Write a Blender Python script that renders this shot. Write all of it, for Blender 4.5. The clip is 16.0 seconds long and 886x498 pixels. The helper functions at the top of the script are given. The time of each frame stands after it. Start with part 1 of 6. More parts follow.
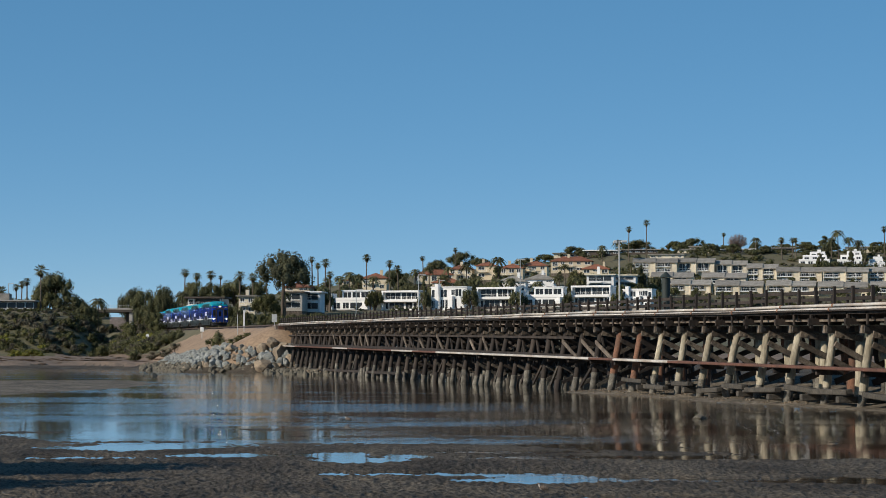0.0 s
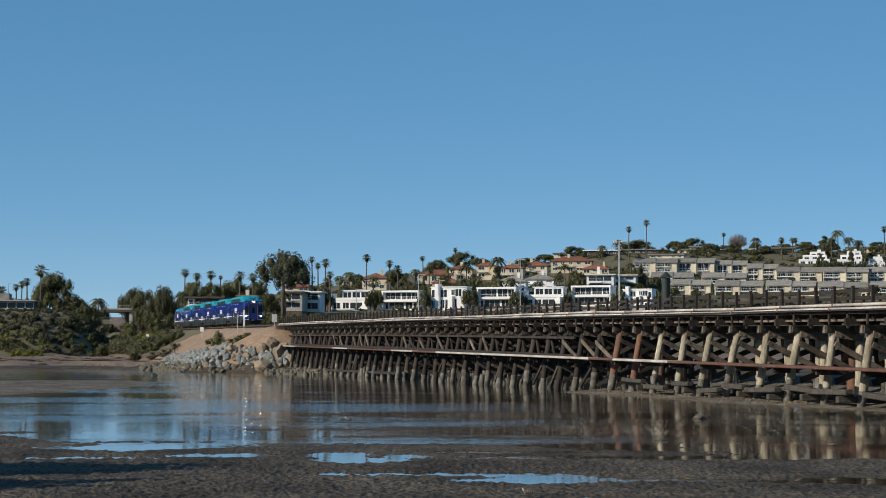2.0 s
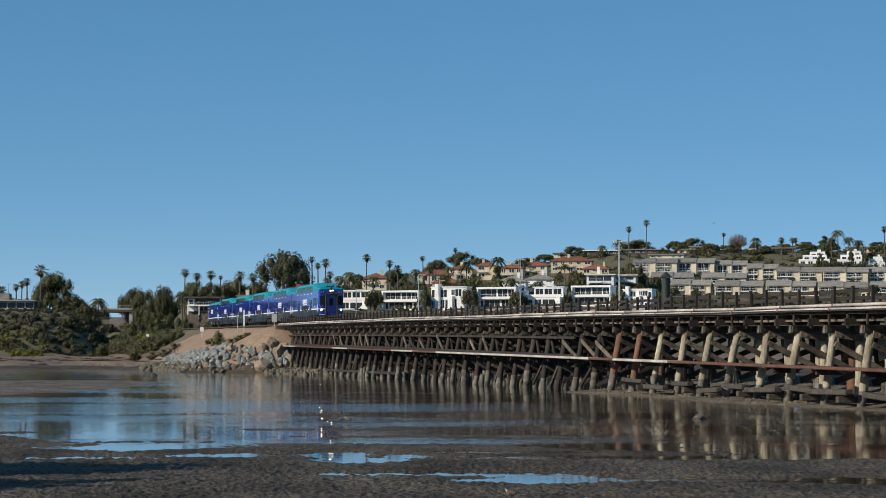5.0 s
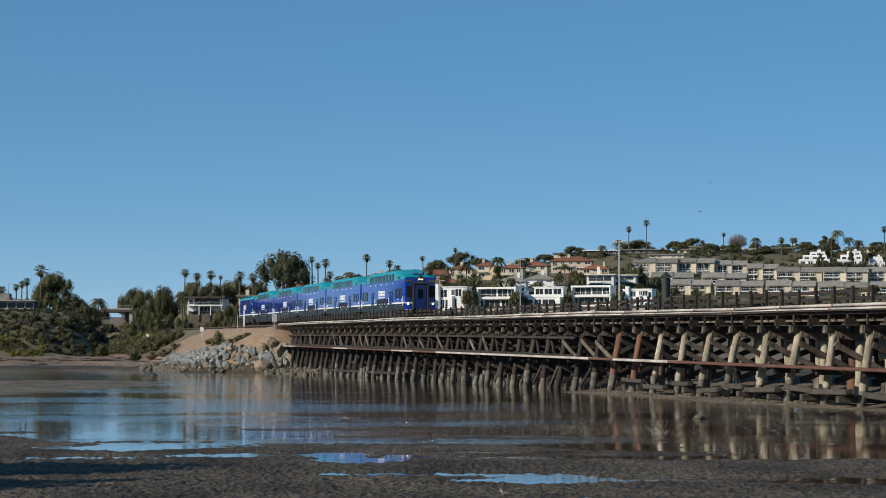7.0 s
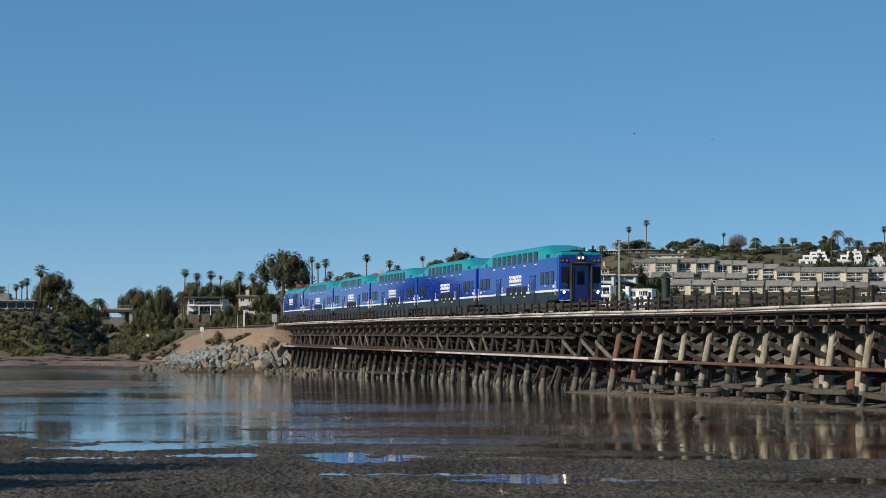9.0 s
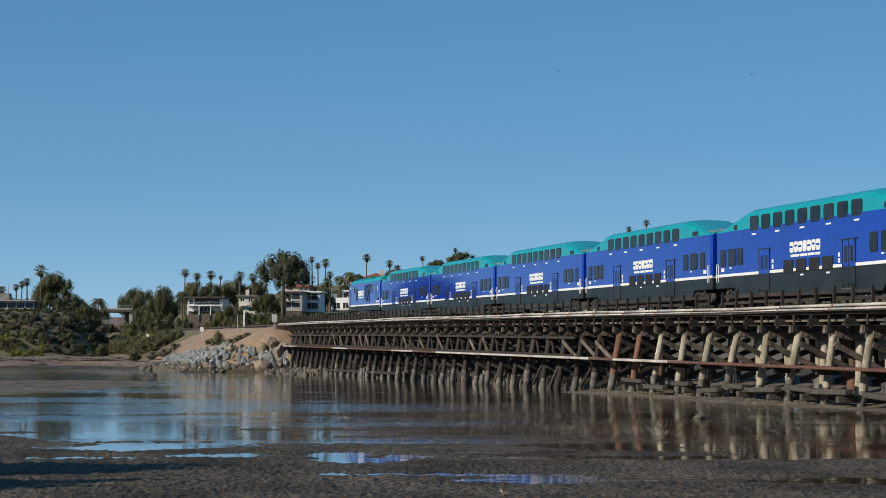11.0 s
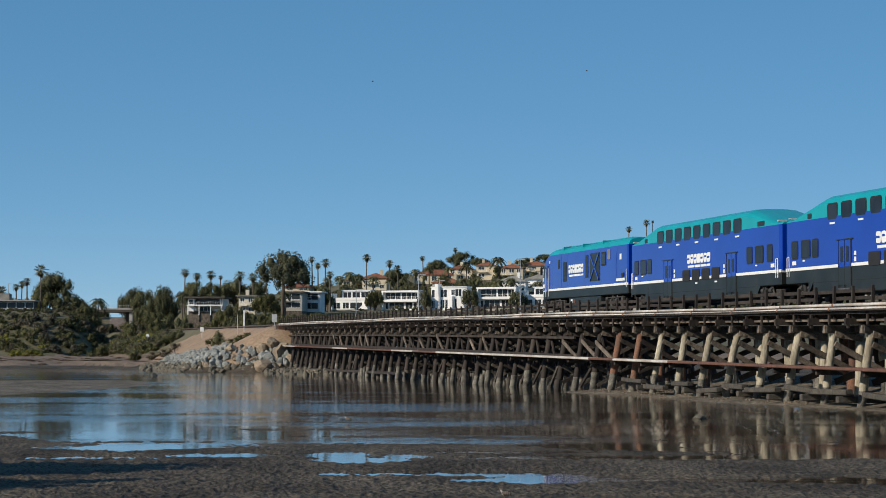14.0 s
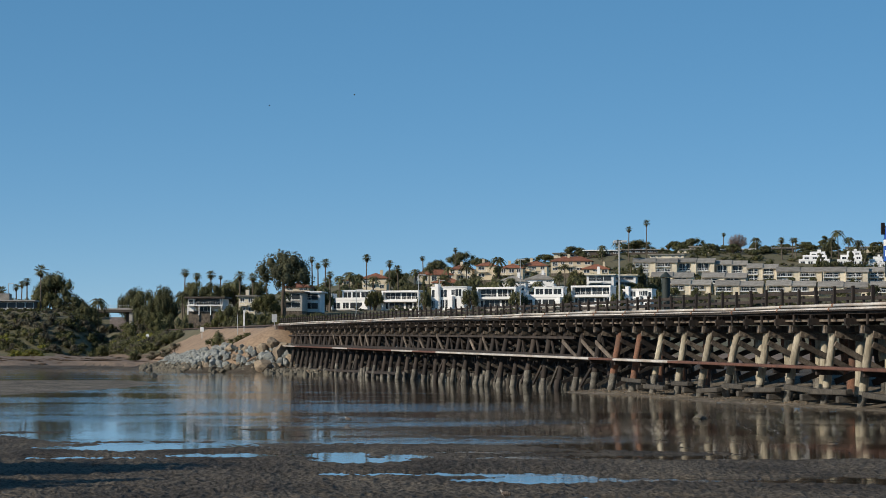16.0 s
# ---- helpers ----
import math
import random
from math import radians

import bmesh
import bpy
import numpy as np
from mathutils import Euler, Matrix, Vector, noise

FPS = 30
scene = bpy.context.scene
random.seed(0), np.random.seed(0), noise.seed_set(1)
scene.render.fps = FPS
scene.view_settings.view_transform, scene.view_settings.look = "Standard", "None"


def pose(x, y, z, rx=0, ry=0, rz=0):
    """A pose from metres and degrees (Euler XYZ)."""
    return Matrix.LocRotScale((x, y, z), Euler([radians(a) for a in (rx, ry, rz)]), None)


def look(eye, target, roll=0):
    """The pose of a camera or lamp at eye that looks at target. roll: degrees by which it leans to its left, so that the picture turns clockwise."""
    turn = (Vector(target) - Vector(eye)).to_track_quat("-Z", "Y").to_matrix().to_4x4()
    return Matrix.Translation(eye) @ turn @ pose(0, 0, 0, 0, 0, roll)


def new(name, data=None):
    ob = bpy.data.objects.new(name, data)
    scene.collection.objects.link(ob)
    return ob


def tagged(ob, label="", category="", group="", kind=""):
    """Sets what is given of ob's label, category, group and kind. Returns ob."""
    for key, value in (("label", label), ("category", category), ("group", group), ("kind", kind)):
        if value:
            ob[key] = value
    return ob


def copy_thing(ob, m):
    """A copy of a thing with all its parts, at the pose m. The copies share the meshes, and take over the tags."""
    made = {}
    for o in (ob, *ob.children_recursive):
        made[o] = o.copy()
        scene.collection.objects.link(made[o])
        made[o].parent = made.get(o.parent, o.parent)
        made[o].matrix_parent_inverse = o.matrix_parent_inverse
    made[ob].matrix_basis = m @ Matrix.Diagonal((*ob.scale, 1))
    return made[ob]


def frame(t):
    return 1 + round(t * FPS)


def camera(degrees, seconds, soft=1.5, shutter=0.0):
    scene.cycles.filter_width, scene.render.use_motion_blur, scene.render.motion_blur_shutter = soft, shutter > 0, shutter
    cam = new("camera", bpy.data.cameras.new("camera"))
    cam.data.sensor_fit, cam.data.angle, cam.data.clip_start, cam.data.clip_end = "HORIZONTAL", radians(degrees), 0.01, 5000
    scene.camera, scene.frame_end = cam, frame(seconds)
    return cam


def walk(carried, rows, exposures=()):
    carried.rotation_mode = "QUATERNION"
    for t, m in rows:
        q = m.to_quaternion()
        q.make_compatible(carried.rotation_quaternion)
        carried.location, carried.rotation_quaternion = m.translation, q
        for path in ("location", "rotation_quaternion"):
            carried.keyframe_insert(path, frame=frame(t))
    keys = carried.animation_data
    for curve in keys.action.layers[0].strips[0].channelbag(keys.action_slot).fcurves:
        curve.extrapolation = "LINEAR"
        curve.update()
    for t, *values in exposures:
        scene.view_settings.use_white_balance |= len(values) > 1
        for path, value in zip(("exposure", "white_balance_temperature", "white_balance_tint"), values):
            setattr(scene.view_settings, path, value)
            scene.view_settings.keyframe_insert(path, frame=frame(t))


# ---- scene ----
# World axes: +Y runs away along the railway, +X to its far side, z = 0 is the water.
EYE = (-37.1, 0.0, 2.2)


def rail_z(y):
    """Height of the rail tops: the line climbs gently away from the viewer."""
    return float(np.interp(y, (-200, 60, 90, 142, 200, 270, 402, 1200), (3.3, 4.28, 4.5, 4.9, 5.45, 6.2, 7.3, 14.0)))


def deck_z(y):
    """Height of the trestle's walkway edge, a little below the rails."""
    return float(np.interp(y, (-60, 60, 79, 129, 166, 200, 272, 300), (3.2, 3.98, 4.17, 4.72, 5.15, 5.5, 6.12, 6.35)))


cam = camera(23.07, 16.0, soft=0.6)
walk(cam, [(0, pose(*EYE, 92.79, 0, -11.14)), (16.0, pose(*EYE, 92.79, 0, -11.14))])

# ---- daylight: low winter afternoon sun from the seaward side ----
SUN_EL, SUN_AZ = 27.0, 254.0      # azimuth clockwise from +Y
world = bpy.data.worlds.new("sky")
scene.world = world
world.use_nodes = True
_n, _l = world.node_tree.nodes, world.node_tree.links
_sky = _n.new("ShaderNodeTexSky")
_sky.sky_type = "NISHITA"
_sky.sun_disc = False
_sky.sun_elevation, _sky.sun_rotation = radians(SUN_EL), radians(SUN_AZ)
_sky.altitude = 5000
_sky.air_density, _sky.dust_density, _sky.ozone_density = 0.65, 0.0, 3.0
_hue = _n.new("ShaderNodeHueSaturation")
_hue.inputs["Hue"].default_value, _hue.inputs["Saturation"].default_value = 0.493, 1.72
_gam = _n.new("ShaderNodeGamma")
_gam.inputs["Gamma"].default_value = 0.45
_l.new(_sky.outputs[0], _gam.inputs["Color"])
_l.new(_gam.outputs[0], _hue.inputs["Color"])
_l.new(_hue.outputs[0], _n["Background"].inputs[0])
_n["Background"].inputs[1].default_value = 0.272
sun = new("sun", bpy.data.lights.new("sun", "SUN"))
sun.data.energy, sun.data.angle, sun.data.color = 4.4, radians(0.5), (1.0, 0.9, 0.76)
_a, _e = radians(SUN_AZ), radians(SUN_EL)
sun.matrix_basis = look((math.sin(_a) * math.cos(_e) * 200, math.cos(_a) * math.cos(_e) * 200, math.sin(_e) * 200), (0, 0, 0))
scene.view_settings.exposure = 0.0


# ---- materials ----
def mat(name, c1, c2=None, rough=0.8, scale=2.0, bump=0.3, metal=0.0, detail=6.0, fine=0.0, spec=0.5, stretch=(1, 1, 1), rnd=0.0, bump_scale=None, island=0.0):
    """Two-colour noise at a coarse and a fine scale (in 1/m), relief, and a lightness that varies piece by piece."""
    m = bpy.data.materials.new(name)
    m.use_nodes = True
    n, l = m.node_tree.nodes, m.node_tree.links
    p = n["Principled BSDF"]
    c2 = c2 or tuple(c * 0.72 for c in c1)
    tc, mp = n.new("ShaderNodeTexCoord"), n.new("ShaderNodeMapping")
    mp.inputs["Scale"].default_value = stretch
    l.new(tc.outputs["Object"], mp.inputs["Vector"])
    a = n.new("ShaderNodeTexNoise")
    a.inputs["Scale"].default_value, a.inputs["Detail"].default_value = scale, detail
    l.new(mp.outputs[0], a.inputs["Vector"])
    r = n.new("ShaderNodeValToRGB")
    r.color_ramp.elements[0].position, r.color_ramp.elements[1].position = 0.36, 0.64
    r.color_ramp.elements[0].color, r.color_ramp.elements[1].color = (*c1, 1), (*c2, 1)
    l.new(a.outputs["Fac"], r.inputs[0])
    col = r.outputs[0]
    b = n.new("ShaderNodeTexNoise")
    b.inputs["Scale"].default_value, b.inputs["Detail"].default_value = bump_scale or scale * 7, 4
    l.new(mp.outputs[0], b.inputs["Vector"])
    if fine:
        x = n.new("ShaderNodeMix")
        x.data_type, x.blend_type = "RGBA", "MULTIPLY"
        x.inputs["Factor"].default_value = fine
        g = n.new("ShaderNodeValToRGB")
        g.color_ramp.elements[0].position, g.color_ramp.elements[1].position = 0.35, 0.62
        g.color_ramp.elements[0].color = (0.25, 0.25, 0.25, 1)
        l.new(b.outputs["Fac"], g.inputs[0])
        l.new(col, x.inputs["A"])
        l.new(g.outputs[0], x.inputs["B"])
        col = x.outputs["Result"]
    for amount, node, out in ((rnd, "ShaderNodeObjectInfo", "Random"), (island, "ShaderNodeNewGeometry", "Random Per Island")):
        if amount:
            o = n.new(node)
            mr = n.new("ShaderNodeMapRange")
            mr.inputs["To Min"].default_value, mr.inputs["To Max"].default_value = 1 - amount, 1 + amount
            l.new(o.outputs[out], mr.inputs[0])
            h = n.new("ShaderNodeHueSaturation")
            l.new(mr.outputs[0], h.inputs["Value"])
            l.new(col, h.inputs["Color"])
            col = h.outputs[0]
    l.new(col, p.inputs["Base Color"])
    p.inputs["Roughness"].default_value, p.inputs["Metallic"].default_value = rough, metal
    p.inputs["Specular IOR Level"].default_value = spec
    if bump:
        bp = n.new("ShaderNodeBump")
        bp.inputs["Strength"].default_value, bp.inputs["Distance"].default_value = bump, 0.05
        l.new(b.outputs["Fac"], bp.inputs["Height"])
        l.new(bp.outputs[0], p.inputs["Normal"])
    return m


def glow(name, c, strength):
    m = bpy.data.materials.new(name)
    m.use_nodes = True
    p = m.node_tree.nodes["Principled BSDF"]
    p.inputs["Base Color"].default_value = (*c, 1)
    p.inputs["Emission Color"].default_value = (*c, 1)
    p.inputs["Emission Strength"].default_value = strength
    return m


TIMBER = mat("creosote_timber", (0.024, 0.018, 0.015), (0.056, 0.042, 0.033), 0.85, 1.2, 0.5, fine=0.5, stretch=(1, 1, 0.4), rnd=0.35)
TIMBER_GREY = mat("weathered_timber", (0.205, 0.168, 0.13), (0.095, 0.076, 0.06), 0.9, 1.5, 0.5, fine=0.5, rnd=0.3)
PILE_PALE = mat("pale_pile_wrap", (0.50, 0.45, 0.34), (0.27, 0.23, 0.16), 0.8, 1.6, 0.4, fine=0.5, stretch=(1, 1, 0.35), rnd=0.25)
PILE_RUST = mat("rusty_pile", (0.22, 0.105, 0.062), (0.12, 0.07, 0.05), 0.85, 1.4, 0.4, fine=0.4, rnd=0.25)
PILE_DARK = mat("dark_pile", (0.052, 0.040, 0.032), (0.022, 0.017, 0.015), 0.85, 1.3, 0.5, fine=0.4, stretch=(1, 1, 0.4), rnd=0.3)
PILE_FOOT = mat("mud_caked_pile_foot", (0.22, 0.205, 0.17), (0.07, 0.064, 0.053), 0.8, 2.2, 0.7, fine=0.5, rnd=0.25)
MUDDY_TIMBER = mat("mud_caked_timber", (0.10, 0.088, 0.070), (0.05, 0.044, 0.036), 0.85, 2.0, 0.7, fine=0.4, rnd=0.2)
STEEL = mat("dark_steel", (0.045, 0.045, 0.047), (0.07, 0.06, 0.05), 0.55, 3, 0.2, metal=0.3)
RAIL = mat("rail_steel", (0.18, 0.11, 0.07), (0.1, 0.07, 0.05), 0.5, 3, 0.1, metal=0.5)
PIPE = mat("pale_pipe", (0.62, 0.59, 0.54), (0.42, 0.36, 0.30), 0.6, 0.5, 0.1, fine=0.25)
PIPE_RUST = mat("rusty_collar", (0.30, 0.15, 0.08), (0.2, 0.09, 0.05), 0.8, 6, 0.3)
RED_RUST = mat("red_rusted_steel", (0.17, 0.075, 0.05), (0.10, 0.05, 0.035), 0.8, 2, 0.3, fine=0.3)
GLASS = mat("dark_window_glass", (0.010, 0.012, 0.016), (0.022, 0.025, 0.030), 0.10, 0.6, 0.0, spec=0.10)
BLUE = mat("blue_coach_paint", (0.0010, 0.030, 0.31), (0.0014, 0.036, 0.35), 0.07, 0.35, 0.0, spec=0.5)
TEAL = mat("teal_coach_paint", (0.002, 0.28, 0.31), (0.003, 0.33, 0.36), 0.25, 0.4, 0.0)
SKIRT = mat("charcoal_coach_paint", (0.016, 0.020, 0.019), (0.026, 0.031, 0.030), 0.35, 0.7, 0.05, spec=0.25)
WHITE = mat("white_paint", (0.80, 0.80, 0.78), (0.72, 0.72, 0.70), 0.5, 0.8, 0.05)
ROOFGREY = mat("grey_coach_roof", (0.20, 0.22, 0.23), (0.13, 0.14, 0.15), 0.6, 1.0, 0.2)
BLACK = mat("black_rubber", (0.012, 0.012, 0.013), (0.02, 0.02, 0.02), 0.7, 2, 0.1)
DULL = mat("dusty_running_gear", (0.06, 0.055, 0.05), (0.03, 0.028, 0.026), 0.8, 3, 0.3)
GALV_DARK = mat("grimy_steel", (0.12, 0.12, 0.115), (0.07, 0.07, 0.068), 0.6, 4, 0.1, metal=0.3)
LAMP = glow("lit_headlight", (1.0, 0.74, 0.46), 70.0)


MUD = mat("wet_mud", (0.145, 0.119, 0.088), (0.070, 0.057, 0.043), 0.85, 0.5, 1.0, fine=0.9, bump_scale=14, spec=0.15, stretch=(1, 0.5, 1))
SANDBANK = mat("dry_sand_bank", (0.36, 0.25, 0.16), (0.27, 0.185, 0.12), 0.95, 0.35, 0.5, fine=0.35, bump_scale=3)
SCRUB = mat("scrub_soil", (0.115, 0.108, 0.052), (0.16, 0.135, 0.075), 0.95, 0.08, 0.8, fine=0.5, bump_scale=1.2)
SPIT = mat("shelly_mud_bar", (0.25, 0.215, 0.168), (0.14, 0.12, 0.095), 0.9, 0.6, 1.0, fine=0.75, bump_scale=6, spec=0.12, stretch=(1, 0.4, 1))
MARSH = mat("brown_marsh_grass", (0.25, 0.175, 0.12), (0.16, 0.115, 0.08), 0.95, 0.15, 0.8, fine=0.5, bump_scale=1.5)
BALLAST = mat("track_ballast", (0.27, 0.205, 0.165), (0.17, 0.13, 0.105), 0.95, 1.0, 0.9, fine=0.5, bump_scale=8)


def water_mat():
    """Still water: mirror-smooth stretches between long bands ruffled by a light breeze."""
    m = bpy.data.materials.new("lagoon_water")
    m.use_nodes = True
    n, l = m.node_tree.nodes, m.node_tree.links
    p = n["Principled BSDF"]
    p.inputs["Base Color"].default_value = (0.045, 0.036, 0.024, 1)
    p.inputs["Roughness"].default_value, p.inputs["IOR"].default_value = 0.04, 1.33
    tc = n.new("ShaderNodeTexCoord")
    rot = n.new("ShaderNodeMapping")
    rot.inputs["Rotation"].default_value = (0, 0, radians(11.14))
    l.new(tc.outputs["Object"], rot.inputs["Vector"])

    def field(sx, sy, detail):
        mp, t = n.new("ShaderNodeMapping"), n.new("ShaderNodeTexNoise")
        mp.inputs["Scale"].default_value = (sx, sy, 1)
        t.inputs["Scale"].default_value, t.inputs["Detail"].default_value = 1.0, detail
        l.new(rot.outputs[0], mp.inputs["Vector"])
        l.new(mp.outputs[0], t.inputs["Vector"])
        return t.outputs["Fac"]

    near = n.new("ShaderNodeSeparateXYZ")
    l.new(rot.outputs[0], near.inputs[0])
    calm = n.new("ShaderNodeMapRange")
    calm.inputs["From Min"].default_value, calm.inputs["From Max"].default_value = 42.0, 60.0
    calm.inputs["To Min"].default_value = 0.25
    l.new(near.outputs["Y"], calm.inputs[0])
    waves, bands = field(1.6, 2.6, 3), field(0.022, 0.08, 3)
    r = n.new("ShaderNodeMapRange")
    r.inputs["From Min"].default_value, r.inputs["From Max"].default_value = 0.50, 0.60
    r.inputs["To Min"].default_value, r.inputs["To Max"].default_value = 0.0035, 0.022
    reach = bands
    for lo, hi in ((74.0, 82.0), (104.0, 94.0)):
        edge, both = n.new("ShaderNodeMapRange"), n.new("ShaderNodeMath")
        edge.inputs["From Min"].default_value, edge.inputs["From Max"].default_value = lo, hi
        edge.inputs["To Max"].default_value = 0.11
        both.operation = "ADD"
        l.new(near.outputs["Y"], edge.inputs[0])
        l.new(reach, both.inputs[0])
        l.new(edge.outputs[0], both.inputs[1])
        reach = both.outputs[0]
    shift = n.new("ShaderNodeMath")
    shift.operation = "SUBTRACT"
    shift.inputs[1].default_value = 0.11
    l.new(reach, shift.inputs[0])
    l.new(shift.outputs[0], r.inputs[0])
    x = n.new("ShaderNodeMath")
    x.operation = "MULTIPLY"
    y = n.new("ShaderNodeMath")
    y.operation = "MULTIPLY"
    l.new(r.outputs[0], y.inputs[0])
    l.new(calm.outputs[0], y.inputs[1])
    l.new(waves, x.inputs[0])
    l.new(y.outputs[0], x.inputs[1])
    bp = n.new("ShaderNodeBump")
    bp.inputs["Strength"].default_value, bp.inputs["Distance"].default_value = 1.0, 1.0
    l.new(x.outputs[0], bp.inputs["Height"])
    l.new(bp.outputs[0], p.inputs["Normal"])
    return m


WATER = water_mat()


# ---- mesh helpers ----
class Shape:
    """Collects plain pieces into one mesh."""

    def __init__(self):
        self.v, self.f, self.m = [], [], []

    def add(self, vs, fs, m=0):
        k = len(self.v)
        self.v += [tuple(v) for v in vs]
        self.f += [tuple(i + k for i in f) for f in fs]
        self.m += [m] * len(fs)
        return self

    def box(self, x0, x1, y0, y1, z0, z1, m=0, tf=None):
        vs = [(x, y, z) for z in (z0, z1) for y in (y0, y1) for x in (x0, x1)]
        if tf:
            vs = [tf @ Vector(v) for v in vs]
        return self.add(vs, [(0, 2, 3, 1), (4, 5, 7, 6), (0, 1, 5, 4), (2, 6, 7, 3), (1, 3, 7, 5), (0, 4, 6, 2)], m)

    def cbox(self, x0, x1, y0, y1, z0, z1, b=0.02, m=0, tf=None):
        """A box with chamfered edges."""
        vs, ids = [], {}
        for sx in (0, 1):
            for sy in (0, 1):
                for sz in (0, 1):
                    X, Y, Z = (x0, x1)[sx], (y0, y1)[sy], (z0, z1)[sz]
                    dx, dy, dz = b * (1 - 2 * sx), b * (1 - 2 * sy), b * (1 - 2 * sz)
                    for k, v in enumerate(((X, Y + dy, Z + dz), (X + dx, Y, Z + dz), (X + dx, Y + dy, Z))):
                        ids[sx, sy, sz, k] = len(vs)
                        vs.append(v)
        fs = []
        for s in (0, 1):
            for k in range(3):
                loop = []
                for p, q in ((0, 0), (0, 1), (1, 1), (1, 0)):
                    c = [p, q]
                    c.insert(k, s)
                    loop.append(ids[(*c, k)])
                fs.append(loop if (s == 1) == (k != 1) else loop[::-1])
        for k in range(3):
            i, j = [a for a in range(3) if a != k]
            for p in (0, 1):
                for q in (0, 1):
                    c0, c1 = [p, q], [p, q]
                    c0.insert(k, 0)
                    c1.insert(k, 1)
                    loop = [ids[(*c0, i)], ids[(*c1, i)], ids[(*c1, j)], ids[(*c0, j)]]
                    fs.append(loop)
        for c in ids:
            if c[3] == 0:
                fs.append([ids[c[0], c[1], c[2], k] for k in range(3)])
        if tf:
            vs = [tf @ Vector(v) for v in vs]
        return self.add(vs, fs, m)

    def tube(self, p, q, r0, r1=None, n=10, m=0, bow=0.0):
        p, q = Vector(p), Vector(q)
        r1 = r0 if r1 is None else r1
        d = (q - p).normalized()
        a = d.orthogonal().normalized()
        b = d.cross(a)
        ring = [(math.cos(2 * math.pi * i / n), math.sin(2 * math.pi * i / n)) for i in range(n)]
        vs = [p + (a * c + b * s) * r0 for c, s in ring] + [q + (a * c + b * s) * r1 for c, s in ring]
        fs = [(i, (i + 1) % n, n + (i + 1) % n, n + i) for i in range(n)] + [tuple(range(n))[::-1], tuple(range(n, 2 * n))]
        return self.add(vs, fs, m)

    def beam(self, p, q, w, h, m=0, b=0.0):
        """A squared timber from p to q, w wide and h high."""
        p, q = Vector(p), Vector(q)
        d = q - p
        L = d.length
        y = d / L
        x = y.cross(Vector((0, 0, 1)))
        x = x.normalized() if x.length > 1e-4 else Vector((1, 0, 0))
        z = x.cross(y)
        tf = Matrix.Translation(p) @ Matrix((x, y, z)).transposed().to_4x4()
        if b:
            return self.cbox(-w / 2, w / 2, 0, L, -h / 2, h / 2, b, m, tf)
        return self.box(-w / 2, w / 2, 0, L, -h / 2, h / 2, m, tf)

    def sweep(self, pts, w, h, m=0):
        """One continuous squared timber through the points, w wide and h high."""
        n = len(pts)
        vs = [(x + a * w / 2, y, z + b * h / 2) for x, y, z in pts for a, b in ((-1, -1), (1, -1), (1, 1), (-1, 1))]
        fs = [(k * 4 + i, k * 4 + (i + 1) % 4, k * 4 + 4 + (i + 1) % 4, k * 4 + 4 + i) for k in range(n - 1) for i in range(4)]
        return self.add(vs, fs + [(3, 2, 1, 0), (n * 4 - 4, n * 4 - 3, n * 4 - 2, n * 4 - 1)], m)

    def pole(self, pts, radii, n=10, ms=None):
        """One continuous round pole through the points; ms: the material of each length."""
        k0, c = len(self.v), len(pts)
        for (x, y, z), r in zip(pts, radii):
            self.v += [(x + r * math.cos(2 * math.pi * i / n), y + r * math.sin(2 * math.pi * i / n), z) for i in range(n)]
        for k in range(c - 1):
            for i in range(n):
                self.f.append((k0 + k * n + i, k0 + k * n + (i + 1) % n, k0 + (k + 1) * n + (i + 1) % n, k0 + (k + 1) * n + i))
                self.m.append(ms[k] if ms else 0)
        self.f += [tuple(range(k0, k0 + n))[::-1], tuple(range(k0 + (c - 1) * n, k0 + c * n))]
        self.m += [ms[0] if ms else 0, ms[-1] if ms else 0]
        return self

    def mesh(self, name, mats, smooth=False, fix=True):
        me = bpy.data.meshes.new(name)
        me.from_pydata(self.v, [], self.f)
        for q in mats if isinstance(mats, (list, tuple)) else [mats]:
            me.materials.append(q)
        me.polygons.foreach_set("material_index", self.m)
        if fix and len(self.f) < 20000:
            bm = bmesh.new()
            bm.from_mesh(me)
            bmesh.ops.recalc_face_normals(bm, faces=bm.faces)
            bm.to_mesh(me)
            bm.free()
        if smooth:
            me.polygons.foreach_set("use_smooth", [True] * len(me.polygons))
        me.update()
        return me


def part(name, shape, mats, parent=None, label="", at=None, smooth=False):
    """Links one mesh object under a thing or under a part."""
    data = shape if isinstance(shape, bpy.types.Mesh) else shape.mesh(name, mats, smooth)
    ob = new(name, data)
    if parent:
        ob.parent = parent
    if at is not None:
        ob.matrix_basis = at if isinstance(at, Matrix) else Matrix.Translation(at)
    return tagged(ob, label) if label else ob


def thing(name, label, category, group="", kind="", at=None):
    ob = tagged(new(name), label, category, group, kind)
    if at is not None:
        ob.matrix_basis = at if isinstance(at, Matrix) else Matrix.Translation(at)
    return ob


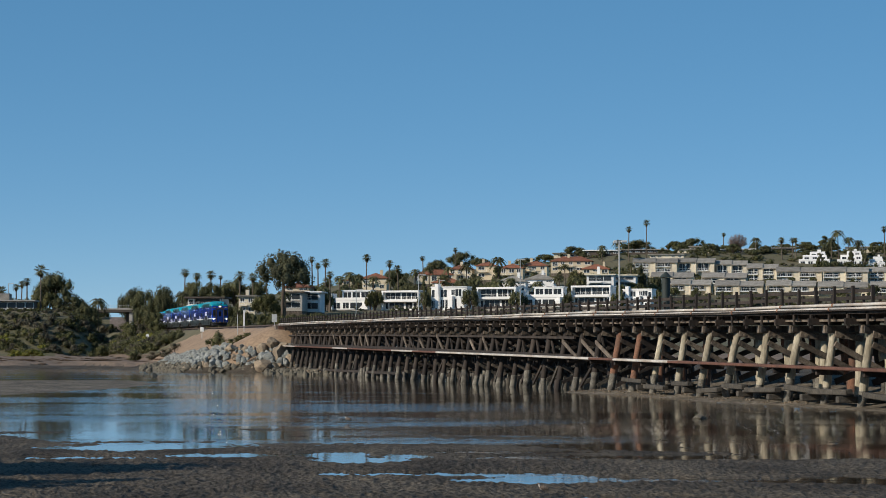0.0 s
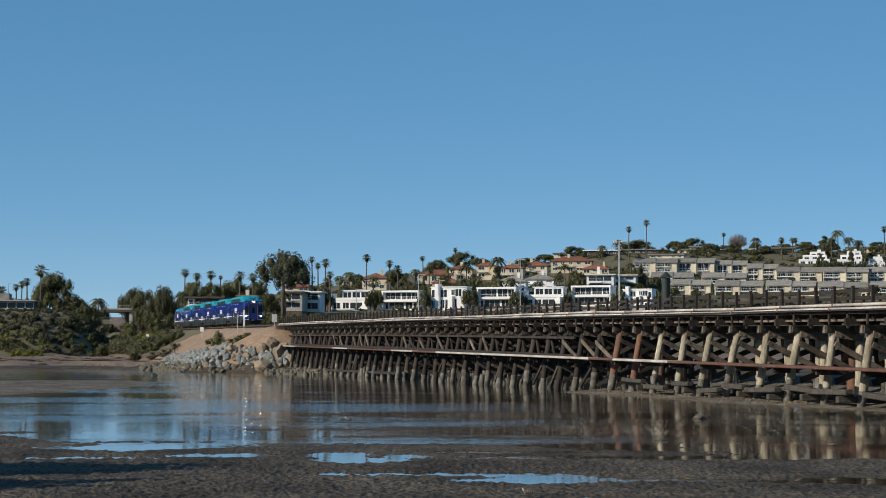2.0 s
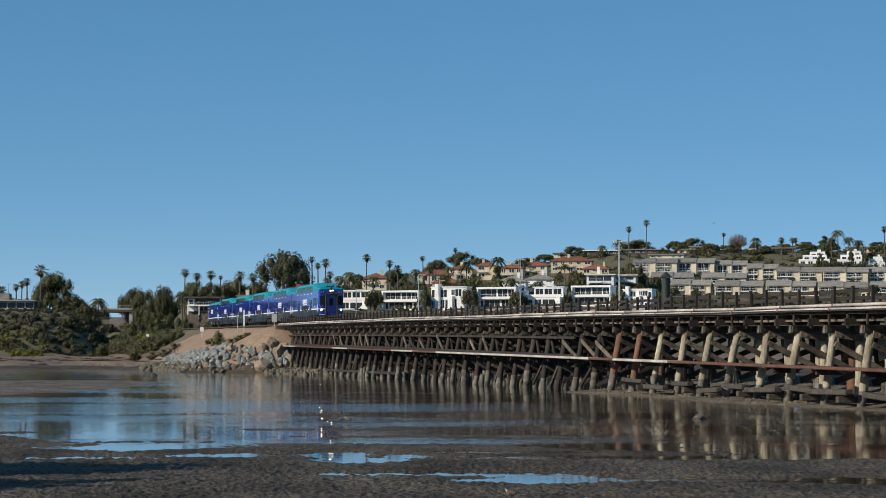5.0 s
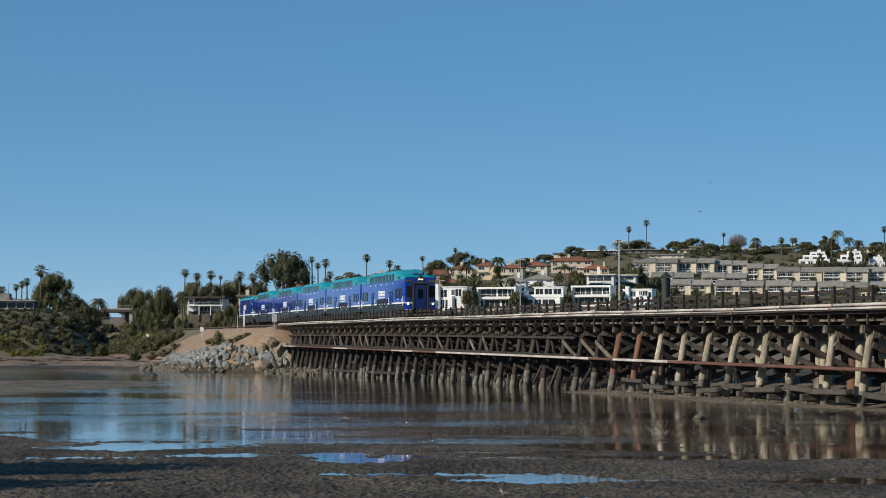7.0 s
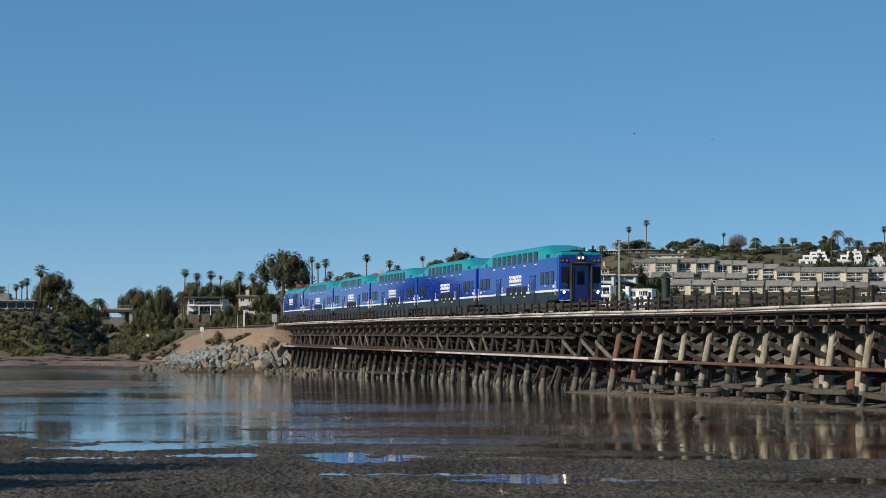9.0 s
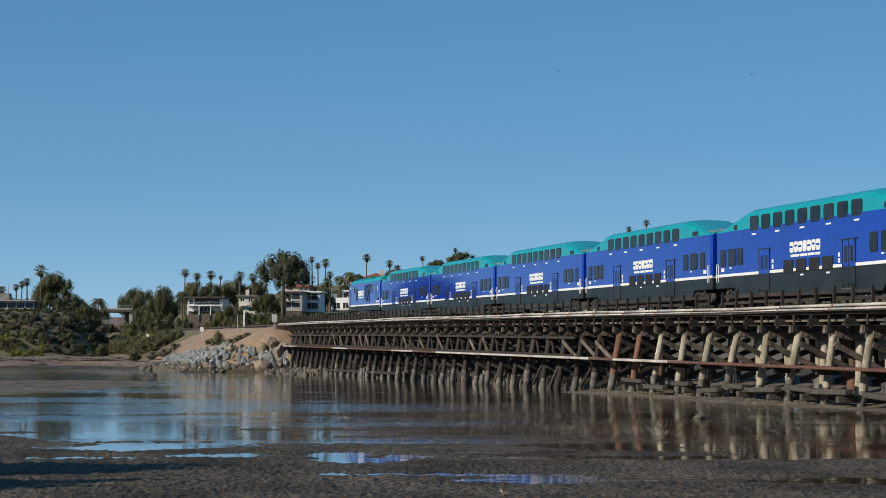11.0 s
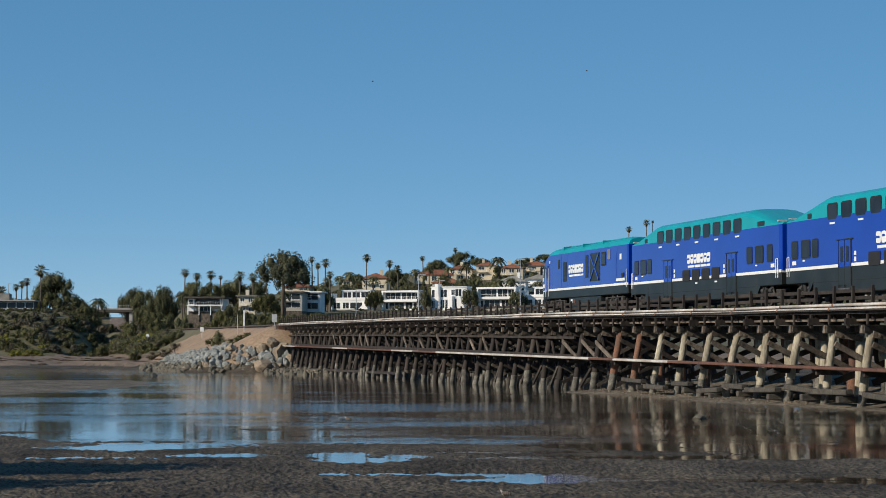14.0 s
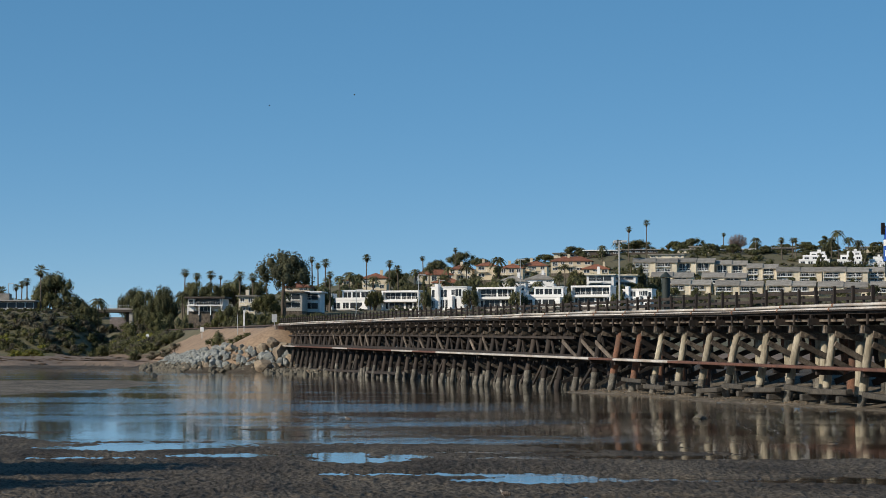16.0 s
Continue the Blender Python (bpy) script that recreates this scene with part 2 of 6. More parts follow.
def leaf_mat(name, c, spread=0.35):
    m = mat(name, c, tuple(v * 0.6 for v in c), 0.75, 0.5, 0.0, rnd=0.22, island=spread, spec=0.25)
    p = m.node_tree.nodes["Principled BSDF"]
    n, l = m.node_tree.nodes, m.node_tree.links
    thin, both = n.new("ShaderNodeBsdfTranslucent"), n.new("ShaderNodeMixShader")
    both.inputs[0].default_value = 0.38
    l.new(p.inputs["Base Color"].links[0].from_socket, thin.inputs["Color"])
    l.new(p.outputs[0], both.inputs[1])
    l.new(thin.outputs[0], both.inputs[2])
    l.new(both.outputs[0], n["Material Output"].inputs[0])
    return m


LEAF_DARK = leaf_mat("dark_evergreen_leaves", (0.14, 0.142, 0.07))
LEAF_OLIVE = leaf_mat("olive_leaves", (0.135, 0.136, 0.056))
LEAF_BRIGHT = leaf_mat("yellow_green_leaves", (0.27, 0.265, 0.055))
LEAF_DRY = leaf_mat("dry_grey_brush", (0.165, 0.15, 0.105))
LEAF_MARSH = leaf_mat("brown_marsh_stems", (0.21, 0.145, 0.10))
LEAF_PINE = leaf_mat("cypress_leaves", (0.135, 0.138, 0.08))
PALM_LEAF = leaf_mat("palm_fronds", (0.17, 0.168, 0.082))
PALM_DRY = leaf_mat("dead_palm_fronds", (0.16, 0.11, 0.06))
TWIG = mat("bare_twigs", (0.27, 0.20, 0.17), (0.2, 0.15, 0.125), 0.95, 2.0, 0.2)
BARK = mat("bark", (0.13, 0.10, 0.075), (0.075, 0.058, 0.042), 0.95, 2.0, 0.6, fine=0.5, stretch=(1, 1, 0.3))
PALM_BARK = mat("palm_bark", (0.17, 0.135, 0.10), (0.10, 0.08, 0.06), 0.95, 3.0, 0.6, fine=0.4, stretch=(1, 1, 3))
ROCK = mat("pale_riprap_rock", (0.30, 0.312, 0.295), (0.17, 0.178, 0.162), 0.9, 1.1, 0.7, fine=0.4, rnd=0.22)
ROCK_TAN = mat("tan_boulder", (0.34, 0.27, 0.19), (0.20, 0.155, 0.11), 0.9, 0.9, 0.7, fine=0.4, rnd=0.25)
ROCK_WET = mat("weedy_wet_rock", (0.17, 0.15, 0.11), (0.085, 0.075, 0.055), 0.8, 1.6, 0.8, fine=0.5, rnd=0.3)
STUCCO = mat("white_stucco", (0.86, 0.85, 0.83), (0.78, 0.77, 0.75), 0.85, 0.3, 0.1, rnd=0.06)
CREAM = mat("cream_stucco", (0.66, 0.56, 0.40), (0.56, 0.47, 0.33), 0.9, 0.3, 0.1, rnd=0.12)
BEIGE = mat("beige_siding", (0.72, 0.64, 0.49), (0.60, 0.53, 0.41), 0.9, 0.4, 0.1, rnd=0.12)
TILE = mat("red_clay_tile", (0.33, 0.125, 0.065), (0.22, 0.085, 0.05), 0.9, 0.8, 0.5, fine=0.5, rnd=0.15)
SHINGLE = mat("grey_shingle", (0.33, 0.305, 0.265), (0.23, 0.21, 0.18), 0.95, 0.6, 0.3, fine=0.3, rnd=0.2)
DARKWOOD = mat("dark_wood_siding", (0.055, 0.045, 0.038), (0.09, 0.07, 0.055), 0.8, 1.0, 0.2)
CONCRETE = mat("pale_concrete", (0.46, 0.43, 0.38), (0.36, 0.33, 0.29), 0.9, 0.5, 0.2, fine=0.25)
PANE = mat("house_window_glass", (0.022, 0.028, 0.034), (0.05, 0.055, 0.06), 0.15, 0.3, 0.0, spec=0.35)
TEALROOF = mat("teal_umbrella_cloth", (0.02, 0.26, 0.27), None, 0.8, 1, 0.1)
GALV = mat("galvanised_steel", (0.58, 0.58, 0.56), (0.46, 0.46, 0.44), 0.5, 2, 0.05, metal=0.15)
GREENPAINT = mat("dark_green_paint", (0.02, 0.03, 0.026), (0.03, 0.04, 0.034), 0.6, 1.5, 0.1)
FEATHER = mat("brown_feathers", (0.16, 0.12, 0.09), (0.09, 0.07, 0.055), 0.9, 12, 0.2)
FEATHER_PALE = mat("pale_feathers", (0.5, 0.46, 0.4), (0.4, 0.36, 0.3), 0.9, 12, 0.2)


# ---- ground: one sheet from the mudflat to the hills ----
def vnoise(x, y, seed=0):
    """Smooth value noise on arrays, about -1 to 1."""
    xi, yi = np.floor(x).astype(np.int64), np.floor(y).astype(np.int64)
    fx, fy = x - xi, y - yi
    fx, fy = fx * fx * (3 - 2 * fx), fy * fy * (3 - 2 * fy)

    def h(a, b):
        k = (a * 374761393 + b * 668265263 + seed * 362437) & 0x7FFFFFFF
        k = ((k ^ (k >> 13)) * 1274126177) & 0x7FFFFFFF
        return ((k ^ (k >> 16)) & 0xFFFF) / 32767.5 - 1
    return (h(xi, yi) * (1 - fx) + h(xi + 1, yi) * fx) * (1 - fy) + (h(xi, yi + 1) * (1 - fx) + h(xi + 1, yi + 1) * fx) * fy


def smooth(a, b, x):
    t = np.clip((x - a) / (b - a), 0, 1)
    return t * t * (3 - 2 * t)


HEAD = radians(11.14)
# skyline of the hill: tangent of the bearing from the view axis, and of the ridge's height angle
RIDGE_B = (-0.595, -0.204, -0.142, -0.118, -0.074, -0.048, -0.022, 0.004, 0.030, 0.056, 0.082, 0.108, 0.204, 0.577)
RIDGE_T = (0.0177, 0.0172, 0.0182, 0.0255, 0.0281, 0.0320, 0.0354, 0.0383, 0.0404, 0.0437, 0.0466, 0.0474, 0.0477, 0.0464)
# pools in the mudflat: centre across, centre away, half sizes (m), in the viewer's axes
POOLS = ((-7.63, 51.51, 1.48, 0.94), (-7.66, 46.42, 0.91, 0.51), (-4.84, 47.73, 0.93, 0.81), (-2.42, 48.00, 0.56, 0.82), (-1.58, 45.42, 0.83, 0.73), (-0.73, 47.46, 0.37, 0.80),
         (-0.46, 40.04, 1.98, 0.57), (2.15, 38.23, 1.49, 0.69), (6.3, 38.0, 3.6, 0.7), (3.21, 33.66, 0.66, 0.27), (5.8, 46.6, 5.19, 0.7), (1.48, 49.12, 1.41, 0.57))
SHORE_X, SHORE_Y = (-80, -40, -26, -19, -10), (360, 352, 356, 318, 300)
BARS = ((-3.40, 70.99, 3.51, 1.19), (-2.73, 64.00, 3.50, 0.97), (-1.28, 58.67, 2.60, 0.81), (-3.10, 53.13, 2.08, 1.00), (1.13, 65.49, 2.39, 0.51), (8.96, 76.11, 0.28, 2.74), (-11.63, 61.66, 1.28, 0.90), (1.74, 57.47, 1.80, 0.78), (-7.63, 54.86, 2.00, 0.71))


def ground_z(x, y):
    x, y = np.asarray(x, float), np.asarray(y, float)
    dx = x - EYE[0]
    d = dx * math.sin(HEAD) + y * math.cos(HEAD)          # away from the viewer
    c = dx * math.cos(HEAD) - y * math.sin(HEAD)          # across
    b = c / np.maximum(d, 1.0)
    # lagoon bed and mudflat
    edge = np.interp(b, (-0.205, -0.175, -0.09, -0.06, 0.0, 0.06, 0.2), (59, 54, 51.5, 51.5, 53, 50, 46.5))
    edge = edge + 1.2 * vnoise(c * 0.25, d * 0.25, 3)
    flat = 0.032 - 0.056 * smooth(-1.0, 2.0, d - edge) - 0.25 * smooth(16, 45, d - edge)
    n1, n2 = vnoise(c * 0.55, d * 0.3, 1), vnoise(c * 1.7, d * 0.9, 2)
    for k, (pc, pd, hc, hd) in enumerate(POOLS):
        q = ((c - pc) / hc) ** 2 + ((d - pd) / hd) ** 2
        flat = flat - 0.088 * np.exp(-(q * 0.5 * (1.0 + 0.45 * n1)) ** 2) * (0.8 + 0.35 * n2)
    for pc, pd, hc, hd in BARS:
        q = ((c - pc) / hc) ** 2 + ((d - pd) / hd) ** 2
        flat = flat + 0.036 * np.exp(-q * q * 0.6)
    rough = smooth(95, 38, d)
    flat = flat + rough * (0.008 * n1 + 0.007 * n2 + 0.013 * vnoise(c * 3.2, d * 1.5, 5) + 0.016 * vnoise(c * 6.0, d * 3.0, 6) + 0.020 * vnoise(c * 11.0, d * 5.0, 16) + 0.013 * vnoise(c * 21.0, d * 7.0, 18))
    flat = flat + 0.006 * smooth(44, 34, d)
    flat = flat + 3.4 * smooth(-58, -74, x) * smooth(680, 640, y)
    # mud bar at the seaward side, mud banks under the trestle
    q = ((c + 31) / 11.0) ** 2 + ((d - 148) / 48.0) ** 2
    flat = np.maximum(flat, -0.3 + 0.62 * np.exp(-q) + 0.015 * n1 + 0.02 * vnoise(c * 1.2, d * 0.12, 31))
    bank = 0.55 * smooth(-8.5, -1.5, x + 0.8 * vnoise(x * 0.2, y * 0.2, 8)) * smooth(138, 120, y)
    bank = bank + 0.35 * smooth(-9, -3, x) * smooth(225, 246, y) + 0.75 * smooth(-2.5, 5, x) * smooth(60, 90, y)
    flat = np.maximum(flat, -0.3 + bank + 0.04 * n1)
    # marsh and far shore
    s = y - np.interp(x, SHORE_X, SHORE_Y) + 3 * vnoise(x * 0.12, y * 0.05, 41)
    marsh = -0.3 + 0.62 * smooth(-14, 12, s) + 0.75 * smooth(30, 36, s + 6 * vnoise(x * 0.3, y * 0.1, 42)) + 0.75 * smooth(40, 170, s)
    z = np.maximum(flat, np.where(x < 5, marsh, -9))
    # hillside
    ridge = np.interp(b, RIDGE_B, RIDGE_T)
    t1 = smooth(300, 640, d)
    rise = np.interp(d, (560, 640, 700, 760, 830, 885, 915, 1000), (0, 0.02, 0.24, 0.38, 0.59, 0.77, 0.97, 1.0))
    dd = np.clip(d, 560, 1000)
    hill = 0.4 + t1 * (1.8 + dd * (0.0198 + rise * (ridge - 0.0198))) + 0.5 * vnoise(x * 0.02, y * 0.02, 9) * t1
    hill = hill * smooth(2, 16, x) - 0.6 * (1 - smooth(2, 16, x))
    z = np.maximum(z, hill)
    bluff = -0.5 + 14.4 * smooth(525, 592, y + 6 * vnoise(x * 0.06, y * 0.06, 4)) * smooth(-7, -24, x + 3 * vnoise(x * 0.05, y * 0.05, 7))
    z = np.maximum(z, bluff)
    z = np.maximum(z, -0.5 + 16.0 * smooth(735, 775, y) * smooth(-40, -20, x))
    # railway embankment, with its end slope at the trestle
    top = np.interp(y, (270, 402, 1200), (6.2, 7.3, 14.0)) - 0.55
    w = 1.0 * vnoise(x * 0.15, y * 0.15, 12)
    emb = top - np.maximum(0, np.abs(x) - 5.2 + 0.4 * w) / np.where(x < 0, 1.95, 1.4) - np.maximum(0, 274.5 - y) / 1.5
    z = np.where(y > 248, np.maximum(z, emb), z)
    cut = np.clip((np.abs(x) - 5.5) / 1.2, 0, 100)
    z = np.where((y > 274.5) & (y < 735), np.minimum(z, np.maximum(top + cut, -1)), z)
    return np.where(z > 1.2, z + 0.15 * vnoise(x * 0.5, y * 0.5, 13), z)


def build_ground():
    bear = np.concatenate([np.linspace(-180, -40, 12), np.linspace(-34, -13.5, 14), np.linspace(-12.6, 12.6, 600), np.linspace(13.5, 34, 14), np.linspace(40, 174, 12)])
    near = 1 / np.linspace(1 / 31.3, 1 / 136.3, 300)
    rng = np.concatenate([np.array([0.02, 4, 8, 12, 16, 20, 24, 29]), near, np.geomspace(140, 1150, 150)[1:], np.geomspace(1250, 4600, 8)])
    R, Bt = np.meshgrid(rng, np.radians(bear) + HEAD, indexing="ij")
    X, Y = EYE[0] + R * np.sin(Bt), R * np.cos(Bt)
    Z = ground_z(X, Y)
    nr, nb = R.shape
    idx = np.arange(nr * nb).reshape(nr, nb)
    a, b2 = idx[:-1, :], np.roll(idx, -1, axis=1)[:-1, :]
    c2, d2 = np.roll(idx, -1, axis=1)[1:, :], idx[1:, :]
    faces = np.stack([a, b2, c2, d2], -1).reshape(-1, 4)
    me = bpy.data.meshes.new("ground")
    me.from_pydata(np.stack([X, Y, Z], -1).reshape(-1, 3).tolist(), [], faces.tolist())
    for m in (MUD, MARSH, SCRUB, SANDBANK, BALLAST, SPIT):
        me.materials.append(m)
    P = np.stack([X, Y, Z], -1).reshape(-1, 3)[faces].mean(axis=1)
    x, y, z = P[:, 0], P[:, 1], P[:, 2]
    k = np.zeros(len(P), int)
    k[(z > 0.5) & (y > 300)] = 1
    k[(z > 2.3) & (y > 130)] = 2
    dx = x - EYE[0]
    d, c = dx * math.sin(HEAD) + y * math.cos(HEAD), dx * math.cos(HEAD) - y * math.sin(HEAD)
    k[(((c + 31) / 11.0) ** 2 + ((d - 148) / 48.0) ** 2 < 1.7) & (z > -0.15)] = 5
    k[(x > -10) & (x < 8) & (y < 142) & (z > -0.05)] = 5
    w = 2.0 * vnoise(x * 0.2, y * 0.2, 21)
    k[(z > 1.0) & (x < 6) & (x > -30) & (y > 244) & (y < 372 + 3 * w) & (z > 1.4 + 0.2 * w)] = 3
    k[(np.abs(x) < 4.6 + 0.2 * w) & (y > 272.5) & (y < 1000)] = 4
    me.polygons.foreach_set("material_index", k)
    me.polygons.foreach_set("use_smooth", [True] * len(me.polygons))
    tagged(new("ground", me), "dark wet mudflat rising to sandy banks and scrubby hillside", "ground", kind="structure")
    g = [-4500, -1500, -600, -300, -150] + [-100 + 20 * k for k in range(40)] + [900, 1500, 4500]
    n = len(g)
    w = Shape().add([(a, b, 0) for b in g for a in g], [(j * n + i, j * n + i + 1, j * n + n + i + 1, j * n + n + i) for j in range(n - 1) for i in range(n - 1)]).mesh("water", WATER, fix=False)
    tagged(part("water", w, None), "calm shallow lagoon water mirroring sky and trestle", "water", kind="structure")


build_ground()


# ---- timber trestle ----
BENT, FIRST, LAST = 4.15, 83.3 - 26 * 4.15, 275.5
PILE_X = (-2.95, -1.75, -0.45, 0.95, 2.35)


def build_bridge():
    rng = random.Random(4)
    br = thing("trestle_bridge", "long dark creosoted timber railway trestle on rows of piles", "bridge")
    y, i = FIRST, 0
    while y < LAST:
        z = deck_z(y)
        seen = y > 60
        cap_z = z - 0.98
        cap = part("bent_cap", CAP, None, br, at=pose(0, y, cap_z))
        gy = float(ground_z(-4, y))
        west = y < 115
        for k, px in enumerate(PILE_X):
            lean = (-0.16, -0.05, 0.0, 0.05, 0.14)[k] * (cap_z + 0.6)
            foot = (px + lean + rng.uniform(-0.08, 0.08), y + rng.uniform(-0.12, 0.12), -0.7)
            top = (px, y, cap_z - 0.17)
            mid = tuple(foot[j] + (top[j] - foot[j]) * (0.7 + rng.uniform(0.5, 1.3)) / (top[2] + 0.7) for j in range(3))
            kind = PILE_DARK
            if west:
                kind = PILE_PALE if k == 0 else rng.choice((PILE_PALE, PILE_PALE, PILE_RUST, PILE_PALE)) if k < 3 else rng.choice((PILE_RUST, PILE_PALE, PILE_DARK))
            if 115 < y < 121:
                kind = PILE_RUST if k < 2 else PILE_DARK
            r = rng.uniform(0.18, 0.215)
            mid2 = tuple(mid[j] + (top[j] - mid[j]) * 0.5 + (0.03 * rng.uniform(-1, 1) if j < 2 else 0) for j in range(3))
            thick = 1.0 if west else rng.uniform(1.1, 1.35)
            low = tuple(foot[j] + (mid[j] - foot[j]) * 0.62 + (0.04 * rng.uniform(-1, 1) if j < 2 else 0) for j in range(3))
            pts, radii, ms = [foot, low, mid, mid2, top], [r * thick, r * thick * rng.uniform(0.9, 1.1), r * (1 + 0.5 * (thick - 1)), r * 0.97, r * 0.93], [1, 1, 0, 0]
            if west and k == 0:
                pts.append((top[0] + 0.04, y, top[2] + 0.2))
                radii.append(r * 0.7)
                ms.append(0)
            s = Shape().pole(pts, radii, 10, ms)
            part("support_post", s, [kind, PILE_PALE if k == 0 and abs(y - 134) < 2.1 else PILE_FOOT], br, smooth=True)
        # cut-off stubs of older piles, and blocking between the piles
        if y > 118:
            for k in range(rng.choice((0, 1, 1, 2))):
                sx, sy, top_z = rng.uniform(-4.0, -2.2), y + rng.uniform(-1.9, 1.9), rng.uniform(0.5, 1.1)
                q = rng.uniform(0.14, 0.2)
                s = Shape().pole([(sx, sy, -0.7), (sx + rng.uniform(-0.06, 0.06), sy, top_z * 0.5), (sx + rng.uniform(-0.1, 0.1), sy, top_z)], [q, q * 1.05, q * 0.9], 9)
                part("pile_stub", s, rng.choice((PILE_FOOT, MUDDY_TIMBER, PILE_DARK, MUDDY_TIMBER)), br, smooth=True)
            if rng.random() < 0.6:
                q = rng.uniform(-0.5, 0.4)
                part("sway_brace", Shape().beam((-3.25, y + q, rng.uniform(1.7, 2.1)), (-3.3, y + q + BENT * rng.uniform(0.7, 1.1), cap_z - rng.uniform(0.3, 0.9)), 0.09, 0.24, b=0.012), rng.choice((TIMBER_GREY, TIMBER, TIMBER_GREY)), br)
        for bx in (-3.2, -2.2):
            part("bolt_plate", Shape().cbox(bx - 0.13, bx + 0.13, y - 0.21, y - 0.16, cap_z - 0.12, cap_z + 0.12, 0.02), STEEL, br)
        # sway braces across the bent, one on each face
        for sgn in (-1, 1):
            o = sgn * 0.27
            a, b = (-2.9, 2.6) if sgn < 0 else (-2.3, 2.7)
            s = Shape()
            if sgn < 0:
                s.beam((-3.0, y + o, cap_z - 0.62), (-0.1 + rng.uniform(-0.3, 0.3), y + o, cap_z - 2.05), 0.09, 0.25, b=0.012)
                s.tube((-2.85, y + o - 0.07, cap_z - 0.69), (-2.85, y + o - 0.04, cap_z - 0.69), 0.045, 0.045, 8)
            else:
                s.beam((a - 0.5, y + o, 1.05), (b - 0.6, y + o, cap_z - 0.5), 0.09, 0.27, b=0.012)
            part("sway_brace", s, TIMBER_GREY if west and sgn < 0 else TIMBER, br)
        s = Shape().beam((-2.98, y - 0.26, cap_z - 0.22), (-1.75, y - 0.26, cap_z - 0.40), 0.08, 0.26, b=0.01)
        s.tube((-2.72, y - 0.33, cap_z - 0.27), (-2.72, y - 0.29, cap_z - 0.27), 0.07, 0.07, 8)
        part("cap_splice", s, TIMBER_GREY, br)
        # stringer ends carry an outrigger under the walkway
        s = Shape().add([(-4.08, y - 0.08, z - 0.80), (-2.6, y - 0.08, z - 0.80), (-2.6, y - 0.08, z - 0.52), (-4.08, y - 0.08, z - 0.52),
                         (-4.08, y + 0.08, z - 0.80), (-2.6, y + 0.08, z - 0.80), (-2.6, y + 0.08, z - 0.52), (-4.08, y + 0.08, z - 0.52)],
                        [(0, 1, 2, 3), (4, 7, 6, 5), (0, 3, 7, 4), (1, 5, 6, 2), (3, 2, 6, 7), (0, 4, 5, 1)])
        part("outrigger", s, TIMBER, br)
        part("hanger_post", Shape().cbox(-4.0, -3.88, y - 0.065, y + 0.065, z - 0.95, z - 0.12, 0.015), TIMBER, br)
        part("hanger_post", Shape().cbox(-4.0, -3.9, y + 2.0, y + 2.11, z - 0.78, z - 0.12, 0.015), TIMBER, br)
        # longitudinal knee between bents
        if rng.random() < 0.75 and y > 110:
            part("knee_brace", Shape().beam((-2.95, y + 0.2, cap_z - 0.5), (-3.05, y + BENT * 0.55, 1.0), 0.1, 0.24, b=0.01), TIMBER, br)
            part("knee_brace", Shape().beam((-2.95, y + BENT - 0.2, cap_z - 0.5), (-3.05, y + BENT * 0.45, 1.0), 0.1, 0.24, b=0.01), TIMBER, br)
        if y > 118:
            for a, b in (((-0.4, cap_z - 0.6), (-3.1, cap_z - 2.0)), ((-3.3, 1.5), (-1.2 + rng.uniform(-0.4, 0.4), 0.45)), ((-1.0, 1.6), (-3.3, 0.5 + rng.uniform(-0.2, 0.2)))):
                if rng.random() < 0.85:
                    part("sway_brace", Shape().beam((a[0], y - 0.34, a[1]), (b[0], y - 0.34, b[1]), 0.08, 0.22, b=0.01), rng.choice((TIMBER_GREY, TIMBER, MUDDY_TIMBER)), br)
            if rng.random() < 0.5:
                part("knee_brace", Shape().beam((-3.3, y + 0.2, 1.6 + 0.009 * (y - 79) - 0.25), (-3.4, y + BENT * rng.uniform(0.5, 0.9), 0.3), 0.1, 0.2, b=0.01), rng.choice((TIMBER, MUDDY_TIMBER)), br)
        if seen and y < 116:
            zz = 0.62 + rng.uniform(-0.16, 0.16)
            part("mud_sill", Shape().cbox(-0.17, 0.17, -0.3, BENT * rng.uniform(0.5, 1.0), -0.11, 0.11, 0.03), MUDDY_TIMBER, br, at=pose(-4.0 + rng.uniform(-0.2, 0.1), y, zz, rng.uniform(-2.5, 2.5), rng.uniform(-8, 8), rng.uniform(-3, 3)))
            if rng.random() < 0.7:
                part("mud_sill", Shape().cbox(-4.3, -1.0, y + 0.25, y + 0.55, zz - 0.45, zz - 0.18, 0.03), MUDDY_TIMBER, br)
        if y > 190:
            part("mud_sill", Shape().cbox(-3.75, -3.5, y - 0.1, y + BENT, 0.42, 0.66, 0.02), TIMBER, br)
        y += BENT
        i += 1
    def run(name, x, w, z0, z1, level, mat_, y0=FIRST - 1, y1=LAST + 2, step=BENT):
        """A long timber or rail that follows the line's profile."""
        n = int((y1 - y0) / step) + 1
        pts = [(x, y0 + (y1 - y0) * k / n, level(y0 + (y1 - y0) * k / n) + (z0 + z1) / 2) for k in range(n + 1)]
        return part(name, Shape().sweep(pts, w, z1 - z0), mat_, br)

    for sx in (-1.95, -1.5, -0.95, -0.5, 0.5, 0.95, 1.5, 1.95):
        run("stringer", sx, 0.24, -0.86, -0.44, rail_z, TIMBER)
    run("deck_edge_beam", -3.9, 0.2, -0.36, -0.24, deck_z, TIMBER)
    run("walkway_stringer", -3.55, 0.12, -0.66, -0.54, deck_z, TIMBER_GREY)
    run("walkway_beam", -2.9, 0.2, -0.55, -0.26, deck_z, TIMBER)
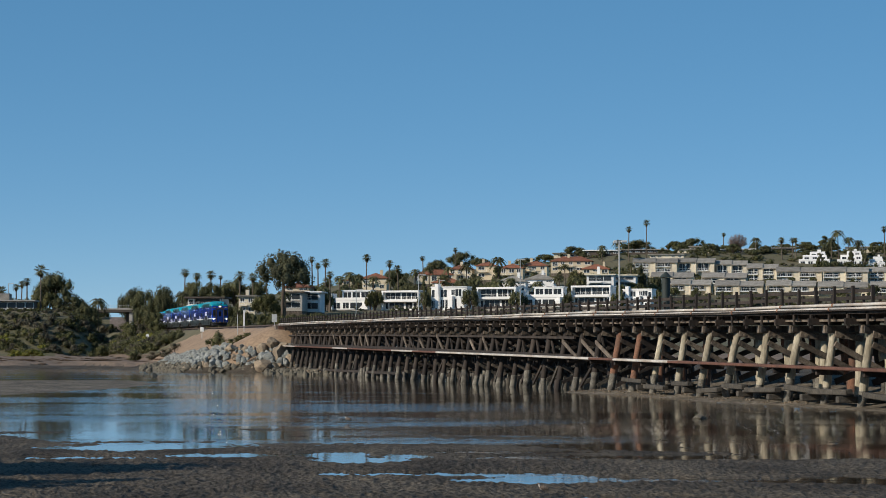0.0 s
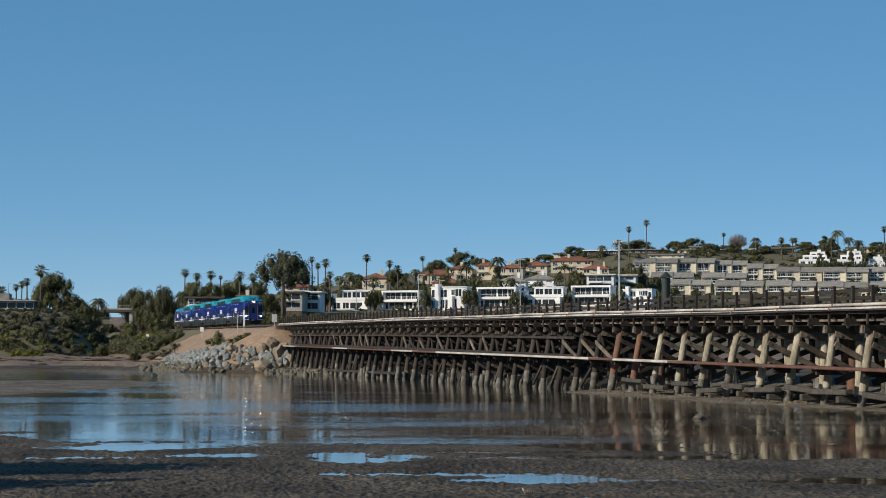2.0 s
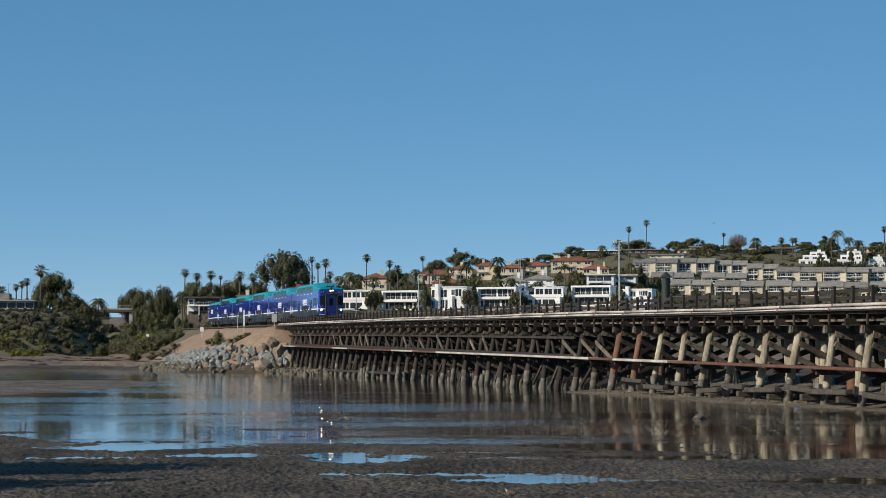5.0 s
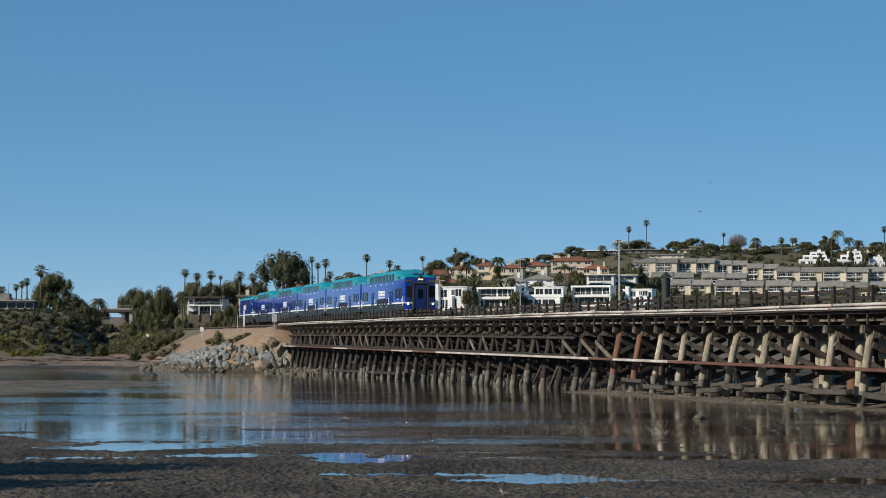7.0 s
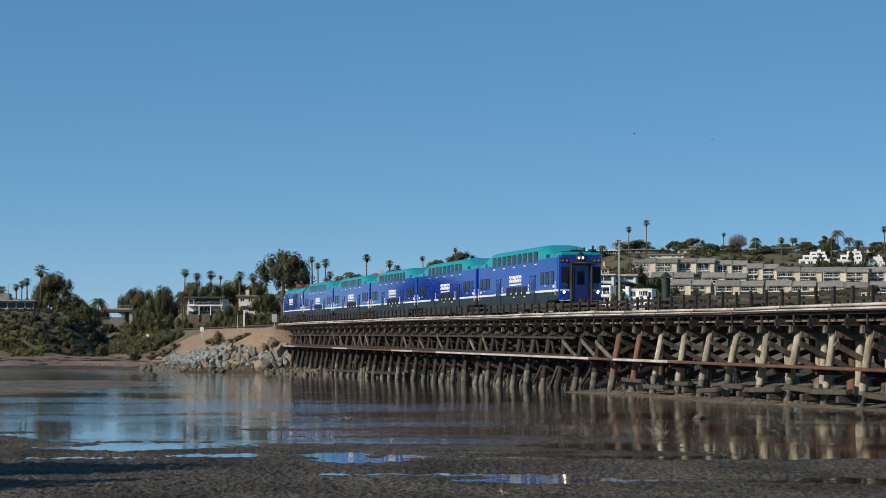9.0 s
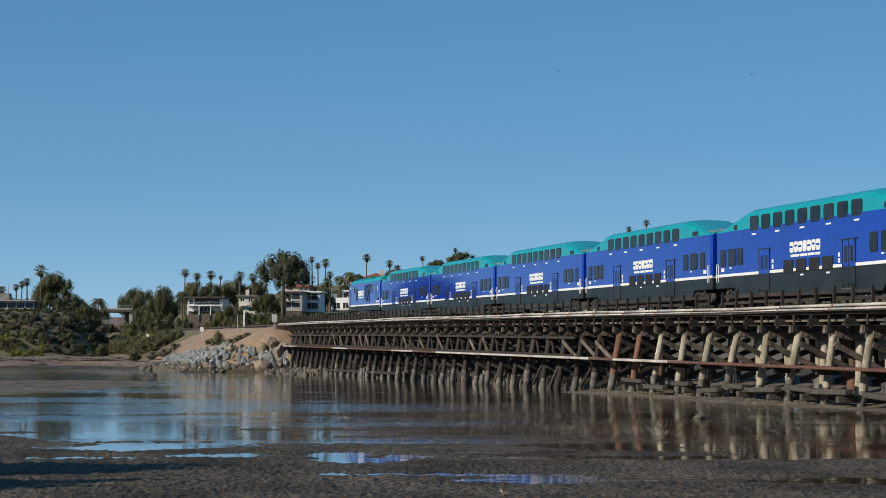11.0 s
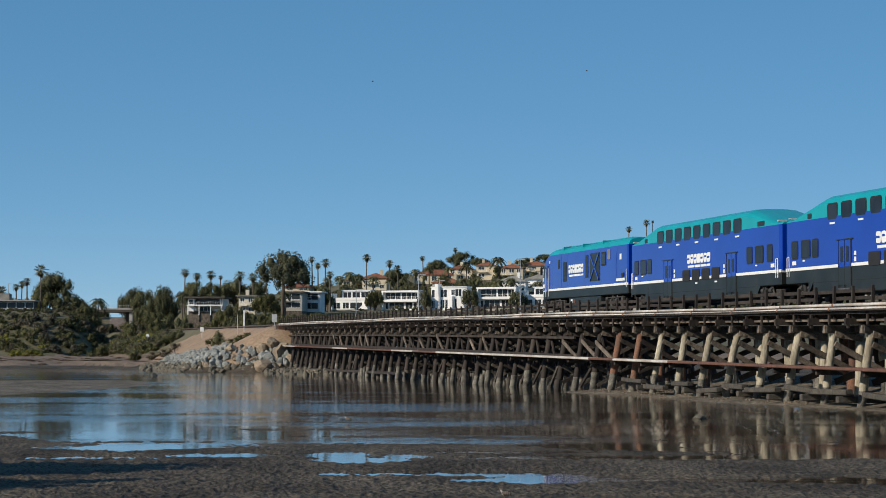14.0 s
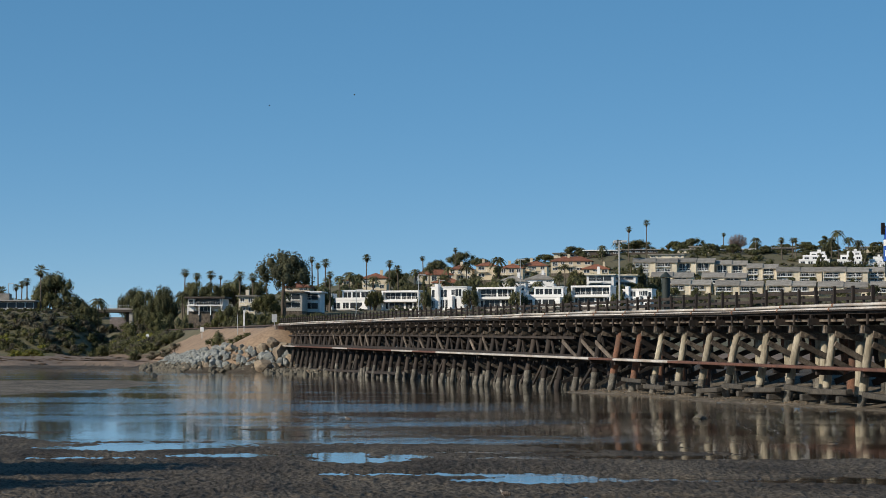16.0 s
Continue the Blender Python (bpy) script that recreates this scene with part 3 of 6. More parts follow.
    run("walkway", -3.1, 2.2, -0.24, -0.17, deck_z, TIMBER)
    run("walkway", 2.85, 1.7, -0.24, -0.17, deck_z, TIMBER)
    run("girt", -3.2, 0.12, -1.56, -1.40, deck_z, TIMBER, y0=130.0)
    run("girt", -3.35, 0.14, -2.75, -2.52, deck_z, TIMBER, y0=130.0)
    for x in (-0.755, 0.755):
        run("rail", x, 0.07, -0.17, 0.0, rail_z, RAIL, y1=700.0, step=8.3)
    ties, v = Shape(), FIRST
    while v < LAST:
        ties.box(-1.6, 1.6, v, v + 0.22, rail_z(v) - 0.42, rail_z(v) - 0.17)
        v += 0.5
    tagged(part("ties", ties, TIMBER, br), kind="stuff")
    ties, v = Shape(), LAST
    while v < 600:
        ties.box(-1.3, 1.3, v, v + 0.24, rail_z(v) - 0.6, rail_z(v) - 0.17)
        v += 0.6
    tagged(part("embankment_ties", ties, TIMBER, br), kind="stuff")
    # fence of posts and boards along the near edge, lower rail on the far edge
    fence = thing("walkway_fence", "dark timber post and board fence along the trestle walkway", "fence")
    post = Shape().cbox(-0.062, 0.062, -0.065, 0.065, -0.45, 0.93, 0.012).mesh("post", TIMBER)
    y = 83.3 - 12 * 2.075
    while y < LAST + 1:
        z = deck_z(y) - 0.14
        part("post", post, None, fence, at=pose(-3.72, y, z + rng.uniform(-0.04, 0.03), rng.uniform(-1.2, 1.2), rng.uniform(-1.5, 1.5)))
        part("post", post, None, fence, at=pose(3.6, y + 0.3, z, rng.uniform(-1, 1), 0))
        up = math.degrees(math.atan((deck_z(y + 2.075) - deck_z(y)) / 2.075))
        for zb in (0.12, 0.42, 0.72):
            if rng.random() < 0.93:
                part("board", BOARD, None, fence, at=pose(-3.63, y, z + zb + rng.uniform(-0.02, 0.02), up + rng.uniform(-0.35, 0.35)))
        part("board", BOARD, None, fence, at=pose(3.5, y, z + 0.7, up))
        y += 2.075
    # twin pale conduits on the deck edge
    for name, zz, r, x in (("upper", 0.0, 0.065, -3.98), ("lower", -0.17, 0.075, -4.12)):
        c = thing("conduit", "pale painted conduit pipe clamped along the trestle edge", "pipe", "conduits on the trestle")
        y = 60.0
        while y < LAST:
            w0, w1 = (0.03 * math.sin(v * 0.11) + 0.015 * math.sin(v * 0.37) for v in (y, y + 6.2))
            a, b = (x, y, deck_z(y) + zz + w0), (x, y + 6.2, deck_z(y + 6.2) + zz + w1)
            part("pipe_length", Shape().tube(a, b, r, r, 10), PIPE, c, smooth=True)
            part("collar", Shape().tube((b[0], b[1] - 0.07, b[2]), (b[0], b[1] + 0.07, b[2]), r * 1.25, r * 1.25, 10), PIPE_RUST, c)
            y += 6.2
    # low service pipe on the piles
    low = thing("service_pipe", "white and rust-red service pipe strapped along the piles", "pipe")
    y = 60.0
    while y < LAST - 4:
        zz = lambda v: 1.59 + (v - 79) * 0.009
        white = (103 < y < 114) or (122 < y < 165) or (176 < y < 196 and int(y) % 3) or (214 < y < 222) or (254 < y < 280)
        s = Shape().beam((-4.0, y, zz(y)), (-4.0, y + 5.2, zz(y + 5.2)), 0.8, 0.13, b=0.03)
        part("pipe_length", s, PIPE if white else RED_RUST, low, "white painted length" if white else "rust-red length")
        part("bracket", Shape().cbox(-4.2, -3.0, y + 0.2, y + 0.4, zz(y) - 0.3, zz(y) - 0.07, 0.02), TIMBER, low)
        y += 5.2


CAP = Shape().cbox(-3.42, 3.1, -0.17, 0.17, -0.17, 0.17, 0.02).mesh("bent_cap", TIMBER_GREY)
BOARD = Shape().cbox(-0.025, 0.025, 0.0, 2.07, -0.075, 0.075, 0.006).mesh("board", TIMBER)
build_bridge()


# ---- commuter train: local +Y is the car's tail, the front end is at y = 0, z = 0 on the rails ----
CAR = 26.25


def loft(sections, m=0):
    """Skins a row of equal-length outlines [(x, y, z), ...] and closes both ends."""
    s = Shape()
    n = len(sections[0])
    for sec in sections:
        s.v += [tuple(p) for p in sec]
    for k in range(len(sections) - 1):
        for i in range(n - 1):
            s.f.append((k * n + i, k * n + i + 1, (k + 1) * n + i + 1, (k + 1) * n + i))
            s.m.append(m)
    e = (len(sections) - 1) * n
    s.f += [tuple(range(n)), tuple(range(e, e + n))]
    s.m += [m, m]
    return s


def roof_z(y, L, cab):
    """Top of the upper deck's roof: low over the ends, high between."""
    a, b = 4.9, L - 5.0
    lo, hi = 4.05, 4.85
    if y < a:
        return lo + (hi - lo) * max(0, min(1, (y - 0.8) / (a - 0.8)))
    if y > b:
        return lo + (hi - lo) * max(0, min(1, (L - 0.8 - y) / (L - 0.8 - b)))
    return hi


def side_panel(x, y0, y1, z0, z1, t=0.02, r=0.08):
    """A thin rounded pane lying on the side at x."""
    s = Shape()
    loop = []
    for cy, cz, a0 in ((y1 - r, z1 - r, 0), (y0 + r, z1 - r, 90), (y0 + r, z0 + r, 180), (y1 - r, z0 + r, 270)):
        for k in range(3):
            a = radians(a0 + 45 * k)
            loop.append((cy + r * math.cos(a), cz + r * math.sin(a)))
    n = len(loop)
    vs = [(x - t, a, b) for a, b in loop] + [(x + t, a, b) for a, b in loop]
    fs = [tuple(range(n)), tuple(range(n, 2 * n))] + [(i, (i + 1) % n, n + (i + 1) % n, n + i) for i in range(n)]
    return s.add(vs, fs)


def lettering(parent, y, z, w, h):
    """White block emblem in two rows of plain shapes, standing in for the operator's mark."""
    for i in range(7):
        a, b = y + w * i / 7 + 0.025, y + w * (i + 1) / 7 - 0.035
        part("emblem_block", side_panel(-1.508, a, b, z, z + h, 0.01, 0.12 if i % 3 else 0.2 * h), WHITE, parent, "white rounded emblem block")
        zm = z + h * (0.52 if i % 2 else 0.42)
        if i != 3:
            part("emblem_slot", side_panel(-1.515, a + 0.11, b - (0.10 if i % 2 else 0.02), zm, zm + h * 0.2, 0.006, 0.03), BLUE, parent)
    q = y
    for share in (0.17, 0.22, 0.25, 0.28):
        part("emblem_line", Shape().box(-1.512, -1.50, q + 0.03, q + w * share * 1.06 - 0.06, z - 0.21, z - 0.09), WHITE, parent)
        q += w * share * 1.06


def truck(parent, y, loco=False):
    """A four-wheeled truck: frame, wheelsets, axle boxes, coil springs and brake gear."""
    s = Shape().cbox(-1.2, -1.02, y - 1.7, y + 1.7, 0.42, 0.78, 0.05).cbox(1.02, 1.2, y - 1.7, y + 1.7, 0.42, 0.78, 0.05).cbox(-1.1, 1.1, y - 0.3, y + 0.3, 0.4, 0.8, 0.05)
    t = part("truck_frame", s, DULL, parent)
    for dy in (-1.25, 1.25):
        w = Shape().tube((-0.80, y + dy, 0.43), (-0.67, y + dy, 0.43), 0.43, 0.43, 20).tube((0.67, y + dy, 0.43), (0.80, y + dy, 0.43), 0.43, 0.43, 20).tube((-0.9, y + dy, 0.43), (0.9, y + dy, 0.43), 0.09, 0.09, 8)
        part("wheelset", w, DULL, t)
        part("axle_box", Shape().cbox(-1.28, -1.0, y + dy - 0.2, y + dy + 0.2, 0.3, 0.62, 0.05), DULL, t)
        part("brake_cylinder", Shape().tube((-1.36, y + dy * 0.45 - 0.18, 0.72), (-1.36, y + dy * 0.45 + 0.18, 0.72), 0.12, 0.12, 10), DULL, t)
    for dy in (-0.42, 0.42):
        part("coil_spring", Shape().tube((-1.24, y + dy, 0.5), (-1.24, y + dy, 1.0), 0.13, 0.13, 10), BLACK, t)
    part("damper", Shape().tube((-1.33, y - 0.9, 0.55), (-1.33, y - 0.5, 1.05), 0.05, 0.05, 8).tube((-1.33, y + 0.9, 0.55), (-1.33, y + 0.5, 1.05), 0.05, 0.05, 8), GALV_DARK if loco else DULL, t)
    if loco:
        part("hanging_gear", Shape().cbox(-1.42, -1.2, y - 1.9, y - 1.55, 0.55, 0.95, 0.04).cbox(-1.42, -1.2, y + 1.5, y + 1.95, 0.55, 0.95, 0.04).tube((-1.38, y - 1.6, 0.9), (-1.38, y + 1.6, 0.9), 0.035, 0.035, 6), DULL, t)


def coach(cab=False):
    L = CAR - 0.55
    car = thing("railway_coach", "blue and teal double-deck railway coach with dark windows" if not cab else "blue and teal double-deck cab coach with lit headlights", "railway coach", "coaches of the train")
    ys = [0.0, 0.3, 0.8, 4.9] + [6.5 + 3.2 * k for k in range(4)] + [L - 6.5, L - 5.0, L - 0.8, L - 0.3, L]
    blue, teal, roof = [], [], []
    for y in ys:
        w = 1.5 if 0.2 < y < L - 0.2 else 1.44
        t = roof_z(y, L, cab)
        e = (t - 4.05) / 0.8
        zs = 3.84
        blue.append([(-w, y, 1.66), (-w, y, zs), (w, y, zs), (w, y, 1.66), (-w, y, 1.66)])
        wu = w - 0.02
        teal.append([(-wu, y, zs), (-wu + 0.01, y, max(zs + 0.04, t - 0.40)), (-wu + 0.11, y, max(zs + 0.10, t - 0.20)), (-wu + 0.42, y, t - 0.05), (-0.5, y, t), (0.5, y, t),
                     (wu - 0.42, y, t - 0.05), (wu - 0.11, y, max(zs + 0.10, t - 0.20)), (wu - 0.01, y, max(zs + 0.04, t - 0.40)), (wu, y, zs), (-wu, y, zs)])
    part("body", loft(blue), BLUE, car, "glossy blue painted side")
    part("roof", loft(teal), TEAL, car, "teal painted roof")
    skirt = Shape().cbox(-1.5, 1.5, 3.6, L - 3.6, 0.42, 1.56, 0.04).cbox(-1.49, 1.49, 0.06, 3.6, 0.95, 1.56, 0.03).cbox(-1.49, 1.49, L - 3.6, L - 0.06, 0.95, 1.56, 0.03)
    for a, b in ((3.0, 3.6), (L - 3.6, L - 3.0)):
        skirt.add([(-1.49, a, 0.97), (-1.49, b, 0.97), (-1.49, b, 0.44), (1.49, a, 0.97), (1.49, b, 0.97), (1.49, b, 0.44)], [(0, 1, 2), (3, 5, 4), (0, 2, 5, 3), (1, 0, 3, 4)])
    part("skirt", skirt, SKIRT, car, "charcoal lower side")
    part("stripe", Shape().box(-1.508, 1.508, 0.05, L - 0.05, 1.55, 1.69), WHITE, car, "white waist stripe")
    for a, b in ((6.6, 8.0), (17.5, 18.9)):
        d = part("door", side_panel(-1.512, a, b, 0.76, 2.72, 0.012, 0.05), BLUE, car, "blue sliding door")
        part("door_sill", Shape().box(-1.534, -1.5, a - 0.01, b + 0.01, 0.75, 1.55), SKIRT, d)
        part("door_window", side_panel(-1.526, a + 0.22, a + 0.52, 1.75, 2.45, 0.006, 0.06), GLASS, d)
        part("door_window", side_panel(-1.526, b - 0.52, b - 0.22, 1.75, 2.45, 0.006, 0.06), GLASS, d)
        part("door_header", Shape().box(-1.54, -1.5, a - 0.25, b + 0.25, 2.73, 2.78), SKIRT, d)
        part("door_frame", Shape().box(-1.537, -1.5, a - 0.05, a - 0.005, 0.62, 2.73).box(-1.537, -1.5, b + 0.005, b + 0.05, 0.62, 2.73).box(-1.537, -1.5, (a + b) / 2 - 0.012, (a + b) / 2 + 0.012, 0.62, 2.73), BLACK, d)
    for k in range(9):
        a = 5.8 + k * 1.66
        g = part("upper_window", side_panel(-1.475, a, a + 1.24, 3.64, 4.44, 0.02, 0.15), BLACK, car, "black rubber window gasket")
        part("pane", side_panel(-1.485, a + 0.07, a + 1.17, 3.71, 4.37, 0.016, 0.11), GLASS, g)
    for k in range(4):
        a = 9.2 + k * 1.67
        part("lower_window", side_panel(-1.51, a, a + 1.28, 1.50, 2.10, 0.02, 0.1), BLACK, car)
    for a in ((1.2, 2.5, 4.1), (L - 4.3, L - 3.3, L - 1.7)):
        for q, w in zip(a, (0.8, 1.2, 0.85)):
            g = part("end_window", side_panel(-1.508, q, q + w, 2.08, 2.94, 0.012, 0.12), BLACK, car, "black rubber window gasket")
            part("pane", side_panel(-1.514, q + 0.06, q + w - 0.06, 2.14, 2.88, 0.012, 0.09), GLASS, g)
    part("roof_vent", side_panel(-1.47, 2.4, 3.4, 3.88, 4.12, 0.02, 0.05), SKIRT, car)
    part("roof_vent", side_panel(-1.47, L - 3.4, L - 2.9, 3.88, 4.12, 0.02, 0.05), SKIRT, car)
    lettering(car, 10.7, 2.42, 4.0, 0.50)
    for y in (8.35, 16.9):
        part("notice", Shape().box(-1.516, -1.5, y, y + 0.22, 1.75, 1.95).box(-1.516, -1.5, y, y + 0.22, 2.02, 2.2), WHITE, car)
    for y in (3.4, L - 2.6):
        part("small_notice", Shape().box(-1.512, -1.5, y, y + 0.3, 1.95, 2.02), WHITE, car)
    for y in (0.95, L - 1.45):
        part("car_number", Shape().box(-1.512, -1.5, y, y + 0.5, 1.82, 2.0), WHITE, car, "white bar of small figures")
    for y in (9.6, 12.9):
        part("small_notice", Shape().box(-1.512, -1.5, y, y + 0.4, 1.32, 1.40), WHITE, car)
    for a, b in ((6.6, 8.0), (17.5, 18.9)):
        part("door_step", Shape().box(-1.56, -1.45, a, b, 0.55, 0.62), GALV_DARK, car)
    part("sill_line", Shape().box(-1.506, -1.49, 3.7, L - 3.7, 0.93, 0.955), BLACK, car)
    for k in range(0, 9, 2):
        part("seat_number", Shape().box(-1.512, -1.5, 6.1 + k * 1.66, 6.7 + k * 1.66, 3.5, 3.58), WHITE, car)
    for y in (0.5, L - 0.5):
        part("grab_rail", Shape().tube((-1.55, y - 0.14, 1.3), (-1.55, y - 0.14, 2.2), 0.02, 0.02, 6).tube((-1.55, y + 0.14, 1.3), (-1.55, y + 0.14, 2.2), 0.02, 0.02, 6).tube((-1.55, y - 0.14, 2.2), (-1.55, y + 0.14, 2.2), 0.02, 0.02, 6), WHITE, car)
        part("roof_step", Shape().box(-1.44, -1.1, y - 0.2, y - 0.16, 3.98, 4.06).box(-1.44, -1.1, y + 0.16, y + 0.2, 3.98, 4.06).box(-1.44, -1.40, y - 0.2, y + 0.2, 4.03, 4.06), GALV, car)
    part("diaphragm", Shape().cbox(-0.75, 0.75, L - 0.02, L + 0.5, 0.9, 3.6, 0.05), BLACK, car)
    part("aerial", Shape().tube((0, 11, 4.83), (0, 11, 5.0), 0.05, 0.02, 6), BLACK, car)
    truck(car, 2.3)
    truck(car, L - 2.4)
    if cab:
        f = -0.02
        s = Shape().cbox(-1.46, 1.46, -0.25, 0.4, 0.85, 4.24, 0.18)
        end = part("cab_front", s, BLUE, car, "blue cab end in shade")
        part("destination_box", Shape().cbox(-0.32, 0.32, -0.36, -0.2, 3.62, 4.0, 0.05), BLACK, end)
        part("bell", Shape().tube((0, -0.34, 4.05), (0, -0.24, 4.05), 0.12, 0.15, 12), BLACK, end)
        part("cab_roof_band", Shape().cbox(-1.47, 1.47, -0.262, 0.4, 3.84, 4.2, 0.15), TEAL, end)
        g = Shape().cbox(-0.78, -0.62, -0.62, -0.2, 0.75, 3.45, 0.05).cbox(0.62, 0.78, -0.62, -0.2, 0.75, 3.45, 0.05).cbox(-0.78, 0.78, -0.62, -0.2, 3.3, 3.5, 0.05).cbox(-0.78, 0.78, -0.62, -0.2, 0.7, 0.9, 0.05)
        part("gangway_frame", g, BLACK, end, "black rubber gangway surround")
        part("gangway_door", Shape().cbox(-0.45, 0.45, -0.29, -0.2, 0.9, 3.1, 0.02), BLUE, end)
        part("gangway_window", Shape().cbox(-0.25, 0.25, -0.30, -0.26, 2.0, 2.9, 0.01), GLASS, end)
        for sx in (-1, 1):
            part("windscreen", Shape().cbox(sx * 1.1 - 0.28, sx * 1.1 + 0.28, -0.28, -0.2, 2.12, 3.2, 0.03), GLASS, end)
            part("wiper", Shape().tube((sx * 1.1 + 0.1, -0.3, 2.0), (sx * 1.1 - 0.1, -0.3, 2.6), 0.012, 0.012, 5), BLACK, end)
            part("marker_panel", Shape().cbox(sx * 1.1 - 0.32, sx * 1.1 + 0.32, -0.27, -0.2, 3.46, 3.78, 0.03), BLACK, end)
            for q in (-0.14, 0.14):
                part("marker_lamp", Shape().tube((sx * 1.1 + q, -0.29, 3.62), (sx * 1.1 + q, -0.26, 3.62), 0.1, 0.1, 12), ROOFGREY, end)
            part("headlight", Shape().tube((sx * 1.17, -0.30, 1.5), (sx * 1.17, -0.22, 1.5), 0.075, 0.075, 14), LAMP, end, "lit headlight")
            part("headlight_bezel", Shape().tube((sx * 1.17, -0.29, 1.5), (sx * 1.17, -0.24, 1.5), 0.12, 0.12, 14), GALV, end)
            part("bumper_step", Shape().box(sx * 1.1 - 0.35, sx * 1.1 + 0.35, -0.32, -0.2, 0.92, 0.98), WHITE, end)
            part("front_stripe", Shape().box(sx * 1.1 - 0.33, sx * 1.1 + 0.33, -0.258, -0.2, 1.55, 1.69), WHITE, end)
            part("top_headlight", Shape().tube((sx * 0.14, -0.40, 3.80), (sx * 0.14, -0.34, 3.80), 0.05, 0.05, 12), LAMP, end, "lit headlight")
        part("speaker_horn", Shape().tube((-1.1, -0.36, 2.0), (-1.1, -0.25, 2.0), 0.16, 0.16, 12), DULL, end)
        part("pilot", Shape().cbox(-1.3, 1.3, -0.2, 0.25, 0.28, 0.8, 0.06), BLACK, end)
        part("coupler", Shape().cbox(-0.18, 0.18, -0.8, 0.0, 0.75, 1.05, 0.05), DULL, end)
        part("air_horn", Shape().tube((0.9, 0.0, 4.2), (0.9, 0.0, 4.62), 0.05, 0.08, 8).tube((0.3, 0.0, 4.2), (0.3, 0.0, 4.5), 0.05, 0.07, 8).cbox(0.7, 1.1, -0.2, 0.6, 4.2, 4.38, 0.03), BLACK, end)
        part("roof_aerials", Shape().tube((-0.4, 0.3, 4.2), (-0.4, 0.3, 4.6), 0.03, 0.02, 5).tube((-0.2, 0.2, 4.2), (-0.2, 0.2, 4.5), 0.03, 0.02, 5).cbox(-0.6, 0.4, 0.0, 0.4, 4.2, 4.34, 0.03), BLACK, end)
        part("roof_gear", Shape().cbox(-0.7, 0.7, 1.2, 3.0, 4.04, 4.22, 0.06), SKIRT, car)
    return car


def locomotive():
    L = 21.7
    car = thing("diesel_locomotive", "blue and teal streamlined diesel locomotive at the train's tail", "locomotive")
    blue, teal = [], []
    for y, t, w, foot in ((0, 4.26, 1.46, 1.5), (0.2, 4.3, 1.5, 1.5), (3, 4.3, 1.5, 1.5), (9, 4.3, 1.5, 1.5), (15, 4.3, 1.5, 1.5), (18.2, 4.3, 1.5, 1.5), (19.3, 4.2, 1.5, 1.5), (20.1, 4.0, 1.48, 1.5),
                          (20.7, 3.72, 1.47, 1.5), (21.1, 3.40, 1.45, 1.5), (21.4, 2.95, 1.42, 1.5), (21.6, 2.5, 1.38, 1.5), (L, 2.2, 1.34, 1.55)):
        zs = min(3.86, t - 0.34) if y < 21.2 else t - 0.2
        blue.append([(-w, y, foot), (-w, y, zs), (w, y, zs), (w, y, foot), (-w, y, foot)])
        teal.append([(-w + 0.01, y, zs), (-w + 0.10, y, t - 0.2), (-w + 0.22, y, t - 0.09), (-w + 0.6, y, t), (w - 0.6, y, t), (w - 0.22, y, t - 0.09), (w - 0.10, y, t - 0.2), (w - 0.01, y, zs), (-w + 0.01, y, zs)])
    part("body", loft(blue), BLUE, car, "glossy blue painted side")
    part("roof", loft(teal[:10]), TEAL, car, "teal painted roof")
    part("nose_top", loft(teal[9:]), BLUE, car)
    part("underframe", Shape().cbox(-1.49, 1.49, 0.1, 20.9, 0.92, 1.46, 0.04).cbox(-1.40, 1.40, 20.9, L - 0.25, 0.8, 1.46, 0.05), SKIRT, car)
    tank = part("fuel_tank", Shape().cbox(-1.46, 1.46, 6.4, 14.2, 0.25, 0.95, 0.07), SKIRT, car, "charcoal fuel tank")
    part("filler", Shape().cbox(-1.5, -1.44, 13.2, 13.6, 0.55, 0.8, 0.02), WHITE, tank)
    part("gauge", Shape().cbox(-1.5, -1.44, 12.5, 12.9, 0.55, 0.8, 0.02), RED_RUST, tank)
    part("stripe", Shape().box(-1.508, 1.508, 0.05, 20.6, 1.45, 1.59), WHITE, car, "white waist stripe")
    for a, b, z0, z1 in ((14.6, 15.5, 2.0, 3.3), (9.1, 9.75, 2.1, 3.55), (16.4, 16.9, 2.9, 3.5)):
        v = part("vent_panel", Shape().cbox(-1.52, -1.49, a, b, z0, z1, 0.01), SKIRT, car)
        for k in range(5):
            q = z0 + (z1 - z0) * (k + 0.5) / 5
            part("slat", Shape().box(-1.532, -1.51, a + 0.05, b - 0.05, q - 0.03, q + 0.03), GREENPAINT, v)
    grille = part("cooling_grille", Shape().cbox(-1.52, -1.49, 6.4, 8.7, 1.85, 3.62, 0.01), SKIRT, car, "dark cooling grille crossed by blue struts")
    for z0, z1 in ((1.95, 3.5), (3.5, 1.95)):
        part("strut", Shape().beam((-1.535, 6.55, z0), (-1.535, 8.55, z1), 0.05, 0.13), BLUE, grille)
    g = part("side_window", side_panel(-1.508, 4.9, 5.9, 2.75, 3.6, 0.02, 0.06), BLACK, car)
    part("pane", side_panel(-1.53, 5.0, 5.8, 2.85, 3.5, 0.01, 0.05), GLASS, g)
    part("vent_panel", side_panel(-1.506, 3.9, 4.5, 3.1, 3.72, 0.014, 0.04), ROOFGREY, car)
    part("access_door", side_panel(-1.506, 2.6, 3.5, 1.7, 3.5, 0.010, 0.05), BLUE, car)
    for y in (2.2, 6.2, 9.95, 14.3, 16.0, 18.6):
        part("panel_seam", Shape().box(-1.503, -1.49, y, y + 0.03, 1.6, 3.84), GLASS, car)
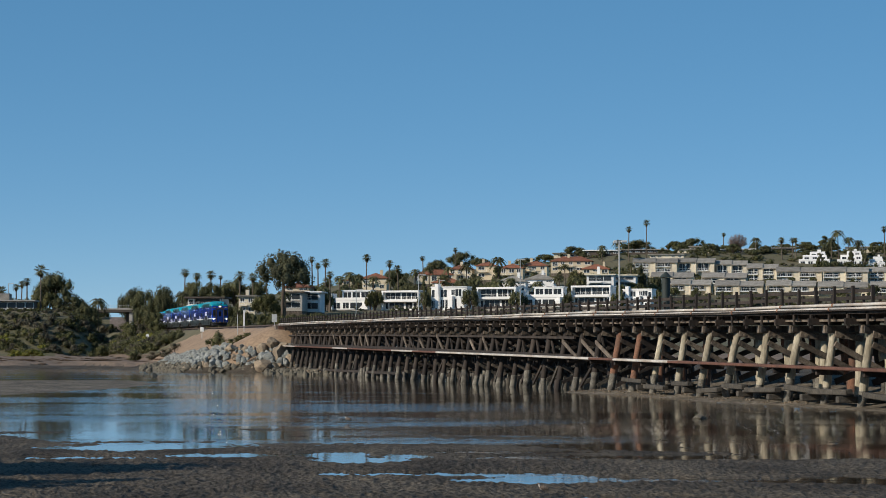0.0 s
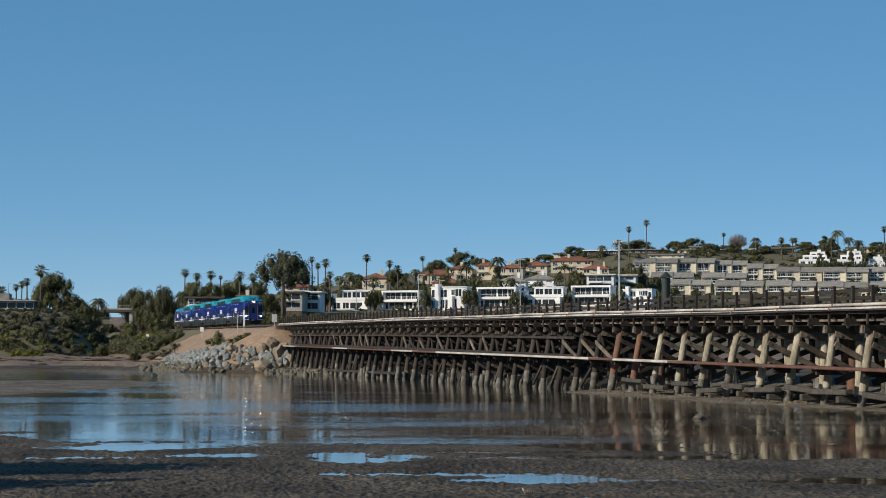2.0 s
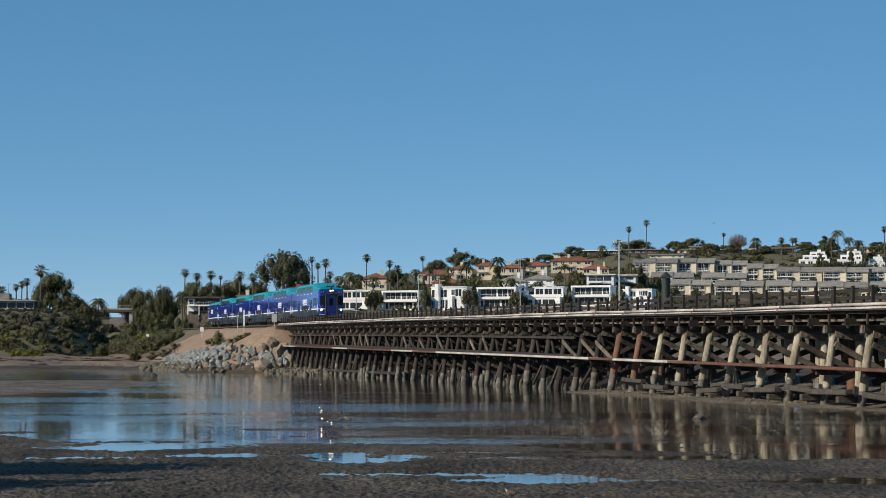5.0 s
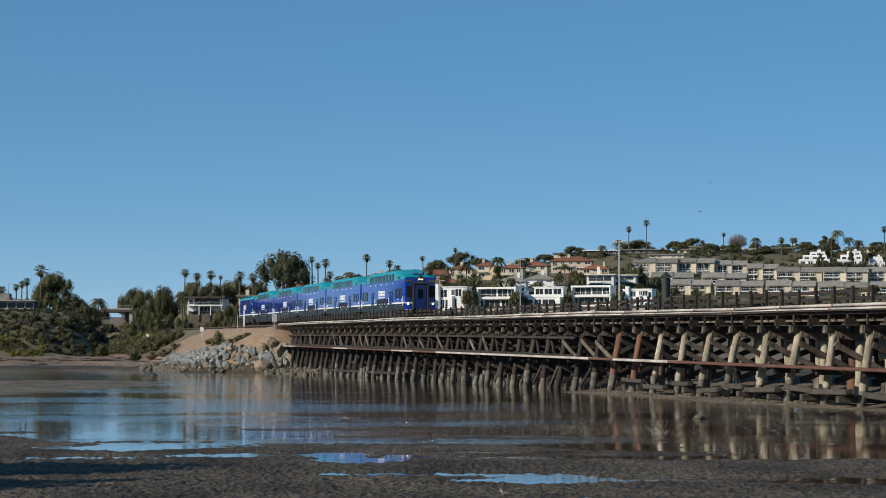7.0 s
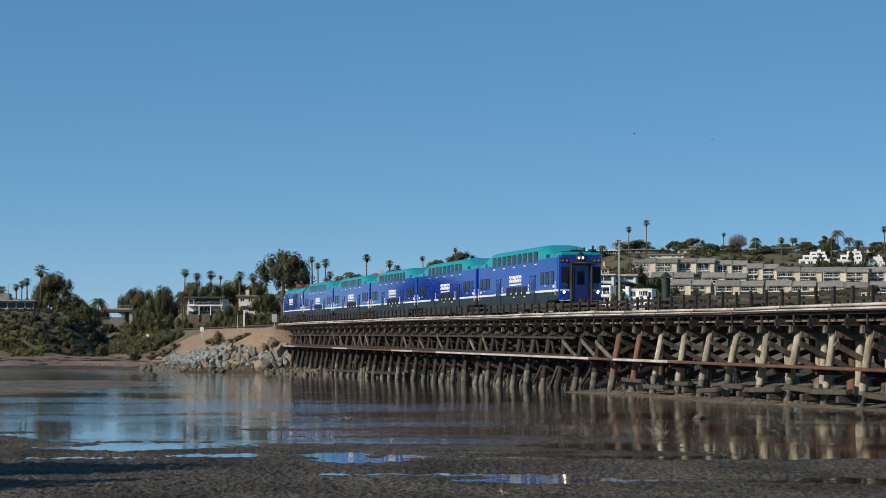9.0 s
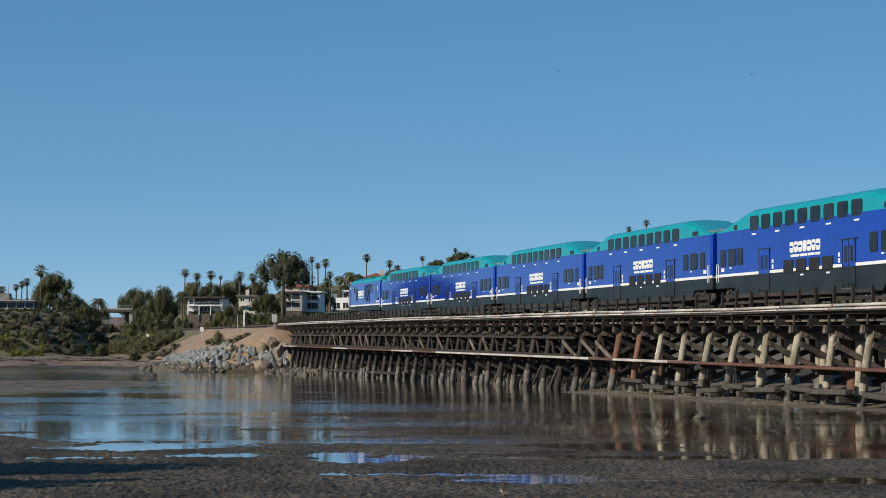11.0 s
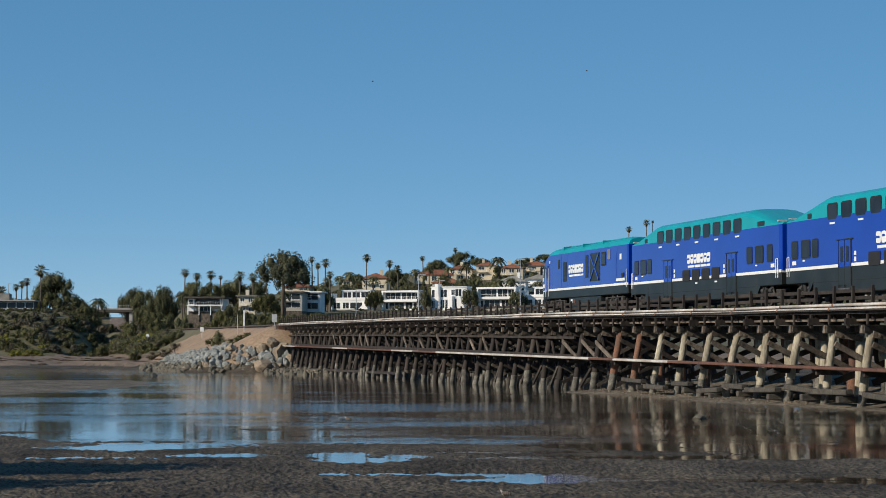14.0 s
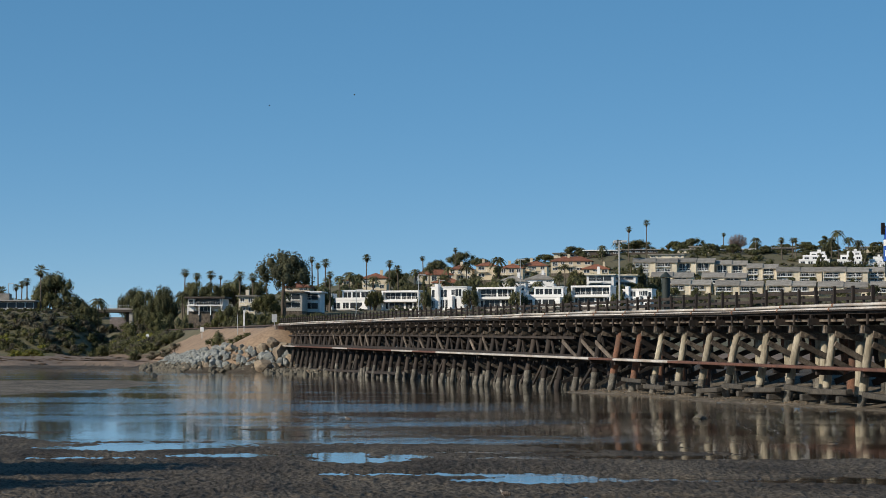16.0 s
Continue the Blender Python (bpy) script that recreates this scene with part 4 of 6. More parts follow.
    part("cab_door", side_panel(-1.495, 19.45, 20.15, 1.45, 3.35, 0.02, 0.05), BLUE, car, "blue cab door with a dark window")
    part("cab_door_window", side_panel(-1.515, 19.55, 20.05, 2.35, 3.2, 0.01, 0.06), GLASS, car)
    part("door_handrail", Shape().tube((-1.56, 19.35, 1.1), (-1.56, 19.35, 3.0), 0.025, 0.025, 6).tube((-1.54, 20.28, 1.1), (-1.54, 20.28, 3.0), 0.025, 0.025, 6), GALV, car)
    part("cab_steps", Shape().box(-1.52, -1.2, 19.4, 20.2, 0.45, 0.5).box(-1.52, -1.2, 19.4, 20.2, 0.75, 0.8).box(-1.5, -1.42, 19.36, 19.42, 0.4, 1.1).box(-1.5, -1.42, 20.18, 20.24, 0.4, 1.1), BLACK, car)
    part("cab_window", side_panel(-1.44, 20.55, 21.05, 2.4, 3.2, 0.035, 0.08), GLASS, car)
    part("mirror", Shape().cbox(-1.72, -1.55, 21.0, 21.06, 2.6, 3.1, 0.01), BLACK, car)
    part("flag_panel", side_panel(-1.42, 21.15, 21.4, 2.15, 2.4, 0.04, 0.02), WHITE, car)
    part("car_number", Shape().box(-1.49, -1.40, 20.75, 21.15, 1.7, 1.95), WHITE, car, "white bar of small figures")
    part("marker_lamp", Shape().cbox(-1.54, -1.46, 19.1, 19.25, 3.3, 3.5, 0.02), WHITE, car)
    part("warning_notice", Shape().box(-1.516, -1.5, 1.4, 1.8, 3.0, 3.35), WHITE, car)
    part("web_address", Shape().box(-1.516, -1.5, 0.7, 2.6, 1.72, 1.88), WHITE, car, "white bar of small lettering")
    part("side_box", Shape().cbox(-1.56, -1.49, 0.9, 1.3, 1.95, 2.2, 0.02), BLACK, car)
    lettering(car, 10.3, 2.5, 3.8, 0.55)
    for a, b in ((1.2, 5.8), (6.0, 10.6), (10.8, 15.6), (15.8, 18.0)):
        part("roof_hatch", Shape().cbox(-0.95, 0.95, a, b, 4.25, 4.36, 0.05), TEAL, car)
    for k in range(30):
        part("roof_bolt", Shape().cbox(-1.40, -1.33, 0.5 + k * 0.61, 0.60 + k * 0.61, 4.08, 4.15, 0.015), TEAL, car)
    for y in (5.9, 10.7, 15.7):
        part("roof_rib", Shape().box(-1.42, 1.42, y - 0.03, y + 0.03, 4.1, 4.33), TEAL, car)
    part("beacon", Shape().tube((0, 18.0, 4.28), (0, 18.0, 4.5), 0.09, 0.07, 8), WHITE, car)
    part("windscreen", Shape().add([(-1.0, 21.14, 3.38), (1.0, 21.14, 3.38), (0.9, 21.46, 2.9), (-0.9, 21.46, 2.9), (-1.0, 20.9, 3.2), (1.0, 20.9, 3.2), (0.9, 21.2, 2.7), (-0.9, 21.2, 2.7)],
                                   [(0, 1, 2, 3), (4, 7, 6, 5), (0, 4, 5, 1), (1, 5, 6, 2), (2, 6, 7, 3), (3, 7, 4, 0)]), GLASS, car)
    part("pilot", Shape().cbox(-1.3, 1.3, L - 0.9, L - 0.05, 0.3, 1.2, 0.1), BLACK, car)
    part("end_hoses", Shape().tube((-1.3, -0.1, 1.5), (-1.3, -0.15, 0.7), 0.05, 0.05, 6).tube((-1.1, -0.1, 1.4), (-1.1, -0.2, 0.6), 0.05, 0.05, 6), BLACK, car)
    part("grab_rail", Shape().tube((-1.55, 0.2, 1.3), (-1.55, 0.2, 2.4), 0.02, 0.02, 6), WHITE, car)
    part("aerial", Shape().tube((0.2, 0.6, 4.28), (0.2, 0.6, 5.2), 0.03, 0.02, 6).tube((0.2, 0.6, 5.15), (0.2, 0.6, 5.3), 0.07, 0.07, 8), BLACK, car)
    for o in car.children_recursive:
        o.data.transform(Matrix.Translation((0, 0, 0.14)))
    truck(car, 3.4, True)
    truck(car, L - 4.2, True)
    return car


TRAIN = []
_first = coach(cab=True)
_plain = coach()
TRAIN = [(_first, 0.0), (_plain, CAR)] + [(copy_thing(_plain, Matrix()), CAR * k) for k in (2, 3, 4)] + [(locomotive(), CAR * 5)]


# ---- plants ----
def leaf_cloud(blobs, leaf, count, seed, core=0.50):
    """Leaf cards scattered in the skins of overlapping blobs (x, y, z, rx, ry, rz), round darker cores; gives the mesh's lists and its soft normals."""
    r = np.random.RandomState(seed)
    s, soft = Shape(), []
    vol = np.array([b[3] * b[4] + b[4] * b[5] for b in blobs])
    for b, n in zip(blobs, (count * vol / vol.sum()).astype(int)):
        v = r.normal(size=(n, 3))
        v /= np.linalg.norm(v, axis=1)[:, None]
        rad = 0.62 + 0.32 * r.rand(n) + 0.07 * np.sin(v[:, 0] * 7 + seed) * np.cos(v[:, 2] * 6)
        p = np.array(b[:3]) + v * rad[:, None] * np.array(b[3:6])
        a = r.normal(size=(n, 3))
        a /= np.linalg.norm(a, axis=1)[:, None]
        c = np.cross(a, v + 0.5 * r.normal(size=(n, 3)))
        c /= np.linalg.norm(c, axis=1)[:, None] + 1e-6
        c *= np.where((np.cross(c, a) * v).sum(1) < 0, -1, 1)[:, None]
        w = leaf * (0.5 + 0.8 * r.rand(n))[:, None] * np.array((1, 1, 0.6))
        q = np.stack([p - a * w * 0.5, p + c * w * 0.45, p + a * w * 0.6, p - c * w * 0.45], 1).reshape(-1, 3)
        face = np.cross(c, a)
        face /= np.linalg.norm(face, axis=1)[:, None] + 1e-6
        soft += np.repeat(0.65 * v + 0.35 * face, 4, axis=0).tolist()
        k = len(s.v)
        s.v += q.tolist()
        s.f += (np.arange(n * 4).reshape(n, 4) + k).tolist()
        s.m += [0] * n
        # core
        ring = []
        for i in range(3):
            t = math.pi * (i + 0.5) / 3
            for j in range(6):
                g = 2 * math.pi * j / 6
                e = core * (0.9 + 0.2 * r.rand())
                way = (math.sin(t) * math.cos(g), math.sin(t) * math.sin(g), math.cos(t))
                soft.append(way)
                ring.append((b[0] + b[3] * e * way[0], b[1] + b[4] * e * way[1], b[2] + b[5] * e * way[2]))
        fs = [(i * 6 + 6 + j, i * 6 + 6 + (j + 1) % 6, i * 6 + (j + 1) % 6, i * 6 + j) for i in range(2) for j in range(6)]
        s.add(ring, fs + [tuple(range(6)), tuple(range(12, 18))[::-1]])
    return s, soft


SOFT = {}


def crown_mesh(kind, seed, leaf, count, mats):
    r = random.Random(seed)
    blobs = []
    if kind == "dome":          # broad cypress or fig: many blobs over a wide dome
        for i in range(34):
            a, q = r.uniform(0, 6.283), math.sqrt(r.random())
            h = math.sqrt(max(0, 1 - q * q * 0.95))
            k = r.uniform(0.19, 0.31)
            blobs.append((q * 0.92 * math.cos(a), q * 0.92 * math.sin(a), 0.18 + 0.64 * h * (r.uniform(0.72, 1.0) if i % 3 else r.uniform(0.2, 0.7)), k * 1.15, k * 1.15, k * 0.72))
    elif kind == "tall":        # eucalyptus: clumps stacked up
        for i in range(17):
            t = r.random()
            a, q = r.uniform(0, 6.283), r.uniform(0.1, 0.62) * (1 - 0.55 * t)
            k = r.uniform(0.16, 0.28)
            blobs.append((q * math.cos(a), q * math.sin(a), 0.2 + 0.72 * t, k * 1.1, k * 1.1, k * 0.45))
    else:                       # shrub
        for i in range(8):
            a, q = r.uniform(0, 6.283), r.uniform(0, 0.72)
            k = r.uniform(0.22, 0.42)
            blobs.append((q * math.cos(a), q * math.sin(a), 0.12 + r.uniform(0.05, 0.62) * (1 - q * 0.75), k, k, k * 0.75))
    s, soft = leaf_cloud(blobs, leaf, count, seed)
    me = s.mesh("crown", mats, smooth=True, fix=False)
    me.normals_split_custom_set_from_vertices(soft)
    SOFT[me.name] = np.array(soft)
    return me


SHRUB_MESH = {m.name: [crown_mesh("shrub", 10 * i + k, 0.075, 1100, m) for k in range(4)] for i, m in enumerate((LEAF_DARK, LEAF_OLIVE, LEAF_BRIGHT, LEAF_DRY))}
BRUSH_MESH = {m.name: [crown_mesh("shrub", 10 * i + k, 0.115, 320, m) for k in range(4)] for i, m in enumerate((LEAF_DARK, LEAF_OLIVE, LEAF_BRIGHT, LEAF_DRY, LEAF_MARSH))}
DOME_MESH = {m.name: [crown_mesh("dome", 70 + 10 * i + k, 0.056, 7000, m) for k in range(3)] for i, m in enumerate((LEAF_DARK, LEAF_PINE, LEAF_OLIVE))}
SMALL_MESH = {m.name: [crown_mesh("dome", 200 + 10 * i + k, 0.095, 2300, m) for k in range(3)] for i, m in enumerate((LEAF_DARK, LEAF_OLIVE))}
TALL_MESH = {m.name: [crown_mesh("tall", 120 + 10 * i + k, 0.056, 5000, m) for k in range(3)] for i, m in enumerate((LEAF_DARK, LEAF_OLIVE))}
WORDS = {LEAF_DARK.name: "dark green", LEAF_OLIVE.name: "olive green", LEAF_BRIGHT.name: "bright yellow-green", LEAF_DRY.name: "dry grey-brown", LEAF_PINE.name: "dark green", LEAF_MARSH.name: "brown reedy"}


def gz(x, y):
    return float(ground_z(x, y))


def shrub(x, y, w, h, leaf, rng, sink=0.0, where="on the slope"):
    s = thing("shrub", WORDS[leaf.name] + " leafy shrub " + where, "shrub", "shrubs", at=pose(x, y, gz(x, y) - 0.1 * h - sink, 0, 0, rng.uniform(0, 360)))
    c = part("crown", rng.choice(SHRUB_MESH[leaf.name]), None, s)
    c.scale = (w / 2, w / 2 * rng.uniform(0.8, 1.1), h)
    st = part("stem", STEM_MESH, None, s)
    st.scale = (h * 0.3, h * 0.3, h * 0.5)
    return s


STEM_MESH = Shape().tube((0, 0, -0.6), (0.05, 0, 1.0), 0.16, 0.07, 7).tube((0.02, 0, 0.5), (0.4, 0.1, 1.2), 0.07, 0.03, 6).tube((0.02, 0, 0.4), (-0.35, -0.2, 1.2), 0.07, 0.03, 6).mesh("stem", BARK)


def tree(x, y, z, w, h, kind, leaf, rng, label, trunk=0.3):
    t = thing("tree", label, "tree", "trees", at=pose(x, y, z, 0, 0, rng.uniform(0, 360)))
    s = Shape().tube((0, 0, -1.5), (0.03 * w, 0, h * trunk), 0.024 * h + 0.08, 0.016 * h + 0.05, 9)
    for k in range(6):
        a = k * 1.05 + rng.uniform(-0.3, 0.3)
        e = (0.03 * w + math.cos(a) * w * 0.26, math.sin(a) * w * 0.26, h * rng.uniform(0.55, 0.75))
        s.tube((0.03 * w, 0, h * trunk * 0.9), e, 0.016 * h + 0.04, 0.006 * h + 0.02, 6)
    part("trunk", s, BARK, t)
    c = part("crown", rng.choice((DOME_MESH if kind == "dome" else SMALL_MESH if kind == "small" else TALL_MESH)[leaf.name]), None, t, at=(0, 0, h * trunk * 0.55))
    c.scale = (w / 2, w / 2, h * (1 - trunk * 0.55))
    return t


def palm_head(seed, fan=True):
    """Green fronds in a ball, each a folded strip that droops."""
    r = random.Random(seed)
    g = Shape()
    n = 36 if fan else 26
    for i in range(n):
        a = i * 2.4 + r.uniform(-0.2, 0.2)
        up = (-0.85 + 2.1 * ((i + 0.5) / n) if fan else -0.35 + 1.45 * ((i + 0.5) / n)) + r.uniform(-0.12, 0.12)
        L = r.uniform(0.85, 1.1) * (1.0 if fan else 1.5)
        d = Vector((math.cos(a) * math.cos(up), math.sin(a) * math.cos(up), math.sin(up)))
        side = Vector((-math.sin(a), math.cos(a), 0))
        drop = 0.14 if fan else 0.75
        pts = [d * (L * t) + Vector((0, 0, -drop * L * t * t)) for t in (0.12, 0.45, 0.7, 0.9, 1.05)]
        wid = (0.02, 0.05, 0.22, 0.17, 0.02) if fan else (0.03, 0.2, 0.22, 0.17, 0.02)
        # blades of the frond with gaps between them
        for q in (-1, 1):
            for k in range(4):
                p0, p1 = pts[k], pts[k + 1]
                m = (p0 + p1) / 2
                g.add([p0, p1, m + (p1 - p0) * 0.75 + side * q * wid[k + 1] + Vector((0, 0, -0.10)), m + side * q * wid[k + 1] * 0.9 + Vector((0, 0, -0.06))], [(0, 1, 2, 3)])
    return g.mesh("fronds", PALM_LEAF, fix=False)


def palm_skirt(seed):
    r = random.Random(seed)
    g = Shape()
    for i in range(26):
        a = i * 2.4
        p = Vector((math.cos(a) * 0.08, math.sin(a) * 0.08, r.uniform(-0.2, 0.05)))
        q = Vector((math.cos(a) * r.uniform(0.25, 0.42), math.sin(a) * r.uniform(0.25, 0.42), r.uniform(-1.1, -0.5)))
        s = Vector((-math.sin(a), math.cos(a), 0)) * 0.14
        g.add([p - s * 0.3, q - s, q + s, p + s * 0.3], [(0, 1, 2, 3)])
    return g.mesh("dead_fronds", PALM_DRY, fix=False)


FAN_HEADS = [palm_head(k) for k in range(4)]
FEATHER_HEADS = [palm_head(20 + k, False) for k in range(3)]
SKIRTS = [palm_skirt(k) for k in range(3)]


def palm(x, y, z0, z1, size, rng, fan=True):
    """Trunk from z0 to the crown's heart at z1."""
    h = z1 - z0
    t = thing("palm_tree", "tall slender fan palm with a round green head" if fan else "feathery date palm with long arching fronds", "palm tree", "palm trees", at=pose(x, y, z0, 0, 0, rng.uniform(0, 360)))
    bend = rng.uniform(-0.03, 0.03) * h
    s = Shape()
    prev = (0, 0, -0.8)
    for k in range(1, 5):
        q = (bend * (k / 4) ** 2, 0, h * k / 4)
        s.tube(prev, q, 0.26 - 0.02 * k + (0.08 if k == 1 else 0), 0.24 - 0.02 * k, 8)
        prev = q
    part("trunk", s, PALM_BARK, t)
    c = part("crown", rng.choice(FAN_HEADS if fan else FEATHER_HEADS), None, t, at=prev)
    c.scale = (size, size, size)
    if fan:
        c = part("dead_frond_skirt", rng.choice(SKIRTS), None, t, "brown hanging dead fronds", at=prev)
        c.scale = (size * 0.9, size * 0.9, size)
    return t


def plant_all():
    rng = random.Random(11)
    # fan palms: place and height of the crown's heart, crown radius
    def palms(rows):
        for x, y, z, size, fan in rows:
            palm(x, y, gz(x, y), z, size, rng, bool(fan))

    palms((
        (*(-30.3, 610.2, 25.64), 2.0, 1), (*(-33.9, 631.3, 23.19), 1.3, 1), (*(-36.9, 652.3, 22.20), 1.2, 1), (*(-35.4, 662.2, 23.36), 1.3, 1),
        (*(-41.1, 612.3, 20.01), 1.6, 1), (*(-13.2, 647.6, 18.03), 2.4, 0), (*(13.2, 662.8, 27.29), 1.5, 1), (*(16.2, 652.0, 25.73), 1.5, 1),
        (*(20.7, 656.2, 26.42), 1.6, 1), (*(29.5, 720.7, 27.89), 0.9, 1), (*(8.0, 602.6, 18.92), 2.0, 0), (*(25.8, 619.5, 24.97), 1.6, 1),
        (*(28.2, 608.8, 24.12), 1.6, 1), (*(31.0, 598.1, 23.76), 1.6, 1),
    ))
    palms((
        (*(48.8, 635.4, 30.37), 1.1, 1), (*(47.7, 615.2, 27.71), 1.1, 1), (*(49.6, 614.8, 28.68), 1.5, 1), (*(48.2, 594.7, 24.39), 1.2, 1),
        (*(70.7, 671.8, 32.66), 1.5, 1), (*(79.5, 680.3, 31.31), 1.4, 1), (*(82.3, 679.7, 29.69), 1.4, 1), (*(65.4, 672.9, 27.52), 1.9, 0),
        (*(103.1, 747.0, 36.04), 1.1, 1), (*(141.8, 882.0, 45.79), 1.2, 1), (*(117.9, 744.1, 33.47), 1.9, 0), (*(119.9, 702.9, 33.89), 2.2, 0),
        (*(144.9, 779.5, 36.99), 2.0, 0), (*(212.4, 868.1, 54.47), 1.5, 1),
    ))
    palms((
        (*(219.6, 866.7, 57.04), 1.6, 1), (*(189.2, 801.4, 45.43), 2.0, 0), (*(201.6, 870.3, 46.97), 1.7, 0), (*(270.3, 917.9, 55.45), 1.1, 1),
        (*(274.2, 886.6, 51.85), 1.8, 0), (*(274.8, 855.9, 49.78), 1.6, 1), (*(279.1, 855.0, 49.78), 1.4, 1), (*(282.3, 859.5, 50.04), 1.4, 1),
        (*(297.8, 851.3, 53.06), 2.4, 0), (*(302.1, 850.5, 50.25), 2.0, 0), (*(306.0, 849.7, 49.08), 2.0, 0), (*(316.6, 847.6, 54.47), 1.5, 1),
        (*(295.0, 851.9, 50.01), 2.0, 0), (*(101.3, 727.0, 31.68), 1.8, 0),
    ))
    palms((
        (*(115.4, 765.0, 33.28), 1.6, 0), (*(96.6, 727.9, 30.72), 1.8, 0), (*(56.6, 633.8, 24.87), 1.6, 0), (*(68.4, 672.3, 26.64), 1.6, 0),
        (*(74.4, 681.3, 26.64), 1.6, 0), (*(174.4, 732.9, 33.87), 1.4, 0), (*(151.7, 737.4, 33.47), 1.5, 0), (*(31.2, 557.3, 17.95), 1.5, 0),
        (*(46.0, 595.2, 20.32), 1.7, 0), (*(129.2, 660.3, 26.28), 1.4, 0), (*(95.1, 626.3, 22.70), 1.5, 0), (*(75.8, 599.5, 19.04), 1.2, 0),
        (*(61.7, 602.3, 18.72), 1.2, 0),
    ))
    # broad trees: place of the crown's foot, width, height
    def grove(rows):
        for (x, y, z), w, h, kind, leaf, trunk in rows:
            g = gz(x, y)
            h = h + max(0.0, z - g)
            tree(x, y, min(g, z), w, h, kind, leaf, rng, "broad dense evergreen tree on the hillside" if kind == "dome" else "tall ragged evergreen tree between houses", trunk)

    grove((
        ((28.0, 537.5, 13.45), 13.6, 15.8, "dome", LEAF_PINE, 0.62), ((-26.0, 629.7, 14.0), 13.2, 12.4, "dome", LEAF_DARK, 0.1),
        ((-28.2, 622.0, 14.31), 7.97, 6.38, "dome", LEAF_OLIVE, 0.05), ((-22.7, 618.9, 13.64), 9.53, 5.72, "dome", LEAF_DARK, 0.05),
        ((-31.8, 651.3, 14.87), 8.33, 5.00, "dome", LEAF_DARK, 0.05), ((-38.4, 672.9, 17.32), 12.03, 3.09, "dome", LEAF_DARK, 0.05),
        ((-17.6, 607.7, 11.89), 7.81, 5.62, "dome", LEAF_DARK, 0.05), ((2.3, 746.5, 18.00), 11.5, 8.0, "dome", LEAF_DARK, 0.1),
        ((4.2, 695.1, 16.57), 12.5, 8.0, "dome", LEAF_DARK, 0.1), ((8.8, 694.2, 17.11), 10.5, 8.0, "dome", LEAF_DARK, 0.1),
        ((14.8, 642.1, 19.37), 10.00, 5.67, "dome", LEAF_DARK, 0.15), ((20.5, 641.0, 19.37), 10.00, 5.00, "dome", LEAF_DARK, 0.15),
    ))
    grove((
        ((26.2, 639.8, 19.37), 10.33, 6.33, "dome", LEAF_DARK, 0.15), ((32.8, 638.5, 18.53), 9.33, 6.67, "dome", LEAF_DARK, 0.15),
        ((26.2, 558.3, 14.30), 7.29, 4.38, "dome", LEAF_OLIVE, 0.15), ((23.2, 579.3, 13.98), 6.04, 3.32, "dome", LEAF_DARK, 0.15),
        ((156.7, 940.3, 41.70), 14.00, 6.50, "dome", LEAF_DARK, 0.2), ((134.0, 883.6, 37.36), 11.72, 4.69, "dome", LEAF_DARK, 0.2),
        ((158.3, 909.4, 39.50), 9.69, 4.84, "dome", LEAF_DARK, 0.2), ((197.5, 901.7, 44.10), 11.62, 5.33, "dome", LEAF_DARK, 0.2),
        ((230.9, 915.5, 47.47), 14.35, 5.44, "dome", LEAF_DARK, 0.1), ((257.3, 920.5, 50.20), 11.50, 4.00, "dome", LEAF_DARK, 0.2),
        ((249.2, 922.1, 49.20), 8.50, 4.00, "dome", LEAF_OLIVE, 0.2), ((275.9, 891.3, 47.98), 6.33, 3.41, "dome", LEAF_DARK, 0.1),
    ))
    grove((
        ((305.6, 911.0, 49.20), 11.00, 3.50, "dome", LEAF_DARK, 0.2), ((310.5, 899.8, 48.22), 8.91, 5.94, "tall", LEAF_DARK, 0.2),
        ((338.7, 904.4, 49.70), 12.50, 3.00, "dome", LEAF_DARK, 0.2), ((295.8, 912.9, 48.70), 12.50, 3.00, "dome", LEAF_DARK, 0.2),
        ((283.1, 833.8, 37.95), 5.96, 5.50, "tall", LEAF_DARK, 0.1), ((291.7, 822.0, 37.54), 4.98, 6.34, "tall", LEAF_DARK, 0.1),
        ((297.0, 820.9, 37.54), 4.53, 5.89, "tall", LEAF_DARK, 0.1), ((188.0, 913.7, 42.84), 9.79, 3.43, "dome", LEAF_OLIVE, 0.2),
        ((180.8, 915.1, 40.88), 10.77, 3.43, "dome", LEAF_DARK, 0.2), ((100.3, 788.3, 30.95), 12.50, 3.33, "dome", LEAF_DARK, 0.2),
        ((88.0, 790.7, 29.70), 12.50, 2.92, "dome", LEAF_DARK, 0.2), ((119.7, 703.0, 26.20), 4.88, 6.75, "tall", LEAF_OLIVE, 0.15),
    ))
    grove((
        ((145.4, 697.9, 26.20), 6.38, 5.25, "dome", LEAF_OLIVE, 0.15), ((160.9, 674.4, 24.44), 6.20, 6.56, "tall", LEAF_DARK, 0.15),
        ((81.0, 629.0, 20.20), 4.00, 5.67, "tall", LEAF_DARK, 0.15), ((94.9, 626.3, 18.53), 3.67, 6.67, "tall", LEAF_OLIVE, 0.15),
        ((-19.0, 638.5, 14.01), 8.20, 5.25, "dome", LEAF_DARK, 0.05),
    ))
    # middling trees and palms between the houses
    for k in range(74):
        b, d = rng.uniform(-0.062, 0.108), rng.uniform(640, 790)
        if k > 52:
            b, d = rng.uniform(0.1, 0.21), rng.choice((690, 745, 785, 860, 900)) + rng.uniform(-8, 8)
        c = b * d
        x, y = EYE[0] + d * math.sin(HEAD) + c * math.cos(HEAD), d * math.cos(HEAD) - c * math.sin(HEAD)
        h = rng.uniform(4.0, 8.0) * (0.6 if k > 52 else 1.0)
